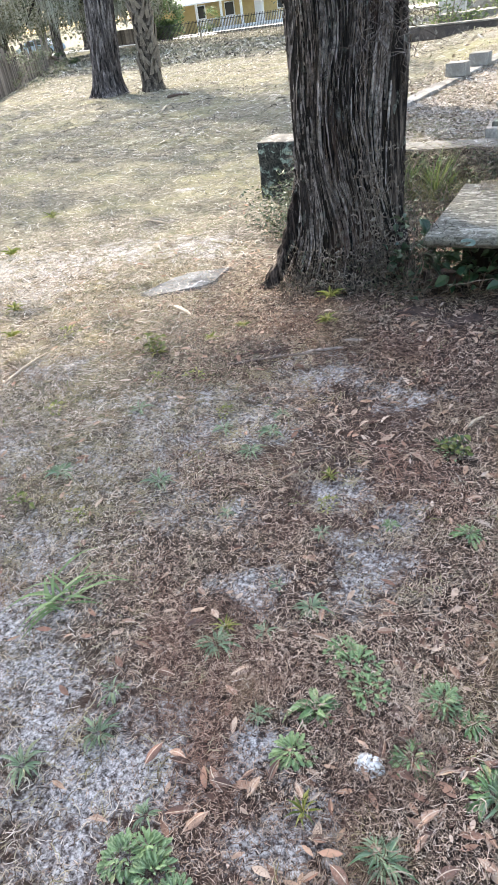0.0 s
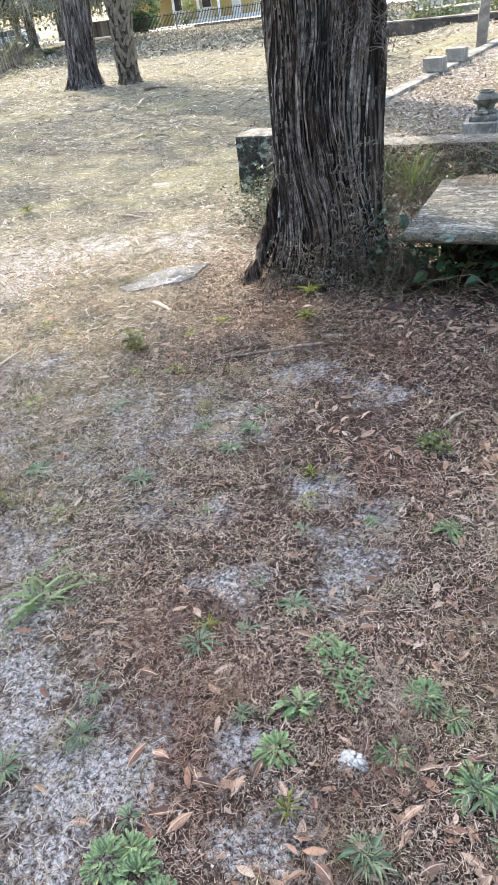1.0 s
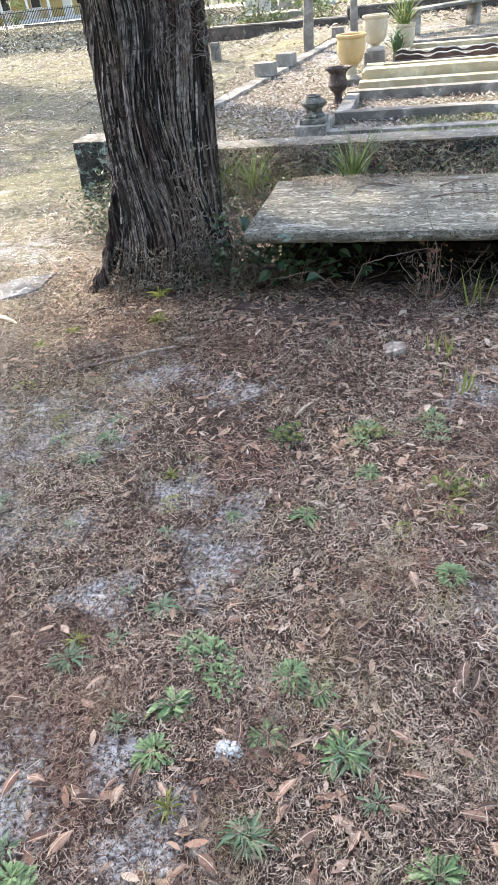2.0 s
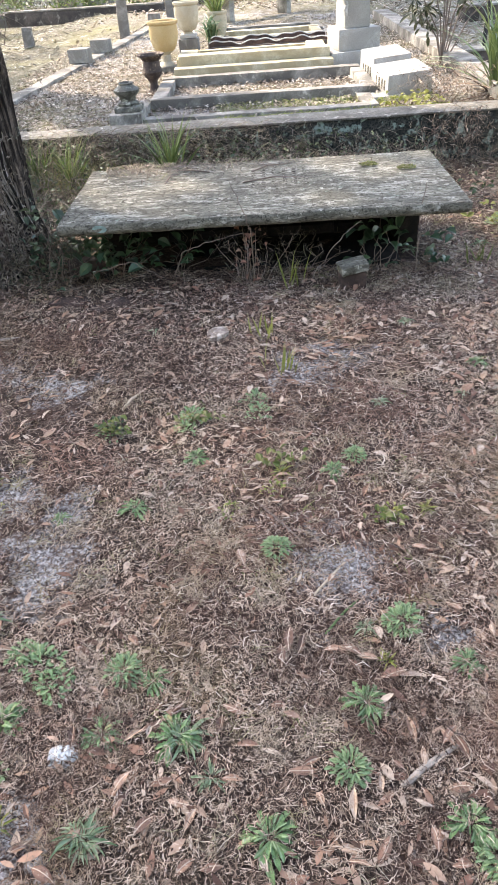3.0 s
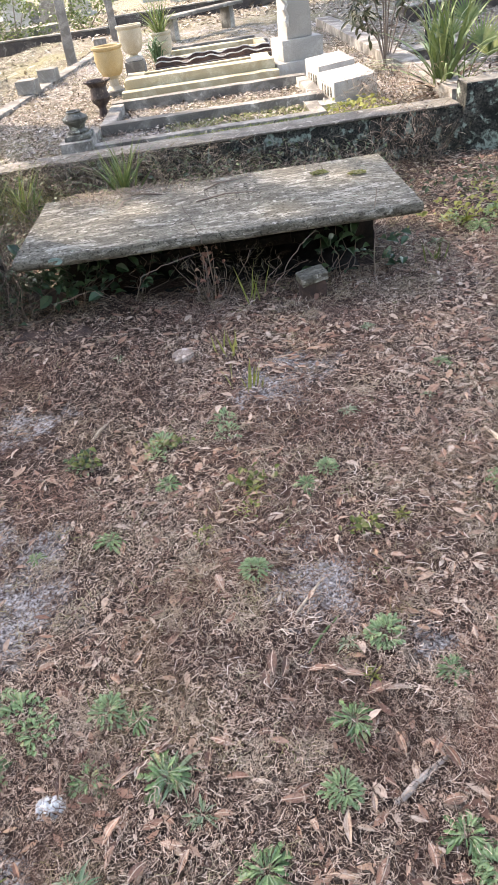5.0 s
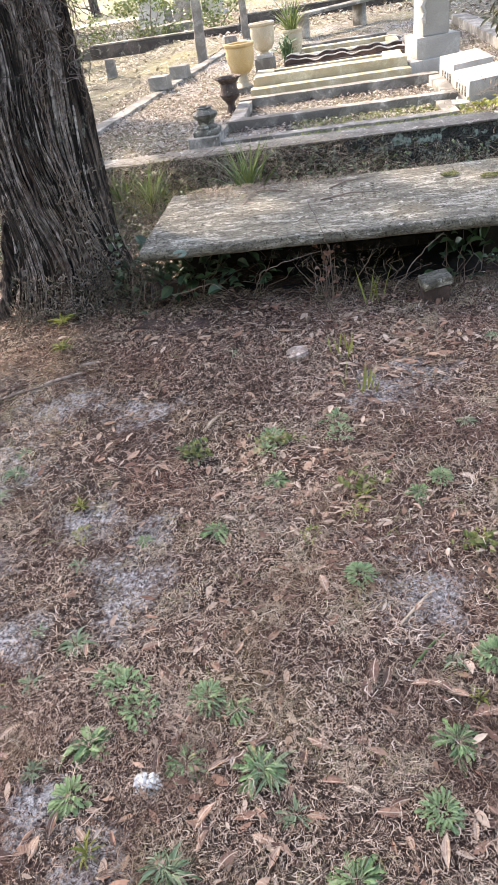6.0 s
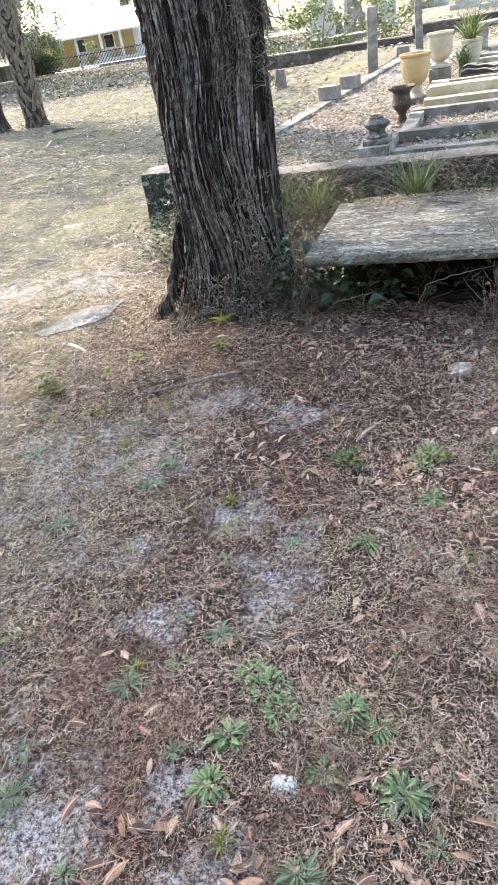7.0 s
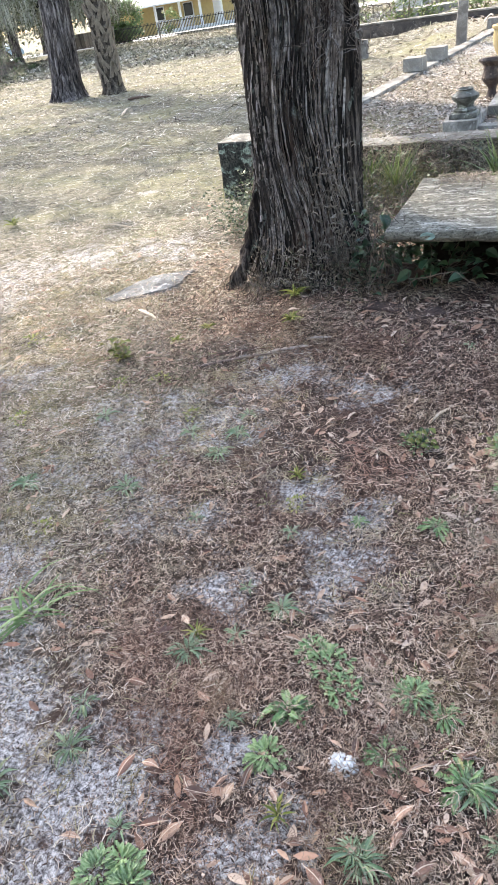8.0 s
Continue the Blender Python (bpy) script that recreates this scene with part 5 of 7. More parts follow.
bar_fence("iron_fence", (-34, 51.6, h(-34, 51.6)), (-20, 50.2, h(-20, 50.2)), 1.05, 0.13, M_IRON, "black iron railing along the road")
plinth = thing("low_wall", (-27, 51.0, h(-27, 51)), -4, "low white stone kerb along the road with dark side", "kerb")
part("wall", block(0, 8.5, 0, 0.4, -0.1, 0.16, 0.02, 0.01, 0.4), M_WHITE, plinth)
bush("brush_pile", (-27.6, 34.5, h(-27.6, 34.5)), (0.9, 0.6, 0.3), 500, 0.16, M_BUSH, "heap of cut brush on the lawn", 81, 8)
bush("brush_pile", (-25.7, 31.0, h(-25.7, 31.0)), (1.1, 0.5, 0.3), 500, 0.14, M_TWIG, "heap of dry brown brush by the fence", 83, 8)

side = thing("wooden_fence", (-15.2, 16.0, h(-15.2, 16)), math.degrees(math.atan2(33.5 - 16, -27.7 + 15.2)), "old grey-brown picket fence grown over with vines", "fence")
slat_me = bpy.data.meshes.new("slat")
bm = block(-0.05, 0.05, -0.012, 0.012, 0.02, 1.15, 0.006, 0.004, 0.2)
bm.to_mesh(slat_me)
bm.free()
for i in range(150):
    o = part("slat", slat_me, M_WOOD, side)
    o.matrix_basis = pose(0.07 + i * 0.143, 0, -0.011 * i * 0.1, 0, g.uniform(-5, 5), 0) @ Matrix.Diagonal((g.uniform(0.6, 1.0), 1, g.uniform(0.7, 1.0), 1))
for i in range(9):
    part("post", block(i * 2.6, i * 2.6 + 0.1, 0.02, 0.12, -0.3, 1.25, 0.008, 0.004, 0), M_WOOD, side)
bush("fence_vine", (-18.5, 20.8, h(-18.5, 20.8)), (1.9, 1.9, 0.6), 2000, 0.08, M_OLIVE, "dry vine growth on the fence", 85)
bush("fence_vine", (-23, 27.0, h(-23, 27)), (2.2, 2.2, 0.6), 2000, 0.08, M_OLIVE, "dry vine growth on the fence", 87)

hz = h(-33, 62) - 0.05
house = thing("house", (-41, 62, hz), 0, "yellow clapboard house with a white metal roof and porch", "house")
part("wall", block(0, 15, 2.0, 8, 0, 2.5, 0.02, 0, 0), M_HOUSE, house)
bm = bmesh.new()
q = [bm.verts.new(p) for p in ((-0.6, -0.4, 2.35), (15.6, -0.4, 2.35), (15.6, 5, 4.0), (-0.6, 5, 4.0), (15.6, 9, 2.35), (-0.6, 9, 2.35), (-0.6, -0.4, 2.2), (15.6, -0.4, 2.2), (15.6, 9, 2.2), (-0.6, 9, 2.2))]
for f in ((0, 1, 2, 3), (3, 2, 4, 5), (6, 7, 1, 0), (9, 8, 7, 6), (4, 8, 9, 5), (0, 3, 5, 9, 6), (1, 7, 8, 4, 2)):
    bm.faces.new([q[i] for i in f])
part("roof", bm, M_ROOF, house, flat=True)
part("porch_floor", block(6, 15, 0, 2, 0, 0.25, 0.02, 0, 0), M_TRIM, house)
for x in (6.1, 8.6, 10.6, 12.6, 14.8):
    part("column", block(x - 0.09, x + 0.09, 0.05, 0.23, 0.25, 2.2, 0.015, 0, 0), M_TRIM, house)
for i in range(52):
    if abs(6.3 + i * 0.16 - 11.6) > 0.9:
        part("baluster", block(6.3 + i * 0.16, 6.34 + i * 0.16, 0.1, 0.14, 0.25, 0.95, 0.004, 0, 0), M_TRIM, house)
part("rail", block(6.2, 10.6, 0.08, 0.16, 0.95, 1.02, 0.01, 0, 0), M_TRIM, house)
for x in (5.0, 8.0, 13.2):
    w = part("window", block(x, x + 1.0, 1.93, 1.998, 1.0, 2.1, 0.01, 0, 0), M_TRIM, house)
    part("pane", block(x + 0.08, x + 0.92, 1.90, 1.928, 1.08, 2.02, 0.005, 0, 0), M_GLASS, w)
part("door", block(11.0, 11.9, 1.93, 1.998, 0.25, 2.2, 0.01, 0, 0), M_TRIM, house, "pale blue-white front door")
bush("hedge", (-32.6, 52.6, h(-33, 53)), (2.1, 1.0, 1.55), 7000, 0.20, M_HEDGE, "rounded green hedge before the house", 91, 6)
bush("garden_shrub", (-31.8, 58.4, h(-31, 58)), (1.0, 0.8, 1.1), 700, 0.16, M_SUNNY, "yellow-green garden shrub before the house", 93, 6)
board = thing("board_fence", (-40, 53.4, h(-36, 53.4)), 0, "grey-brown board fence beyond the road", "fence")
for i in range(45):
    o = part("board", slat_me, M_WOOD, board)
    o.matrix_basis = pose(i * 0.17, 0, 0.02) @ Matrix.Diagonal((1.6, 1, 0.95, 1))
sign = thing("sign_post", (-25.8, 46.6, h(-25.8, 46.6)), 0, "thin grey metal post on the lawn edge", "post")
part("post", tube([(0, 0, -0.1), (0, 0, 1.0)], 0.035, 8), M_POST, sign)

car = thing("sedan_car", (-49.3, 57.0, h(-49, 57) - 0.1), 12, "pale blue sedan parked beyond the fence", "car")
prof = [(-2.2, 0.35), (-2.2, 0.8), (-1.5, 0.92), (-0.9, 1.38), (0.6, 1.42), (1.3, 0.95), (2.1, 0.85), (2.25, 0.6), (2.2, 0.35)]
bm = bmesh.new()
l, r2 = [bm.verts.new((x, -0.85, z)) for x, z in prof], [bm.verts.new((x, 0.85, z)) for x, z in prof]
bm.faces.new(l)
bm.faces.new(list(reversed(r2)))
for i in range(len(l)):
    j = (i + 1) % len(l)
    bm.faces.new((l[j], l[i], r2[i], r2[j]))
bmesh.ops.bevel(bm, geom=list(bm.edges), offset=0.07, segments=2, affect="EDGES")
part("body", bm, M_CAR, car)
part("side_window", block(-0.95, -0.12, -0.872, -0.84, 0.95, 1.32, 0.02, 0, 0), M_GLASS, car)
part("side_window", block(-0.02, 0.85, -0.872, -0.84, 0.95, 1.32, 0.02, 0, 0), M_GLASS, car)
for x in (-1.35, 1.4):
    for y in (-0.78, 0.78):
        w = part("wheel", join([tube([(x, y - 0.1, 0.33), (x, y + 0.1, 0.33)], 0.33, 20)]), M_TYRE, car)
        part("rim", tube([(x, y - 0.115, 0.33), (x, y + 0.115, 0.33)], 0.19, 14), M_POST, w)

# ---- on the ground ----
flat = thing("broken_flat_stone", (-1.6, 4.15, h(-1.6, 4.15)), label="broken flat grey stone lying on the ground", category="stone")
bm = bmesh.new()
base_line = [(-0.20, -0.23), (-0.10, -0.28), (0.07, -0.14), (0.22, 0.02), (0.19, 0.29), (-0.06, 0.15), (-0.14, -0.02)]
outline = []
for i, a in enumerate(base_line):
    b = base_line[(i + 1) % 7]
    for s in (0, 0.25, 0.5, 0.75):
        p = Vector((a[0] + (b[0] - a[0]) * s, a[1] + (b[1] - a[1]) * s, 0))
        p += noise.noise_vector(p * 21) * 0.022
        outline.append((p.x, p.y))
lo = [bm.verts.new((x, y, 0.0)) for x, y in outline]
hi = [bm.verts.new((x * 0.97, y * 0.97, 0.026 + 0.006 * noise.noise(Vector((x * 9, y * 9, 0))))) for x, y in outline]
mid_v = bm.verts.new((0.0, 0.0, 0.031))
for i in range(28):
    bm.faces.new((hi[i], hi[(i + 1) % 28], mid_v))
    bm.faces.new((lo[i], lo[(i + 1) % 28], hi[(i + 1) % 28], hi[i]))
bmesh.ops.recalc_face_normals(bm, faces=list(bm.faces))
part("stone", bm, M_FLAT, flat, flat=True)


def chunk(name, at, size, material, label, category, rz=0.0, seed=0.0):
    bm = block(-size[0] / 2, size[0] / 2, -size[1] / 2, size[1] / 2, 0, size[2], min(size) * 0.15, min(size) * 0.06, min(size) * 0.4, seed)
    ob = part(name, bm, material)
    ob.matrix_basis = pose(*at, 0, 0, rz)
    return tagged(ob, label, category)


chunk("loose_brick", (0.04, 4.28, h(0, 4.3)), (0.2, 0.1, 0.09), M_BRICK, "loose weathered red brick beside the tree", "brick", 20, 1)
chunk("loose_brick", (0.0, 3.92, h(0, 3.9) - 0.042), (0.2, 0.1, 0.06), M_BRICK, "loose weathered red brick half sunk in litter", "brick", -10, 2)
chunk("loose_brick", (0.24, 3.86, h(0.2, 3.9) - 0.045), (0.19, 0.1, 0.06), M_BRICK, "loose weathered red brick half sunk in litter", "brick", 30, 3)
chunk("loose_brick", (1.51, 3.96, h(1.5, 4.1)), (0.14, 0.09, 0.10), M_BRICK, "upright brick propping a grey stone", "brick", 5, 4)
rock = chunk("grey_rock", (1.51, 3.95, h(1.5, 4.1) + 0.098), (0.145, 0.10, 0.045), M_SLAB, "rough grey stone lying tilted on a brick", "rock", 12, 5)
rock.matrix_basis = pose(1.51, 3.95, h(1.5, 4.1) + 0.101, 5, -7, 12)
bm = lathe([(0.0, 0.0), (0.046, 0.0), (0.055, 0.012), (0.050, 0.026), (0.032, 0.034), (0.0, 0.035)], 18, 0.014)
ob = tagged(part("pale_stone", bm, M_PEBBLE), "small pale flat stone in the litter", "rock")
ob.location = (0.815, 3.48, h(0.8, 3.5) + 0.004)
g = np.random.default_rng(19)
lumps = []
for i in range(130):
    a, r = g.uniform(0, 2 * math.pi), 0.034 * math.sqrt(g.uniform(0, 1))
    lump = bmesh.new()
    bmesh.ops.create_icosphere(lump, subdivisions=2, radius=g.uniform(0.0025, 0.0065), matrix=Matrix.Translation((r * math.cos(a), 0.75 * r * math.sin(a), 0.026 * (1 - (r / 0.036) ** 2) * g.uniform(0.4, 1.1))))
    for v in lump.verts:
        v.co += noise.noise_vector(v.co * 210) * 0.0035
    lumps.append(lump)
ob = part("white_lichen_clump", join(lumps), M_WHITE_THING)
ob.location = (0.525, 1.44, h(0.52, 1.44) + 0.004)
tagged(ob, "crumbly white lichen clump on the ground", "lichen")


def rod(name, a, b, r, material, label, bend=0.03, group="sticks", seed=0):
    g = np.random.default_rng(seed)
    a, b = Vector((*a, 0)), Vector((*b, 0))
    pts = []
    for s in np.linspace(0, 1, 9):
        p = a.lerp(b, s)
        p += Vector((g.normal(0, r * 0.25), g.normal(0, r * 0.25), 0)) + Vector((0, 0.2 * bend * math.sin(3.1 * s), 0))
        p.z = h(p.x, p.y) + 0.006 + r * 0.8 + min(0.012, 0.02 * (b - a).length) * math.sin(3 * s)
        pts.append(p)
    o = pts[0].copy()
    ob = part(name, tube([p - o for p in pts], list(r * np.array([0.7, 1, 1.05, 0.95, 1, 0.9, 0.8, 0.7, 0.45])), 7), material)
    ob.location = o
    return tagged(ob, label, "stick", group)


rod("stick", (1.30, 1.35), (1.45, 1.44), 0.008, M_GREY_STICK, "gnarled grey stick on the litter", 0.02, seed=1)
rod("stick", (-0.12, 2.41), (-0.01, 2.54), 0.010, M_DARK_STICK, "short dark piece of bark on the ground", 0.01, seed=2)
rod("stick", (0.44, 2.90), (0.51, 3.04), 0.006, M_STICK_PALE, "short bleached stick on the ground", 0.01, seed=3)
rod("palm_stem", (1.94, 2.60), (2.03, 2.02), 0.009, M_STICK_PALE, "pale dry palm stem lying on the litter", 0.05, seed=4)
rod("stick", (-1.85, 2.72), (-1.86, 3.08), 0.007, M_STICK_PALE, "thin bleached stick on the ground", 0.03, seed=5)
rod("stick", (1.15, 1.89), (1.25, 2.01), 0.004, M_STICK_PALE, "thin pale stalk on the ground", 0.01, seed=6)
rod("stick", (0.99, 2.30), (1.13, 2.10), 0.004, M_TWIG, "thin reddish twig on the ground", 0.01, seed=7)
rod("stick", (-0.75, 3.15), (-0.30, 3.40), 0.006, M_TWIG, "forked dead twig near the tree", 0.05, seed=8)
rod("stick", (-1.45, 3.78), (-1.28, 3.68), 0.012, M_STICK_PALE, "short bleached stick by the flat stone", 0.01, seed=9)
rod("bark_strip", (-0.44, 3.36), (-0.24, 3.47), 0.0075, M_GREY_STICK, "pale curved strip of bark in the leaf mould", 0.03, seed=14)
rod("bark_strip", (-0.30, 3.53), (-0.17, 3.56), 0.006, M_GREY_STICK, "pale curved strip of bark in the leaf mould", 0.02, seed=15)
rod("stick", (-0.72, 3.28), (-0.46, 3.40), 0.007, M_DARK_STICK, "dark twig among dry grass near the tree", 0.03, seed=16)
rod("stick", (-0.64, 3.20), (-0.50, 3.44), 0.005, M_DARK_STICK, "dark twig among dry grass near the tree", 0.03, seed=17)
rod("stick", (1.17, 1.76), (1.27, 1.87), 0.0035, M_HEDGE, "thin green stalk on the ground", 0.01, seed=18)
rod("stick", (-6.9, 12.1), (-7.3, 12.95), 0.020, M_STICK_PALE, "bleached piece of palm stem on the lawn", 0.02, seed=10)
rod("stick", (-8.23, 14.4), (-7.69, 14.5), 0.025, M_DARK_STICK, "dark fallen branch on the lawn", 0.05, seed=11)
rod("stick", (-2.80, 5.45), (-2.5, 5.38), 0.007, M_STICK_PALE, "bleached twig on the lawn", 0.02, seed=13)

# weeds: each rosette has leaves of its own
def leaf_mesh(name, shape, length, width, material):
    tv, tf = shape
    me = numpy_mesh(name, tv * np.array([length, width, length]), tf)
    me.materials.append(material)
    return me


def bent(shape, b):
    """The same leaf with its blade swept a little to one side and its tip drooping."""
    v = shape[0].copy()
    v[:, 1] += b * 6 * v[:, 0] ** 2
    v[:, 2] -= 0.22 * v[:, 0] ** 3
    return v, shape[1]


def toothed_shape(fold=0.06, curl=0.12):
    """A unit leaf, narrow at the stalk, broadest near its blunt tip, with a few coarse teeth."""
    st = [(0.0, 0.14), (0.2, 0.22), (0.38, 0.50), (0.46, 0.42), (0.58, 0.84), (0.66, 0.74), (0.78, 1.0), (0.86, 0.82), (0.95, 0.62), (1.0, 0.2)]
    v = []
    for i, (s, w) in enumerate(st):
        z = curl * (1 - (2 * s - 1) ** 2) + 0.012 * (-1) ** i
        v += [(s, -0.5 * w, z + fold * w + 0.02 * (-1) ** i), (s, 0, z), (s, 0.5 * w, z + fold * w - 0.02 * (-1) ** i)]
    f = []
    for i in range(len(st) - 1):
        a = 3 * i
        f += [(a, a + 3, a + 4, a + 1), (a + 1, a + 4, a + 5, a + 2)]
    return np.array(v), np.array(f)


def rosette(name, at, n, length, width, material, label, seed, rise=(0.15, 0.9), shape=None, rings=3):
    g = np.random.default_rng(seed)
    ob = thing(name, at, g.uniform(0, 360), label, "weed", "low weeds")
    mes = [leaf_mesh("leaf", bent(shape or leaf_shape(0.10, 0.10, 0.9), b), length, width, material) for b in (-0.14, 0.02, 0.12)]
    for i in range(n):
        s = (i + 0.5) / n
        o = part("leaf", mes[int(g.integers(0, 3))], material, ob)
        a = i * 2.399 + g.normal(0, 0.28)
        k = (1.08 - 0.62 * s) * g.uniform(0.62, 1.18)
        lift = rise[0] + (rise[1] - rise[0]) * s * s + g.uniform(-0.16, 0.24)
        o.matrix_basis = Matrix.Translation((0.006 * math.cos(a), 0.006 * math.sin(a), 0.004 + 0.004 * s)) @ Matrix.Rotation(a, 4, "Z") @ Matrix.Rotation(-lift, 4, "Y") @ Matrix.Rotation(g.normal(0, 0.28), 4, "X") @ Matrix.Scale(k, 4)
    return ob


def leaf_patch(at, n, size, reach, material, label, seed, stray=0.9, wide=0.42):
    g = np.random.default_rng(seed)
    ob = thing("weed_patch", at, g.uniform(0, 360), label, "weed", "low weeds")
    me = leaf_mesh("leaf", toothed_shape(0.08, 0.16), size, size * wide, material)
    for i in range(n):
        a, f = g.uniform(0, 2 * math.pi), math.sqrt(g.uniform(0, 1))
        r = reach * f * (0.9 + 0.2 * math.sin(3 * a + seed))
        o = part("leaf", me, material, ob)
        o.matrix_basis = Matrix.Translation((r * math.cos(a), 0.85 * r * math.sin(a), 0.004 + 0.024 * (1 - f) + 0.008 * g.uniform(0, 1))) @ Matrix.Rotation(a + g.normal(0, stray), 4, "Z") @ Matrix.Rotation(-(0.05 + 0.9 * (1 - f) + g.uniform(-0.1, 0.25)), 4, "Y") @ Matrix.Scale(g.uniform(0.65, 1.2), 4)
    return ob


BROAD = toothed_shape(0.05, 0.10)
NARROW = leaf_shape(0.08, 0.10, 0.2)
protos = {
    "broad": [rosette("weed_rosette", (0.61, 1.49, h(0.61, 1.49)), 46, 0.054, 0.0125, M_WEED, "low rosette of rounded green leaves", 1, (0.02, 0.95), BROAD),
              leaf_patch((0.64, 1.66, h(0.64, 1.66)), 110, 0.028, 0.040, M_WEED, "dense low mound of rounded green leaves", 2, 0.45, 0.31),
              leaf_patch((0.35, 1.40, h(0.35, 1.40)), 110, 0.026, 0.036, M_WEED_BRIGHT, "dense tuft of small bright green leaves", 3, 0.35, 0.34)],
    "patch": [leaf_patch((0.41, 1.69, h(0.41, 1.69)), 62, 0.030, 0.060, M_WEED, "spreading patch of small green leaves", 31),
              leaf_patch((0.99, 2.90, h(0.99, 2.90)), 46, 0.026, 0.055, M_WEED, "spreading patch of small green leaves", 32),
              leaf_patch((-1.05, 2.95, h(-1.05, 2.95)), 34, 0.022, 0.050, M_WEED_YELLOW, "thin patch of small yellow-green leaves", 33)],
    "spiky": [rosette("weed_rosette", (-0.14, 1.27, h(-0.14, 1.27)), 28, 0.062, 0.0085, M_WEED_BLUE, "open rosette of narrow blue-green leaves", 4, (0.04, 0.55), NARROW),
              rosette("weed_rosette", (-0.18, 1.39, h(-0.18, 1.39)), 20, 0.056, 0.0082, M_WEED_BLUE, "open rosette of narrow blue-green leaves", 5, (0.04, 0.6), NARROW)],
    "yellow": [rosette("weed_rosette", (-1.20, 3.20, h(-1.2, 3.2)), 26, 0.080, 0.010, M_WEED_YELLOW, "upright yellow-green weed tuft", 6, (0.4, 1.3), NARROW)],
}
SPOTS = {
    "broad": [(0.72, 1.63, 0.75, 0), (0.11, 1.04, 0.95, 1), (0.19, 1.04, 1.0, 1), (0.15, 1.08, 0.8, 2), (0.25, 1.02, 0.8, 1), (0.79, 1.48, 1.1, 0), (0.58, 2.29, 0.9, 0), (0.33, 2.27, 0.5, 0),
              (0.77, 2.55, 0.9, 0), (1.34, 2.50, 0.8, 1), (1.26, 2.44, 0.8, 0), (1.05, 2.07, 0.85, 1)],
    "broader": [(1.38, 1.78, 0.95, 1), (1.25, 1.55, 1.0, 0), (1.19, 1.39, 0.85, 1), (1.43, 1.27, 0.95, 0), (1.01, 1.25, 1.1, 0), (1.52, 1.65, 0.8, 0), (1.73, 1.77, 1.0, 0), (1.65, 1.53, 0.7, 0), (1.89, 2.32, 0.9, 0),
                (1.93, 3.09, 0.8, 0), (2.04, 2.43, 1.0, 0), (1.47, 1.20, 0.85, 1), (1.55, 1.24, 0.85, 1), (1.54, 1.15, 0.85, 1), (2.6, 4.55, 1.6, 0), (2.75, 4.7, 1.4, 2)],
    "patch": [(0.43, 2.73, 0.9, 1), (1.00, 2.80, 0.9, 1), (0.74, 2.79, 1.0, 1), (0.72, 2.72, 0.8, 1), (1.62, 1.17, 1.2, 0), (1.70, 1.28, 1.1, 0), (1.05, 2.35, 0.9, 2), (-1.35, 2.55, 1.0, 2), (-0.85, 3.0, 0.9, 2), (-1.9, 3.3, 1.2, 2),
              (0.1, 2.3, 0.7, 2), (-0.55, 2.75, 0.8, 2), (0.47, 1.62, 0.8, 0), (0.36, 1.72, 0.7, 0), (-2.1, 2.7, 1.1, 2), (-0.75, 1.95, 0.8, 2), (1.42, 2.2, 0.8, 2), (0.9, 2.25, 0.7, 2), (2.84, 5.2, 1.6, 2), (3.02, 5.08, 1.6, 2), (2.47, 4.66, 1.4, 1)],
    "spiky": [(0.02, 1.62, 1.25, 0), (-0.26, 1.12, 1.0, 0), (0.13, 1.71, 1.0, 1), (0.22, 1.84, 1.1, 0), (0.09, 1.89, 0.7, 1), (-0.99, 2.15, 1.1, 0), (-0.56, 2.22, 1.1, 0), (-0.95, 2.66, 1.2, 1), (-0.29, 2.66, 1.0, 0),
              (-0.49, 2.63, 1.1, 1), (-0.31, 2.51, 1.0, 0), (-0.30, 2.80, 0.9, 1), (0.10, 1.14, 0.9, 1), (0.13, 2.16, 0.9, 1), (-0.22, 2.14, 0.7, 1), (0.23, 1.46, 0.7, 0), (0.62, 1.25, 1.1, 0), (0.81, 1.47, 1.3, 0),
              (1.48, 2.83, 0.8, 0), (1.81, 2.86, 0.8, 1)],
    "spikier": [(2.38, 3.49, 1.2, 0), (1.28, 1.77, 0.7, 0), (0.88, 1.38, 1.0, 1), (0.60, 1.26, 1.0, 0), (1.9, 4.4, 1.2, 1), (-1.7, 2.2, 1.0, 0), (2.3, 4.4, 1.4, 1), (0.5, 3.55, 0.8, 1), (1.7, 3.5, 0.8, 0)],
    "yellow": [(-0.51, 3.97, 1.2, 0), (-0.44, 3.71, 0.9, 0), (-0.99, 3.41, 0.7, 0), (-0.88, 3.58, 0.7, 0), (0.43, 1.28, 0.6, 0), (-2.53, 3.53, 1.1, 0), (-2.25, 3.20, 0.9, 0), (-3.49, 4.51, 1.3, 0), (-3.88, 5.48, 1.3, 0),
               (0.02, 1.68, 0.6, 0), (1.53, 2.21, 0.6, 0), (1.08, 2.44, 0.6, 0), (2.55, 4.65, 1.2, 0), (1.32, 1.66, 0.5, 0), (0.05, 2.45, 0.6, 0)],
}
for key, spots in SPOTS.items():
    kind = {"broader": "broad", "spikier": "spiky"}.get(key, key)
    for x, y, s, v in spots:
        copy_thing(protos[kind][v], pose(x, y, h(x, y) + 0.010, rng.uniform(-8, 8), rng.uniform(-8, 8), rng.uniform(0, 360)) @ Matrix.Scale(s * (0.88 if kind == "spiky" and x > -0.2 else 1.05), 4))
STRAP = leaf_shape(0.08, 0.2, 0.9)
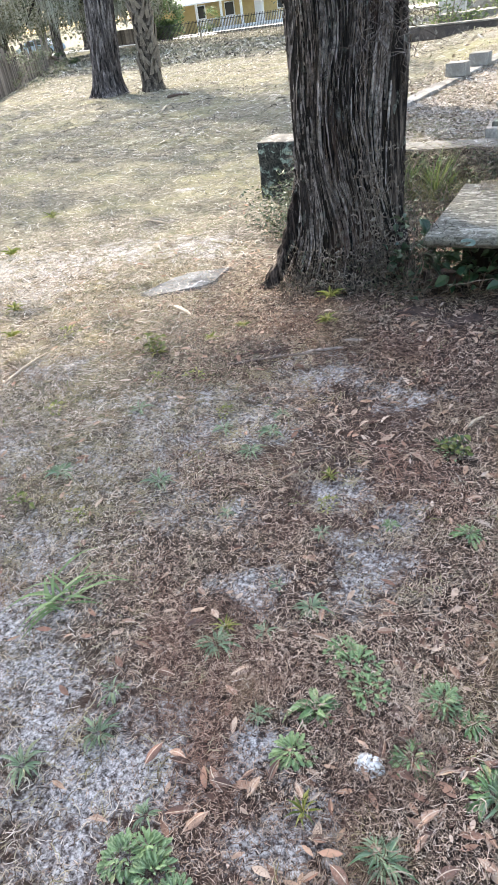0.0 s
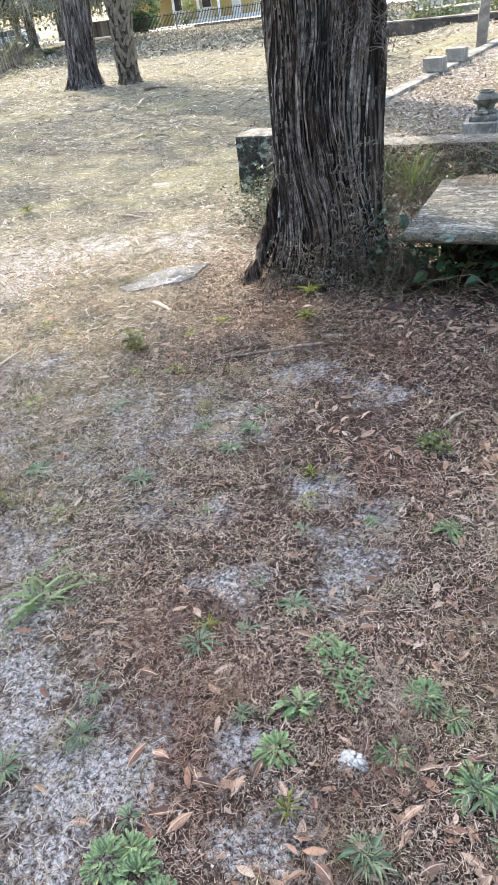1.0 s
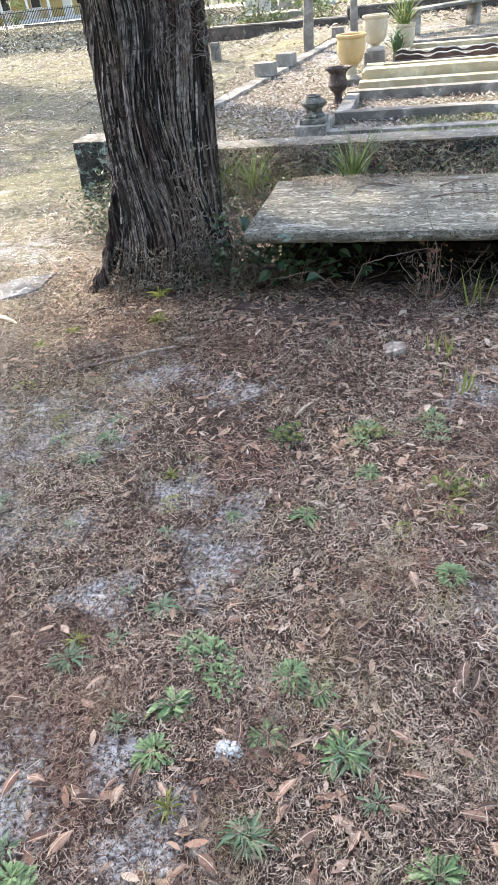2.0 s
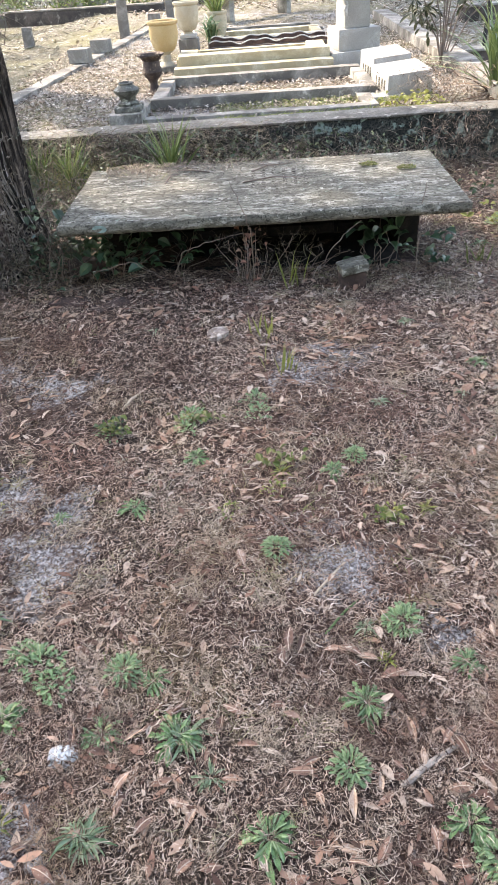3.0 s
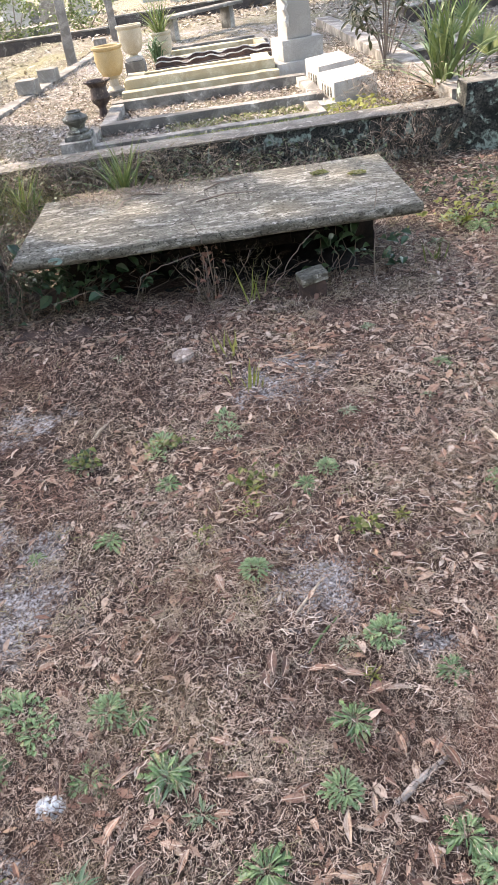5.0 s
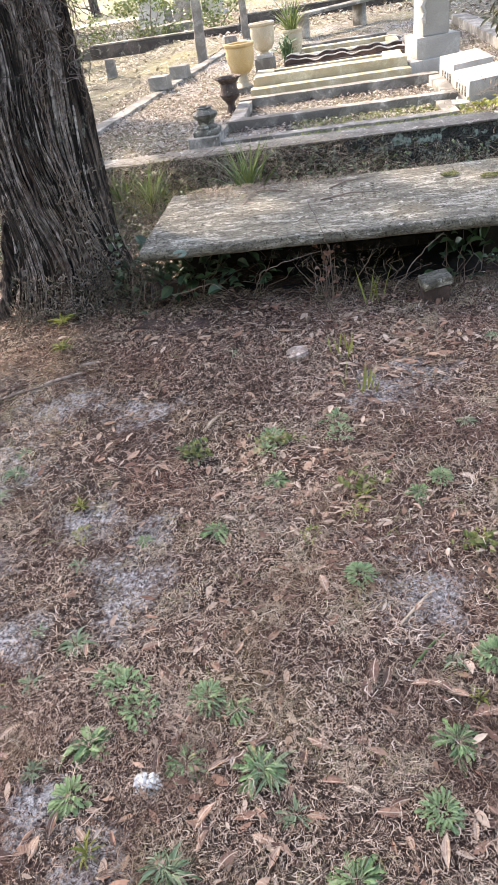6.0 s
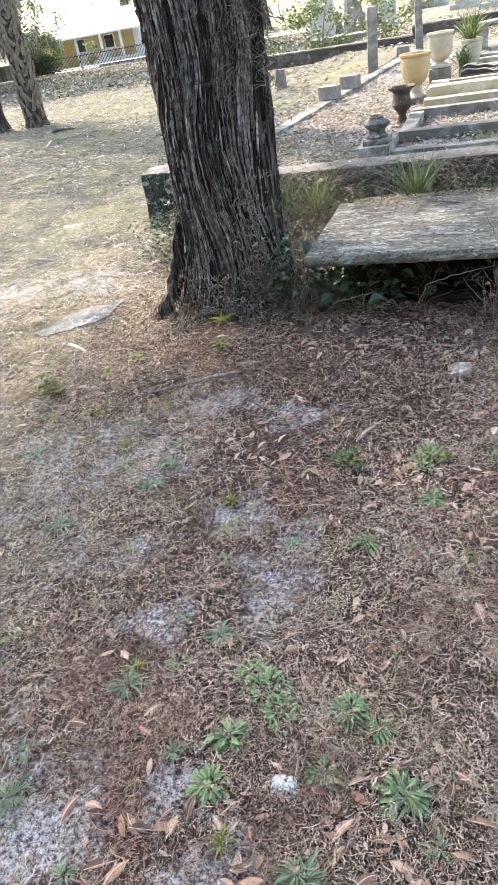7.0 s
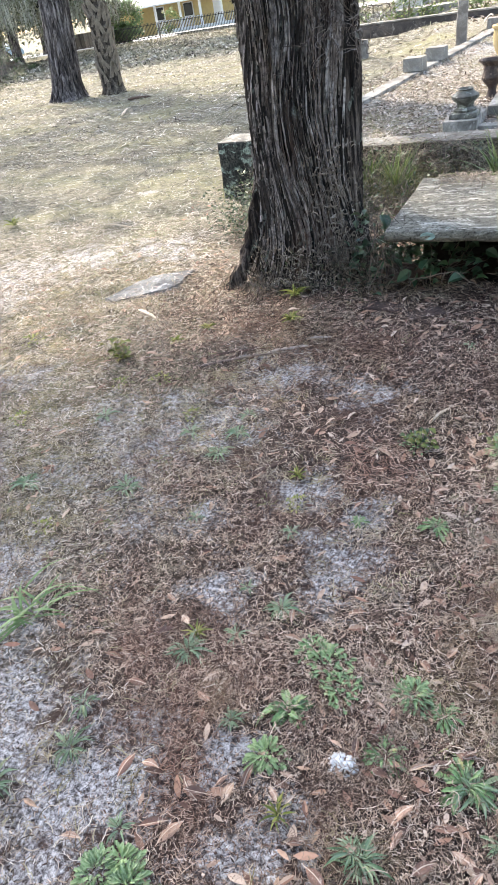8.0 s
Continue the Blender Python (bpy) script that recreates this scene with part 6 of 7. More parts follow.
rosette("broadleaf_weed", (0.36, 1.53, h(0.36, 1.53)), 20, 0.072, 0.024, M_WEED, "weed with long broad green leaves", 21, (0.12, 0.85), STRAP)
clump = thing("grass_clump", (-0.55, 1.61, h(-0.55, 1.61)), label="clump of long arching green grass blades", category="grass")
tagged(part("grass", frond_mesh("grass", 26, 0.21, 0.010, 22, (-0.05, 0.40), 0.20), M_HEDGE, clump), kind="stuff")
for k, (x, y, s) in enumerate(((1.20, 3.97, 0.22), (1.02, 3.45, 0.14), (2.21, 4.17, 0.17), (1.10, 3.13, 0.15))):
    clump = thing("grass_tuft", (x, y, h(x, y)), label="small upright yellow-green grass tuft", category="grass", group="grass tufts")
    tagged(part("grass", frond_mesh("grass", 9, s, 0.010, 23 + k, (1.0, 1.55), 0.05), M_WEED_YELLOW, clump), kind="stuff")
for x, y, z, n, L, w, lab in ((0.42, 5.55, 0.18, 46, 0.50, 0.014, "tall green grass clump behind the slab"), (-0.35, 5.75, 0.08, 50, 0.45, 0.010, "tall thin grass clump before the curb"),
                              (-0.62, 5.9, 0.06, 40, 0.42, 0.010, "tall thin grass clump before the curb")):
    clump = thing("grass_clump", (x, y, z), label=lab, category="grass")
    tagged(part("grass", frond_mesh("grass", n, L, w, int(n + 100 * abs(x)), (0.55, 1.5), 0.10), M_SUNNY, clump), kind="stuff")


n = 12000
x, y = g.uniform(-1.6, 2.4, n), 5.1 + 1.08 * g.uniform(0, 1, n) ** 0.7
k = g.uniform(0, 1, n) < np.clip(1.05 - 0.30 * np.abs(x - 0.1), 0.2, 1)
x, y = x[k], y[k]
n = len(x)
L = g.uniform(0.06, 0.26, n)
at = np.stack([x, y, height(x, y) + g.uniform(0, 1, n) ** 1.3 * (0.10 + 0.24 * smooth((y - 5.4) / 0.7) * np.clip(1.1 - 0.25 * np.abs(x), 0.5, 1))], -1)
tagged(part("vine_tangle", scatter("vine_tangle", BLADE, at, g.uniform(0, 6.3, n), g.normal(0, 0.6, n), g.normal(0, 0.6, n), np.stack([L, g.uniform(0.002, 0.0045, n), L * 1.6], -1)), M_TANGLE), "tangle of dry grass and vines along the curb", "undergrowth", kind="stuff")
m = 4200
tx, ty = np.clip(g.normal(-0.2, 0.75, m), -1.6, 1.4), 6.17 - np.abs(g.normal(0, 0.09, m))
L = g.uniform(0.08, 0.24, m)
tagged(part("vine_tangle", scatter("vine_tangle", BLADE, np.stack([tx, ty, g.uniform(0.02, 0.37, m)], -1), g.normal(0, 0.5, m), g.normal(0, 0.6, m), g.normal(0, 0.8, m), np.stack([L, g.uniform(0.002, 0.0045, m), L * 1.5], -1)), M_TANGLE), "dry vines hanging over the curb face", "undergrowth", kind="stuff")
m = 1500
gx2, gy2 = g.normal(-0.40, 0.5, m), g.uniform(5.75, 6.15, m)
L = g.uniform(0.12, 0.34, m)
blade_up = strip_shape(4, 0.10, 0.2)
blade_up = (blade_up[0] + np.array([0.5, 0, 0]), blade_up[1])
tagged(part("verge_grass", scatter("verge_grass", blade_up, np.stack([gx2, gy2, height(gx2, gy2)], -1), g.uniform(0, 6.3, m), g.normal(0, 0.3, m), -g.uniform(0.7, 1.5, m), np.stack([L, g.uniform(0.003, 0.007, m), L], -1)), M_WEED_VERGE), "yellow-green grass growing against the curb", "grass", kind="stuff")
k = g.uniform(0, 1, n) < 0.32
m = int(k.sum())
L = g.uniform(0.018, 0.045, m)
tagged(part("creeper_leaves", scatter("creeper_leaves", LEAF, at[k] + np.array([0, 0, 0.03]), g.uniform(0, 6.3, m), g.uniform(-0.8, 0.8, m), g.uniform(-0.8, 0.8, m), np.stack([L, L * 0.6, L], -1)), M_BUSH), "small grey-green creeper leaves along the curb", "undergrowth", kind="stuff")

# undergrowth: vines and leafy sprouts round the tree and under the slab
def sprout(at, n, size, reach, material, label, seed, tall=0.2):
    g = np.random.default_rng(seed)
    ob = thing("leafy_sprout", at, label=label, category="plant", group="undergrowth")
    at2 = np.stack([g.normal(0, reach, n), g.normal(0, reach * 0.6, n), g.uniform(0.02, tall, n)], -1)
    s = g.uniform(0.6, 1.3, n) * size
    if material in (M_STRAW, M_FERN):
        at2 = np.repeat(at2, 5, 0) + g.normal(0, 0.03, (5 * n, 3)) * np.array([1, 1, 0.5])
        s = np.repeat(s, 5) * g.uniform(0.8, 2.6, 5 * n)
        me = scatter("foliage", BLADE, at2, g.uniform(0, 6.3, 5 * n), g.uniform(-1, 1, 5 * n), g.uniform(-1.4, 1.4, 5 * n), np.stack([s, np.full(5 * n, 0.0032), s], -1))
        at2 = at2[::5]
    else:
        me = scatter("foliage", LEAF, at2, g.uniform(0, 6.3, n), g.uniform(-0.8, 0.8, n), g.uniform(-0.9, 0.5, n), np.stack([s, s * 0.6, s], -1))
    part("foliage", me, material, ob)
    stems = []
    for p in at2[:: max(1, n // 9)]:
        j = g.normal(0, 0.025, 2)
        stems.append(tube([(p[0] * 0.3, p[1] * 0.3, -0.02), (p[0] * 0.45 + j[0], p[1] * 0.45 + j[1], p[2] * 0.35), (p[0] * 0.85 - j[1], p[1] * 0.85 + j[0], p[2] * 0.75), tuple(p)], [0.0022, 0.0019, 0.0016, 0.0012], 5))
    tagged(part("stalk", join(stems), M_TWIG, ob), kind="stuff")
    return ob


for k, (x, y, n, size, reach, mt, lab, tall) in enumerate((
        (-0.13, 4.10, 40, 0.05, 0.05, M_SPRIG, "grey-green leafy sprig at the foot of the trunk", 0.42),
        (0.44, 2.74, 34, 0.026, 0.026, M_BUSH, "bushy dark green weed with yellowing tips", 0.07),
        (0.45, 2.73, 40, 0.026, 0.028, M_WEED_VERGE, "yellowing leaves of a bushy weed", 0.08),
        (-1.20, 3.20, 44, 0.034, 0.028, M_WEED_VERGE, "upright yellow-green weed on the sandy litter", 0.11),
        (-0.43, 3.71, 40, 0.020, 0.022, M_WEED_VERGE, "small round yellow-green weed near the tree", 0.04),
        (-1.00, 1.94, 26, 0.024, 0.035, M_WEED_VERGE, "thin yellow-green weed on the litter", 0.05),
        (0.74, 2.78, 50, 0.026, 0.045, M_WEED_VERGE, "olive weed patch on the litter", 0.04),
        (1.06, 2.49, 36, 0.026, 0.040, M_WEED_VERGE, "olive weed patch on the litter", 0.04),
        (1.41, 2.19, 30, 0.026, 0.035, M_WEED_VERGE, "yellowing grass blades on the litter", 0.04),
        (-0.05, 4.12, 70, 0.05, 0.08, M_FERN, "dry curled stems at the foot of the trunk", 0.40),
        (-0.72, 4.02, 60, 0.03, 0.12, M_FERN, "dry grass at the foot of the root", 0.12),
        (-0.06, 4.46, 80, 0.060, 0.08, M_VINE_LEAF, "dense dark vine leaves between the trunk and the slab", 0.24),
        (0.16, 4.34, 60, 0.060, 0.10, M_VINE_LEAF, "dense dark vine leaves under the slab corner", 0.26),
        (0.20, 4.22, 46, 0.085, 0.16, M_VINE_LEAF, "dark glossy vine leaves beside the brick", 0.26),
        (-0.22, 4.16, 70, 0.05, 0.11, M_FERN, "dry fern tangle at the foot of the trunk", 0.22),
        (-0.12, 4.24, 36, 0.06, 0.09, M_VINE_LEAF, "dark glossy vine leaves at the foot of the trunk", 0.24),
        (0.55, 4.25, 30, 0.07, 0.16, M_VINE_LEAF, "dark glossy vine leaves under the slab", 0.18),
        (1.66, 4.18, 30, 0.068, 0.08, M_VINE_LEAF, "broad green leaves sprouting under the slab", 0.26),
        (1.95, 4.20, 20, 0.06, 0.10, M_VINE_LEAF, "small leafy sprout under the slab", 0.20),
        (0.98, 4.10, 60, 0.035, 0.11, M_FERN, "dry reddish-brown weed before the slab", 0.30),
        (0.97, 4.05, 34, 0.036, 0.05, M_RED_LEAF, "reddish-brown leafy weed before the slab", 0.30),
        (1.25, 4.20, 40, 0.035, 0.15, M_FERN, "dry brown vine under the slab", 0.22),
        (-1.28, 5.10, 760, 0.024, 0.15, M_SPRIG, "small-leaved grey-green bush beside the trunk", 0.36),
        (-1.08, 5.15, 460, 0.022, 0.12, M_SPRIG, "small-leaved grey-green bush beside the trunk", 0.46),
        (-1.25, 5.7, 120, 0.05, 0.22, M_BUSH, "small-leaved bush before the corner block", 0.34),
        (-1.0, 6.0, 60, 0.08, 0.2, M_SUNNY, "green leaves before the curb", 0.34),
        (-0.1, 5.4, 160, 0.05, 0.30, M_FERN, "tangle of dry vines behind the slab", 0.36),
        (0.9, 5.7, 220, 0.05, 0.42, M_FERN, "tangle of dry vines along the curb", 0.26),
        (1.2, 5.95, 90, 0.045, 0.35, M_BUSH, "grey-green creeping leaves along the curb", 0.24),
        (2.55, 6.08, 150, 0.05, 0.14, M_STRAW, "dry brown weeds against the curb", 0.40),
        (2.75, 6.05, 60, 0.05, 0.12, M_FERN, "dry brown weeds against the curb", 0.30),
        (2.6, 6.75, 160, 0.05, 0.2, M_STRAW, "dry brown grass on the plot edge", 0.30),
        (2.3, 6.62, 60, 0.05, 0.12, M_WEED_YELLOW, "fresh green weeds by the headstones", 0.12),
        (2.65, 4.75, 110, 0.04, 0.2, M_WEED_YELLOW, "green weeds beside the slab", 0.12),
        (2.9, 5.3, 90, 0.04, 0.25, M_BUSH, "green weeds beside the slab", 0.10))):
    sprout((x, y, (PLOT_Z if y > 6.5 else h(x, y))), n, size, reach, mt, lab, 300 + k, tall)


def vine(name, pts, r, material, label, parent=None, seed=0):
    g = np.random.default_rng(seed)
    P = [Vector(p) for p in pts]
    fine = []
    for a, b in zip(P, P[1:]):
        for s in np.linspace(0, 1, 6, endpoint=False):
            fine.append(a.lerp(b, s) + Vector(g.normal(0, 0.004, 3)))
    fine.append(P[-1])
    o = fine[0].copy()
    ob = part(name, tube([p - o for p in fine], list(np.linspace(r, r * 0.5, len(fine))), 5), material, parent)
    ob.location = o
    return ob if parent else tagged(ob, label, "vine", "vines")


vine("vine", [(0.55, 4.15, 0.02), (0.62, 4.05, 0.2), (0.75, 4.0, 0.27), (0.95, 4.02, 0.3)], 0.0032, M_TWIG, "thin woody vine under the slab", seed=1)
vine("vine", [(1.0, 4.08, 0.02), (0.99, 4.02, 0.3), (0.96, 3.98, 0.42), (0.9, 4.05, 0.55)], 0.0035, M_TWIG, "dead upright weed stalk before the slab", seed=2)
vine("vine", [(1.3, 4.05, 0.02), (1.42, 4.0, 0.22), (1.55, 3.99, 0.34)], 0.003, M_TWIG, "thin woody vine under the slab", seed=3)
vine("vine", [(1.86, 4.05, 0.02), (1.85, 4.02, 0.3), (1.86, 4.0, 0.5)], 0.004, M_TWIG, "dead upright weed stalk before the slab", seed=4)
vine("vine", [(0.05, 4.15, 0.02), (0.15, 4.08, 0.12), (0.35, 4.03, 0.18), (0.5, 4.1, 0.05)], 0.0032, M_TWIG, "thin woody vine under the slab", seed=5)

# on the slab: twigs and litter
rod_z = 0.40
for k, (x, y, rz, L) in enumerate(((0.95, 4.55, 5, 0.35), (0.5, 4.62, 70, 0.2), (1.0, 4.75, 30, 0.25), (0.75, 4.8, 160, 0.22))):
    ob = part("twig", tube([(0, 0, 0), (L * 0.5, 0.015, 0.012), (L, 0, 0)], [0.004, 0.005, 0.002], 6), M_TWIG)
    ob.matrix_basis = pose(x, y, rod_z, 0, 0, rz)
    tagged(ob, "thin twig lying on the slab", "twig", "twigs on the slab")

for k, (x, y) in enumerate(((1.69, 4.74), (1.89, 4.63))):
    n = 160
    a, r = g.uniform(0, 6.3, n), 0.055 * np.sqrt(g.uniform(0, 1, n))
    s = g.uniform(0.008, 0.018, n)
    ob = part("moss_cushion", scatter("moss_cushion", LEAF, np.stack([r * np.cos(a), 0.6 * r * np.sin(a), 0.002 + 0.012 * (1 - r / 0.055)], -1), g.uniform(0, 6.3, n), g.uniform(-0.5, 0.5, n), g.uniform(-1, 0, n), np.stack([s, s * 0.5, s], -1)), M_WEED_VERGE)
    ob.location = (x, y, 0.398)
    tagged(ob, "small yellow-green moss cushion on the slab", "moss", "moss on the slab")

# ferns curled on the trunk
g = np.random.default_rng(55)


def curled_frond(sweep, spin):
    """A small dry frond rolled into a hook, of unit span, lying in the x-z plane with a raised rib."""
    v = []
    for i in range(7):
        a = spin + sweep * (i / 6 - 0.5)
        w = 0.10 * (0.45 + 0.55 * math.sin(math.pi * (0.1 + 0.8 * i / 6)))
        for r, out in ((0.42 - w, 0.0), (0.42, -0.10), (0.42 + w, 0.0)):
            v.append((r * math.cos(a), out, r * math.sin(a)))
    return np.array(v), np.array([(3 * i + q, 3 * i + q + 1, 3 * i + q + 4, 3 * i + q + 3) for i in range(6) for q in range(2)])


for n, a0, spread, z0, z1, size, mat, lab in ((300, 318, 14, 0.12, 0.78, (0.020, 0.050), M_CURL, "curled brown resurrection fern"), (1000, 292, 32, 0.0, 0.30, (0.018, 0.042), M_CURL, "curled fern crowded at the foot"),
                                              (900, 285, 38, 0.0, 0.26, (0.018, 0.046), M_FERN, "grey-brown fern tangle at the foot")):
    for spin in (0.3, 1.1, 1.9, 2.7, 3.4, 4.2, 5.0, 5.7):
        m = n // 8
        ang = np.radians(g.normal(a0, spread, m))
        zz = z0 + (z1 - z0) * g.uniform(0, 1, m) ** 1.5
        zz *= 1 - 0.6 * smooth((np.radians(298) - ang) / 0.5) if z1 > 0.5 else 1.0
        rad = 0.318 + 0.20 * np.exp(-zz / 0.16) + g.uniform(0.0, 0.030, m) + 0.09 * smooth((ang - np.radians(318)) / 0.4) * g.uniform(0, 1, m)
        at = np.stack([rad * np.cos(ang), rad * np.sin(ang), zz], -1)
        part("fern", scatter("fern", curled_frond(g.uniform(1.4, 3.0), spin), at, ang + math.pi / 2 + g.normal(0, 0.35, m), g.normal(0, 0.35, m), g.normal(0, 0.6, m), g.uniform(*size, m)), mat, big_tree, lab)["kind"] = "stuff"
s9 = np.linspace(0, 1, 9)
hang = []
for s in s9:
    hang += [(0.10 * math.sin(9 * s), -0.5, -s), (0.10 * math.sin(9 * s) + 0.012, 0.5, -s)]
hang_shape = (np.array(hang), np.array([(2 * i, 2 * i + 1, 2 * i + 3, 2 * i + 2) for i in range(8)]))
n = 520
ang = np.radians(np.concatenate([g.normal(318, 9, n // 2), g.normal(356, 7, n - n // 2)]))
rr = 0.31 + np.abs(g.normal(0, 0.035, n))
at = np.stack([rr * np.cos(ang), rr * np.sin(ang), g.uniform(1.25, 2.4, n)], -1)
L = g.uniform(0.05, 0.26, n)
tagged(part("air_plant", scatter("air_plant", hang_shape, at, g.uniform(0, 6.3, n), g.normal(0, 0.55, n), g.normal(0, 0.55, n), np.stack([L * 1.6, g.uniform(0.0015, 0.0034, n), L], -1)), M_WISP, big_tree, "wispy grey-brown air plant hanging on the bark"), kind="stuff")
for k, (a0, top) in enumerate(((298, 1.7), (312, 2.1), (325, 1.9))):
    a0 = math.radians(a0)
    vine("vine_stem", [(0.345 * math.cos(a0 + 0.12 * math.sin(1.7 * z + 2 * k) + 0.03 * math.sin(6 * z)), 0.345 * math.sin(a0 + 0.12 * math.sin(1.7 * z + 2 * k) + 0.03 * math.sin(6 * z)), z) for z in np.linspace(0.1, top, 16)], 0.0035, M_TWIG, "", big_tree, 60 + k)


# ---- litter: straw, leaves and lawn grass ----
def keep(x, y, dens):
    return g.uniform(0, 1, len(x)) < dens


def off_things(x, y):
    inside = ((x + 0.53) ** 2 + (y - 4.47) ** 2 < 0.34 ** 2) | ((x > 0.02) & (x < 1.95) & (y > 4.24) & (y < 4.95)) | ((y > 6.18) & (x > -2.0) & (x < 3.36))
    return ~inside


def straw(name, n, x0, x1, y0, y1, length, width, material, label, lift=0.25, sand_cut=1.2, blade=BLADE, side=0):
    x, y = g.uniform(x0, x1, n), g.uniform(y0, y1, n)
    clump = 0.55 + 0.45 * np.sin(3.1 * x + 1.7 * y) * np.sin(2.7 * y - 2.1 * x + 1)
    k = off_things(x, y) & keep(x, y, np.clip(1 - sand_cut * sandiness(x, y), 0.06, 1) * np.clip(clump + 0.35, 0.3, 1))
    left = smooth((0.30 - x - 1.0 * smooth((y - 2.3) / 0.9) + 0.25 * np.sin(2.2 * y) + 0.2 * np.sin(5 * x + 3 * y)) / 1.1)
    if side:
        k &= keep(x, y, left if side < 0 else 1 - 0.90 * left)
    x, y = x[k], y[k]
    m = len(x)
    L = g.uniform(0.45, 1.25, m) * length
    at = np.stack([x, y, height(x, y) + 0.003 + np.abs(g.normal(0, 0.010, m))], -1)
    size = np.stack([L, g.uniform(0.6, 1.4, m) * width, L * g.uniform(0.2, 1.3, m)], -1)
    me = scatter(name, blade, at, g.uniform(0, 6.3, m), g.normal(0, 0.3, m), g.normal(0, lift, m), size)
    return tagged(part(name, me, material), label, "litter", kind="stuff")


BIT = (np.array([(-0.5, -0.5, 0.0), (0.5, -0.4, 0.06), (0.5, 0.4, 0.0), (-0.5, 0.5, 0.08)]), np.array([(0, 1, 2, 3)]))
CURLS = [straw_shape(0.10, 0.06), straw_shape(-0.17, 0.08), straw_shape(0.26, 0.08), straw_shape(0.16, 0.10, 3, True), straw_shape(-0.04, 0.03)]
SHORT_CURLS = [straw_shape(0.18, 0.08, 2), straw_shape(-0.30, 0.10, 2), straw_shape(0.05, 0.04, 2)]


def strewn(name, n, x0, x1, y0, y1, length, width, material, label, lift=0.17, sand_cut=1.1, shapes=CURLS, side=0, up=0.014, even=0.45):
    """Curled strands lying loosely over one another, thinner on bare sand and in drifts."""
    x, y = g.uniform(x0, x1, n) + g.normal(0, 0.11, n), g.uniform(y0, y1, n) + g.normal(0, 0.07, n)
    drift = even + (1 - even) * (0.5 + 0.5 * np.sin(3.1 * x + 1.7 * y + 0.8 * np.sin(5 * y)) * np.sin(2.7 * y - 2.1 * x + 1)) * (0.7 + 0.3 * np.sin(11 * x - 4 * y) * np.sin(9 * y + 3 * x))
    k = off_things(x, y) & keep(x, y, np.clip(1 - sand_cut * sandiness(x, y), 0.05, 1) * drift)
    left = smooth((0.30 - x - 1.0 * smooth((y - 2.3) / 0.9) + 0.25 * np.sin(2.2 * y) + 0.2 * np.sin(5 * x + 3 * y)) / 1.1)
    if side:
        k &= keep(x, y, left if side < 0 else 1 - 0.90 * left)
    x, y = x[k], y[k]
    m = len(x)
    L = length * (0.35 + 1.0 * g.uniform(0, 1, m) ** 1.5)
    at = np.stack([x, y, height(x, y) + 0.002 + np.abs(g.normal(0, up, m))], -1)
    me = strands(name, shapes, at, g.uniform(0, 6.3, m), g.normal(0, 0.25, m), g.normal(0, lift, m), L, width * g.uniform(0.55, 1.35, m))
    return tagged(part(name, me, material), label, "litter", kind="stuff")


# nearest ground: fine strands; further off the same litter, a little coarser
strewn("straw_litter", 105000, -1.3, 2.4, 1.5, 2.5, 0.029, 0.0022, M_STRAW, "fine curled brown dead grass and leaf litter", side=1, shapes=SHORT_CURLS)
strewn("straw_litter", 150000, -0.9, 2.0, 0.75, 1.7, 0.022, 0.0014, M_STRAW, "fine curled brown dead grass and leaf litter", side=1, shapes=SHORT_CURLS)
strewn("straw_litter", 32000, -1.3, 2.4, 0.75, 2.5, 0.044, 0.0016, M_STRAW, "long thin curled dead grass", side=1)
strewn("straw_litter", 125000, -2.3, 3.3, 2.4, 4.4, 0.046, 0.0027, M_STRAW, "fine curled brown dead grass and leaf litter", side=1, shapes=SHORT_CURLS)
strewn("straw_litter", 12000, -1.5, 2.2, 4.2, 6.6, 0.060, 0.0040, M_STRAW, "brown dead grass and leaf litter", shapes=SHORT_CURLS)
strewn("olive_straw", 22000, 2.0, 5.5, 4.2, 6.6, 0.060, 0.0038, M_TAN, "olive and tan dead grass beside the curb", shapes=SHORT_CURLS)
strewn("straw_litter", 46000, -2.5, 6, -4, 0.85, 0.06, 0.006, M_STRAW, "brown dead grass and leaf litter", shapes=SHORT_CURLS)
strewn("straw_litter", 24000, 2.5, 6.5, 0.7, 4.6, 0.06, 0.006, M_STRAW, "brown dead grass and leaf litter", shapes=SHORT_CURLS)
strewn("pale_straw", 62000, -1.9, 0.8, 0.75, 2.5, 0.034, 0.0023, M_TAN, "fine curled tan and olive dead grass", side=-1, sand_cut=0.9)
strewn("pale_straw", 44000, -1.9, 0.8, 0.75, 2.9, 0.040, 0.0020, M_PALE, "pale dead grass", side=-1, sand_cut=0.75)
strewn("pale_straw", 34000, -3.6, 0.6, 2.4, 4.4, 0.050, 0.0027, M_TAN, "fine curled tan and olive dead grass", side=-1, sand_cut=0.8, shapes=SHORT_CURLS)
strewn("pale_straw", 70000, -3.6, 0.6, 2.4, 5.6, 0.050, 0.0028, M_PALE, "pale dead grass", side=-1, sand_cut=0.7, shapes=SHORT_CURLS)
strewn("rosy_straw", 52000, 0.8, 3.7, 1.6, 5.6, 0.040, 0.0028, M_ROSY, "pale pinkish dry straw", sand_cut=0.7, shapes=SHORT_CURLS, up=0.014)
strewn("straw_litter", 30000, -0.7, 1.7, 0.75, 1.4, 0.013, 0.0016, M_STRAW, "broken short straw", side=1, shapes=SHORT_CURLS)
straw("litter_crumbs", 150000, -2.4, 3.3, 0.65, 4.6, 0.010, 0.0030, M_STRAW, "crumbled leaf and straw litter", 0.5, 1.0, BIT, 1)
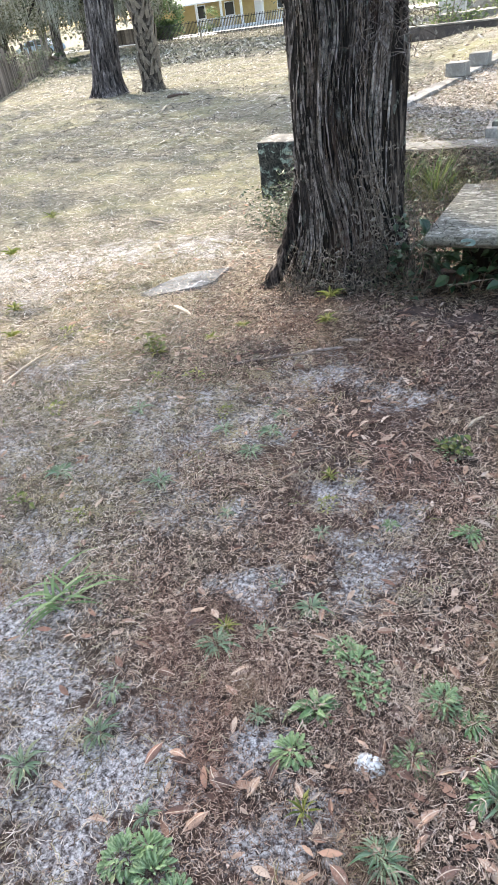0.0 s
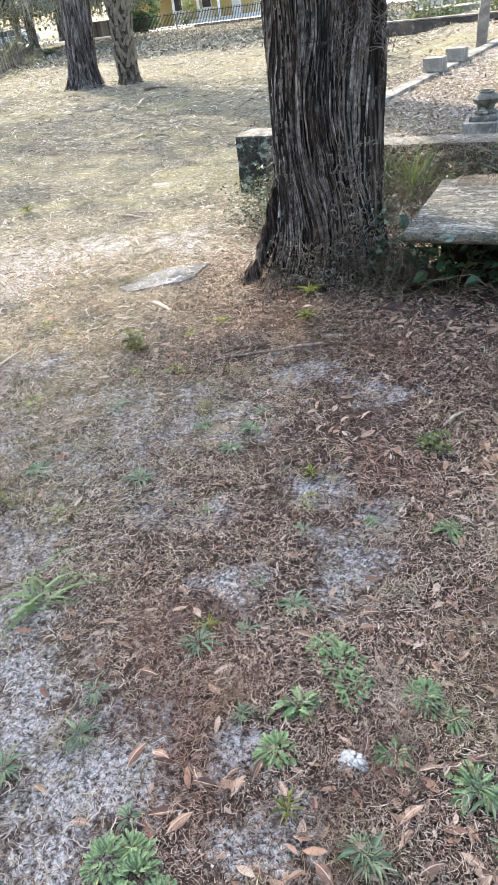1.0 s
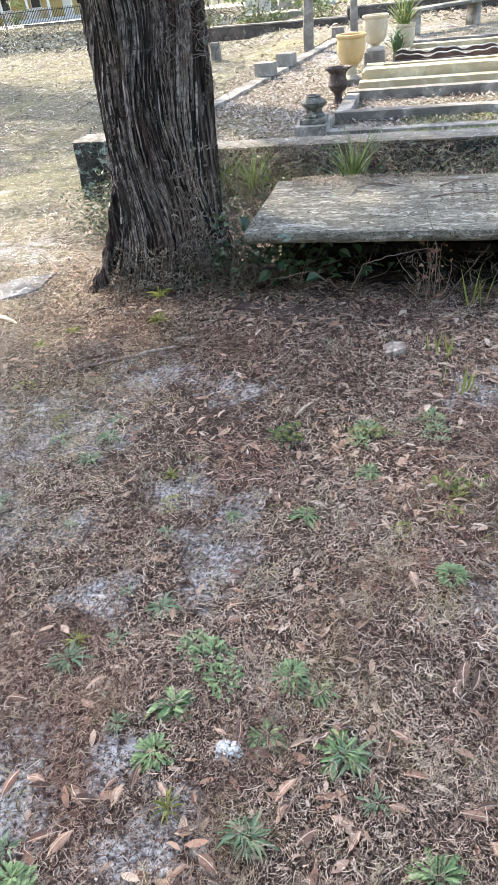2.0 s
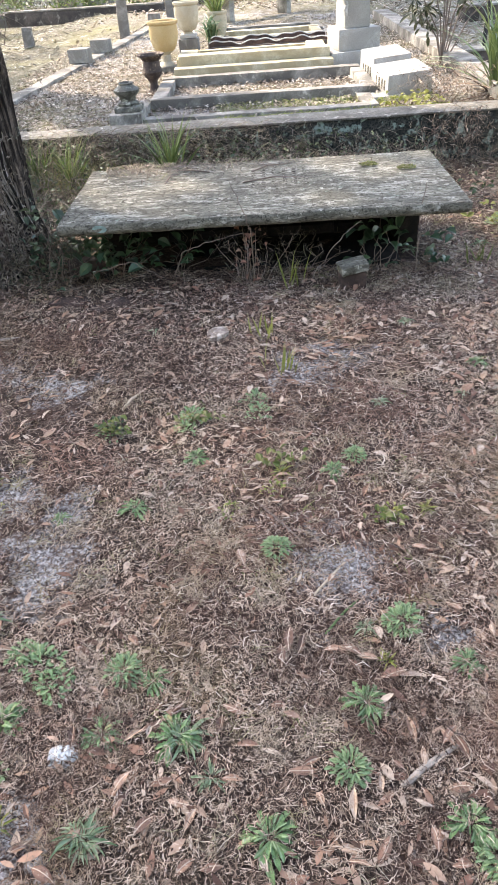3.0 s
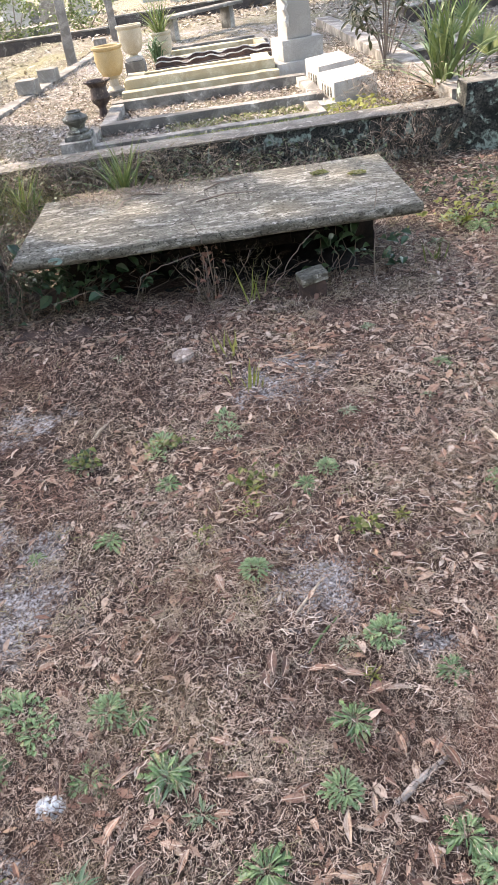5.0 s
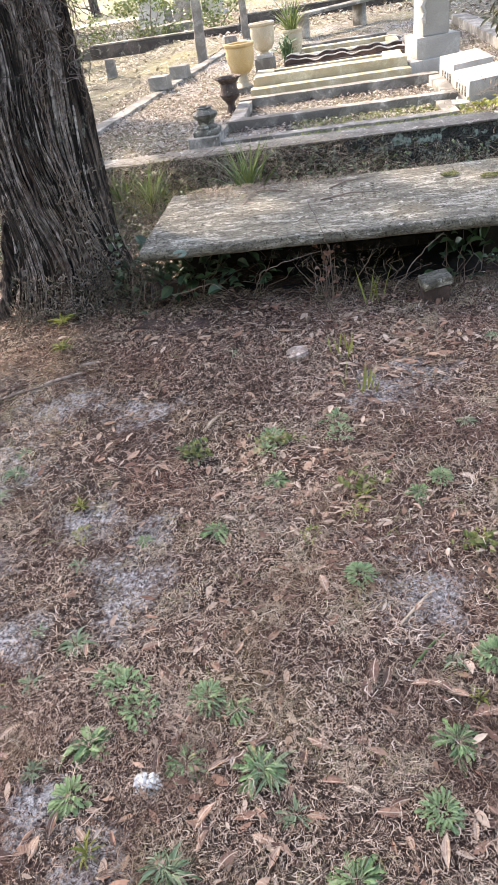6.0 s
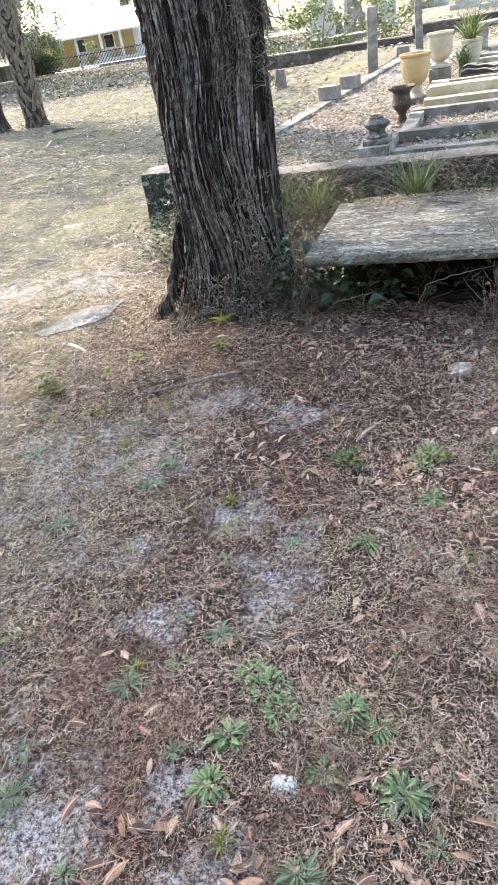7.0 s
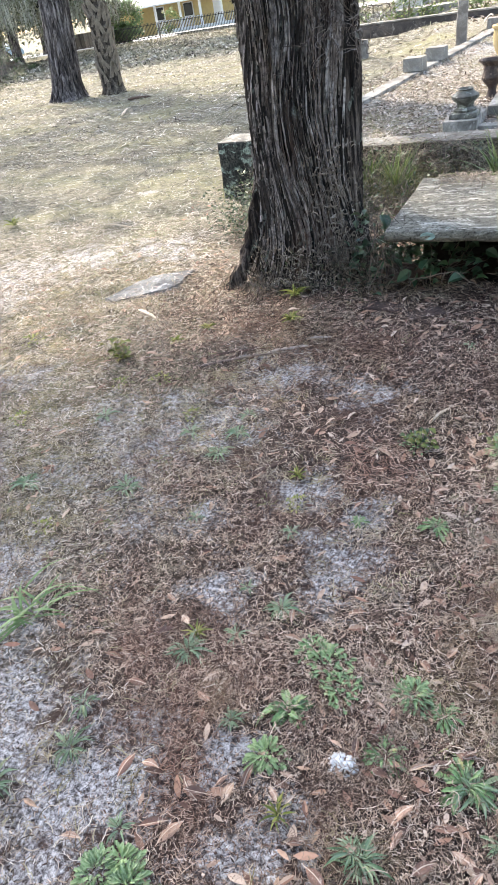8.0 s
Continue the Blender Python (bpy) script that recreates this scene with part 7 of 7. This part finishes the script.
straw("pale_crumbs", 60000, -3.4, 0.8, 0.65, 5.0, 0.011, 0.0028, M_PALE, "pale crumbled grass and leaf litter", 0.5, 0.8, BIT, -1)
straw("dark_crumbs", 80000, -3.0, 2.6, 0.65, 4.6, 0.009, 0.0028, M_MULCH, "dark specks of rotted leaf on sand and litter", 0.4, 0.0, BIT)


def dry_tufts(name, n, per, x0, x1, y0, y1, length, width, material, label):
    x, y = g.uniform(x0, x1, n), g.uniform(y0, y1, n)
    k = off_things(x, y) & keep(x, y, np.clip(0.3 + 0.7 * np.sin(2.3 * x + 0.9 * y + 0.5) * np.sin(1.9 * y - 1.4 * x + 2) + 0.45 * smooth((-0.2 - x) / 1.2), 0.08, 1))
    x, y = np.repeat(x[k], per), np.repeat(y[k], per)
    m = len(x)
    x, y = x + g.normal(0, 0.02, m), y + g.normal(0, 0.02, m)
    L = g.uniform(0.5, 1.3, m) * length
    at = np.stack([x, y, height(x, y) + 0.004 + np.abs(g.normal(0, 0.006, m))], -1)
    me = strands(name, SHORT_CURLS, at, g.uniform(0, 6.3, m), g.normal(0, 0.4, m), g.normal(0, 0.4, m), L, g.uniform(0.6, 1.4, m) * width)
    return tagged(part(name, me, material), label, "grass", kind="stuff")


dry_tufts("dry_grass_tufts", 3600, 16, -2.6, 3.2, 0.7, 4.6, 0.06, 0.0019, M_TAN, "small curly tufts of dry tan grass")
strewn("lawn_grass", 62000, -8, -1.3, 3.4, 11, 0.085, 0.0055, M_LAWN, "dry tan lawn grass", 0.16, 0.85, SHORT_CURLS, even=0.75)
strewn("lawn_grass", 72000, -20, -2.1, 8, 26, 0.16, 0.015, M_LAWN, "dry tan lawn grass", 0.12, 0.0, SHORT_CURLS, even=0.8)
straw("lawn_grass", 40000, -34, -4, 24, 51, 0.24, 0.035, M_LAWN, "dry tan lawn grass", 0.4, 0.0, BIT)
strewn("leaf_mould", 16000, -1.0, 0.75, 2.95, 4.3, 0.030, 0.0045, M_MULCH, "dark brown leaf mould round the foot of the tree", 0.3, 1.15, SHORT_CURLS)
strewn("leaf_mould", 6000, -1.35, -0.55, 3.65, 4.5, 0.030, 0.0045, M_MULCH, "dark brown leaf mould beside the root", 0.3, 0.3, SHORT_CURLS)
strewn("leaf_mould", 9000, 2.15, 3.8, 4.35, 6.15, 0.034, 0.0050, M_MULCH, "dark brown leaf mould beside the curb", 0.3, 0.2, SHORT_CURLS)
dry_tufts("dry_lawn_tufts", 2600, 10, -3.2, 0.5, 0.9, 5.0, 0.055, 0.0024, M_TAN, "small clumps of dry olive grass")
dry_tufts("green_blades", 460, 8, -2.6, 3.0, 0.8, 5.6, 0.05, 0.0026, M_WEED_VERGE, "scattered thin yellow-green grass blades")
strewn("pale_litter", 26000, 2.9, 9, 4.5, 14, 0.075, 0.009, M_PALE, "grey dry leaf litter", 0.3, 0.3, SHORT_CURLS)


def leaf_spots(n, x0, x1, y0, y1):
    x, y = g.uniform(x0, x1, n), g.uniform(y0, y1, n)
    k = off_things(x, y) & keep(x, y, np.clip(0.14 + 0.7 * smooth((x + 0.4) / 1.6), 0, 1) * np.clip(1 - 0.8 * sandiness(x, y), 0.1, 1) * np.clip(0.55 + 1.0 * np.sin(4.3 * x + 1.7 * y) * np.sin(3.7 * y - 2.2 * x + 0.6), 0.14, 1))
    return x[k], y[k]


FALLEN = fallen_shape(0.10, 0.10, 0.04, ((0.0, 0.05), (0.22, 0.72), (0.5, 1.0), (0.78, 0.68), (1.0, 0.03)))
for n, y0, y1, lo, hi in ((7500, 0.8, 2.6, 0.022, 0.056), (13000, 2.6, 6.1, 0.030, 0.070)):
    x, y = leaf_spots(n, -2.4, 3.4, y0, y1)
    m = len(x)
    L = g.uniform(lo, hi, m)
    at = np.stack([x, y, height(x, y) + 0.009 + np.abs(g.normal(0, 0.006, m))], -1)
    me = scatter("leaf_litter", FALLEN, at, g.uniform(0, 6.3, m), g.normal(0, 0.22, m), g.normal(0, 0.14, m), np.stack([L, L * g.uniform(0.27, 0.42, m), L * g.uniform(-0.5, 0.9, m)], -1))
    tagged(part("leaf_litter", me, M_LEAVES), "small brown fallen leaves strewn over the ground", "leaf litter", kind="stuff")
n = 2600
x, y = g.uniform(0.7, 2.6, n), np.where(g.uniform(0, 1, n) < 0.6, g.uniform(6.5, 6.64, n), g.uniform(6.8, 7.2, n))
L = g.uniform(0.04, 0.10, n)
tagged(part("plot_grass", scatter("plot_grass", BLADE, np.stack([x, y, np.full(n, PLOT_Z + 0.02)], -1), g.uniform(0, 6.3, n), g.normal(0, 0.4, n), g.normal(0, 0.6, n), np.stack([L, L * 0.06, L], -1)), M_LAWN_GREEN),
       "short green grass between curb and coping", "grass", kind="stuff")
# pale litter on the raised plot and on the slab
n = 44000
x, y = g.uniform(-1.7, 3.0, n), g.uniform(6.5, 16, n)
y = 6.5 + (y - 6.5) * g.uniform(0.2, 1, n)
L = g.uniform(0.018, 0.055, n)
at = np.stack([x, y, PLOT_Z + 0.008 + np.abs(g.normal(0, 0.012, n))], -1)
tagged(part("plot_litter", scatter("plot_litter", SMALL_LEAF, at, g.uniform(0, 6.3, n), g.normal(0, 0.4, n), g.normal(0, 0.4, n), np.stack([L, L * g.uniform(0.12, 0.4, n), L], -1)), M_PALE),
       "dry pale leaf litter and grass on the plot", "leaf litter", kind="stuff")
n = 26000
x, y = g.uniform(-9, 11, n), 9 + 17 * g.uniform(0, 1, n) ** 1.3
k = ~((x > -1.9) & (x < 3.3) & (y < 16.6)) & ~(x < -2.0)
x, y = x[k], y[k]
n = len(x)
L = g.uniform(0.06, 0.16, n)
tagged(part("far_litter", scatter("far_litter", SMALL_LEAF, np.stack([x, y, height(x, y) + 0.01 + np.abs(g.normal(0, 0.012, n))], -1), g.uniform(0, 6.3, n), g.normal(0, 0.4, n), g.normal(0, 0.4, n), np.stack([L, L * g.uniform(0.15, 0.45, n), L], -1)), M_PALE),
       "pale sunlit leaf litter among the further graves", "leaf litter", kind="stuff")
n = 900
x, y = np.abs(g.normal(0.2, 0.6, n)) + 0.1, 5.02 - np.abs(g.normal(0, 0.13, n))
k = (x < 2.0) & (y > 4.05)
x, y = x[k], y[k]
m = len(x)
L = g.uniform(0.03, 0.1, m)
tagged(part("slab_litter", scatter("slab_litter", BLADE, np.stack([x, y, np.full(m, 0.402)], -1), g.uniform(0, 6.3, m), g.normal(0, 0.2, m), g.normal(0, 0.15, m), np.stack([L, L * 0.06, L], -1)), M_TANGLE),
       "dead grass and leaf bits blown onto the slab", "leaf litter", kind="stuff")

# larger fallen leaves, one by one
litter = thing("fallen_leaves", (0, 0, 0), label="larger brown and tan fallen leaves lying about", category="leaf litter")
shapes = [leaf_mesh("fallen_leaf", fallen_shape(f, c, 0.05), 1, w, M_LEAF) for f, c, w in ((0.10, 0.08, 0.36), (0.05, 0.12, 0.41), (0.16, 0.05, 0.31), (-0.08, 0.10, 0.38))]
MARKED = [(0.33, 1.31), (0.30, 1.26), (0.26, 1.27), (0.24, 1.25), (0.03, 1.24), (0.07, 1.29), (0.14, 1.28), (0.20, 1.19), (0.20, 1.14), (-0.16, 1.12), (-0.02, 1.08), (-0.05, 1.68), (0.27, 1.79), (0.11, 1.54), (0.16, 1.49),
          (-0.09, 1.48), (-0.29, 1.58), (0.30, 2.32), (-0.72, 2.07), (0.58, 1.79), (0.66, 1.34), (0.70, 1.35), (0.67, 1.38), (0.52, 1.20), (0.54, 1.51), (0.17, 2.02), (0.76, 1.52)]
MARKED += [(0.99, 1.45), (0.96, 1.53), (1.05, 1.72), (1.20, 1.71), (1.11, 1.75), (1.16, 1.70), (1.07, 1.70), (1.40, 1.61), (1.41, 1.44), (1.44, 1.46), (1.19, 1.28), (0.72, 1.26), (1.26, 1.25), (1.12, 1.39), (0.77, 1.53),
           (0.90, 1.53), (1.34, 1.51), (1.40, 1.34), (1.14, 1.23), (1.36, 1.63), (0.95, 2.01), (1.79, 2.12), (1.22, 1.67), (1.30, 1.66)]
x, y = leaf_spots(1500, -1.4, 2.6, 0.95, 3.4)
spots = MARKED + list(zip(x, y))
for i, (x, y) in enumerate(spots[:295]):
    o = part("fallen_leaf", shapes[int(g.integers(0, 4))], M_LEAF, litter)
    s = g.uniform(0.050, 0.072) if i < len(MARKED) else g.uniform(0.032, 0.056)
    o.matrix_basis = pose(x, y, h(x, y) + 0.020, g.normal(0, 9), g.normal(0, 6), g.uniform(0, 360)) @ Matrix.Diagonal((s, s * g.uniform(0.8, 1.15), s, 1))
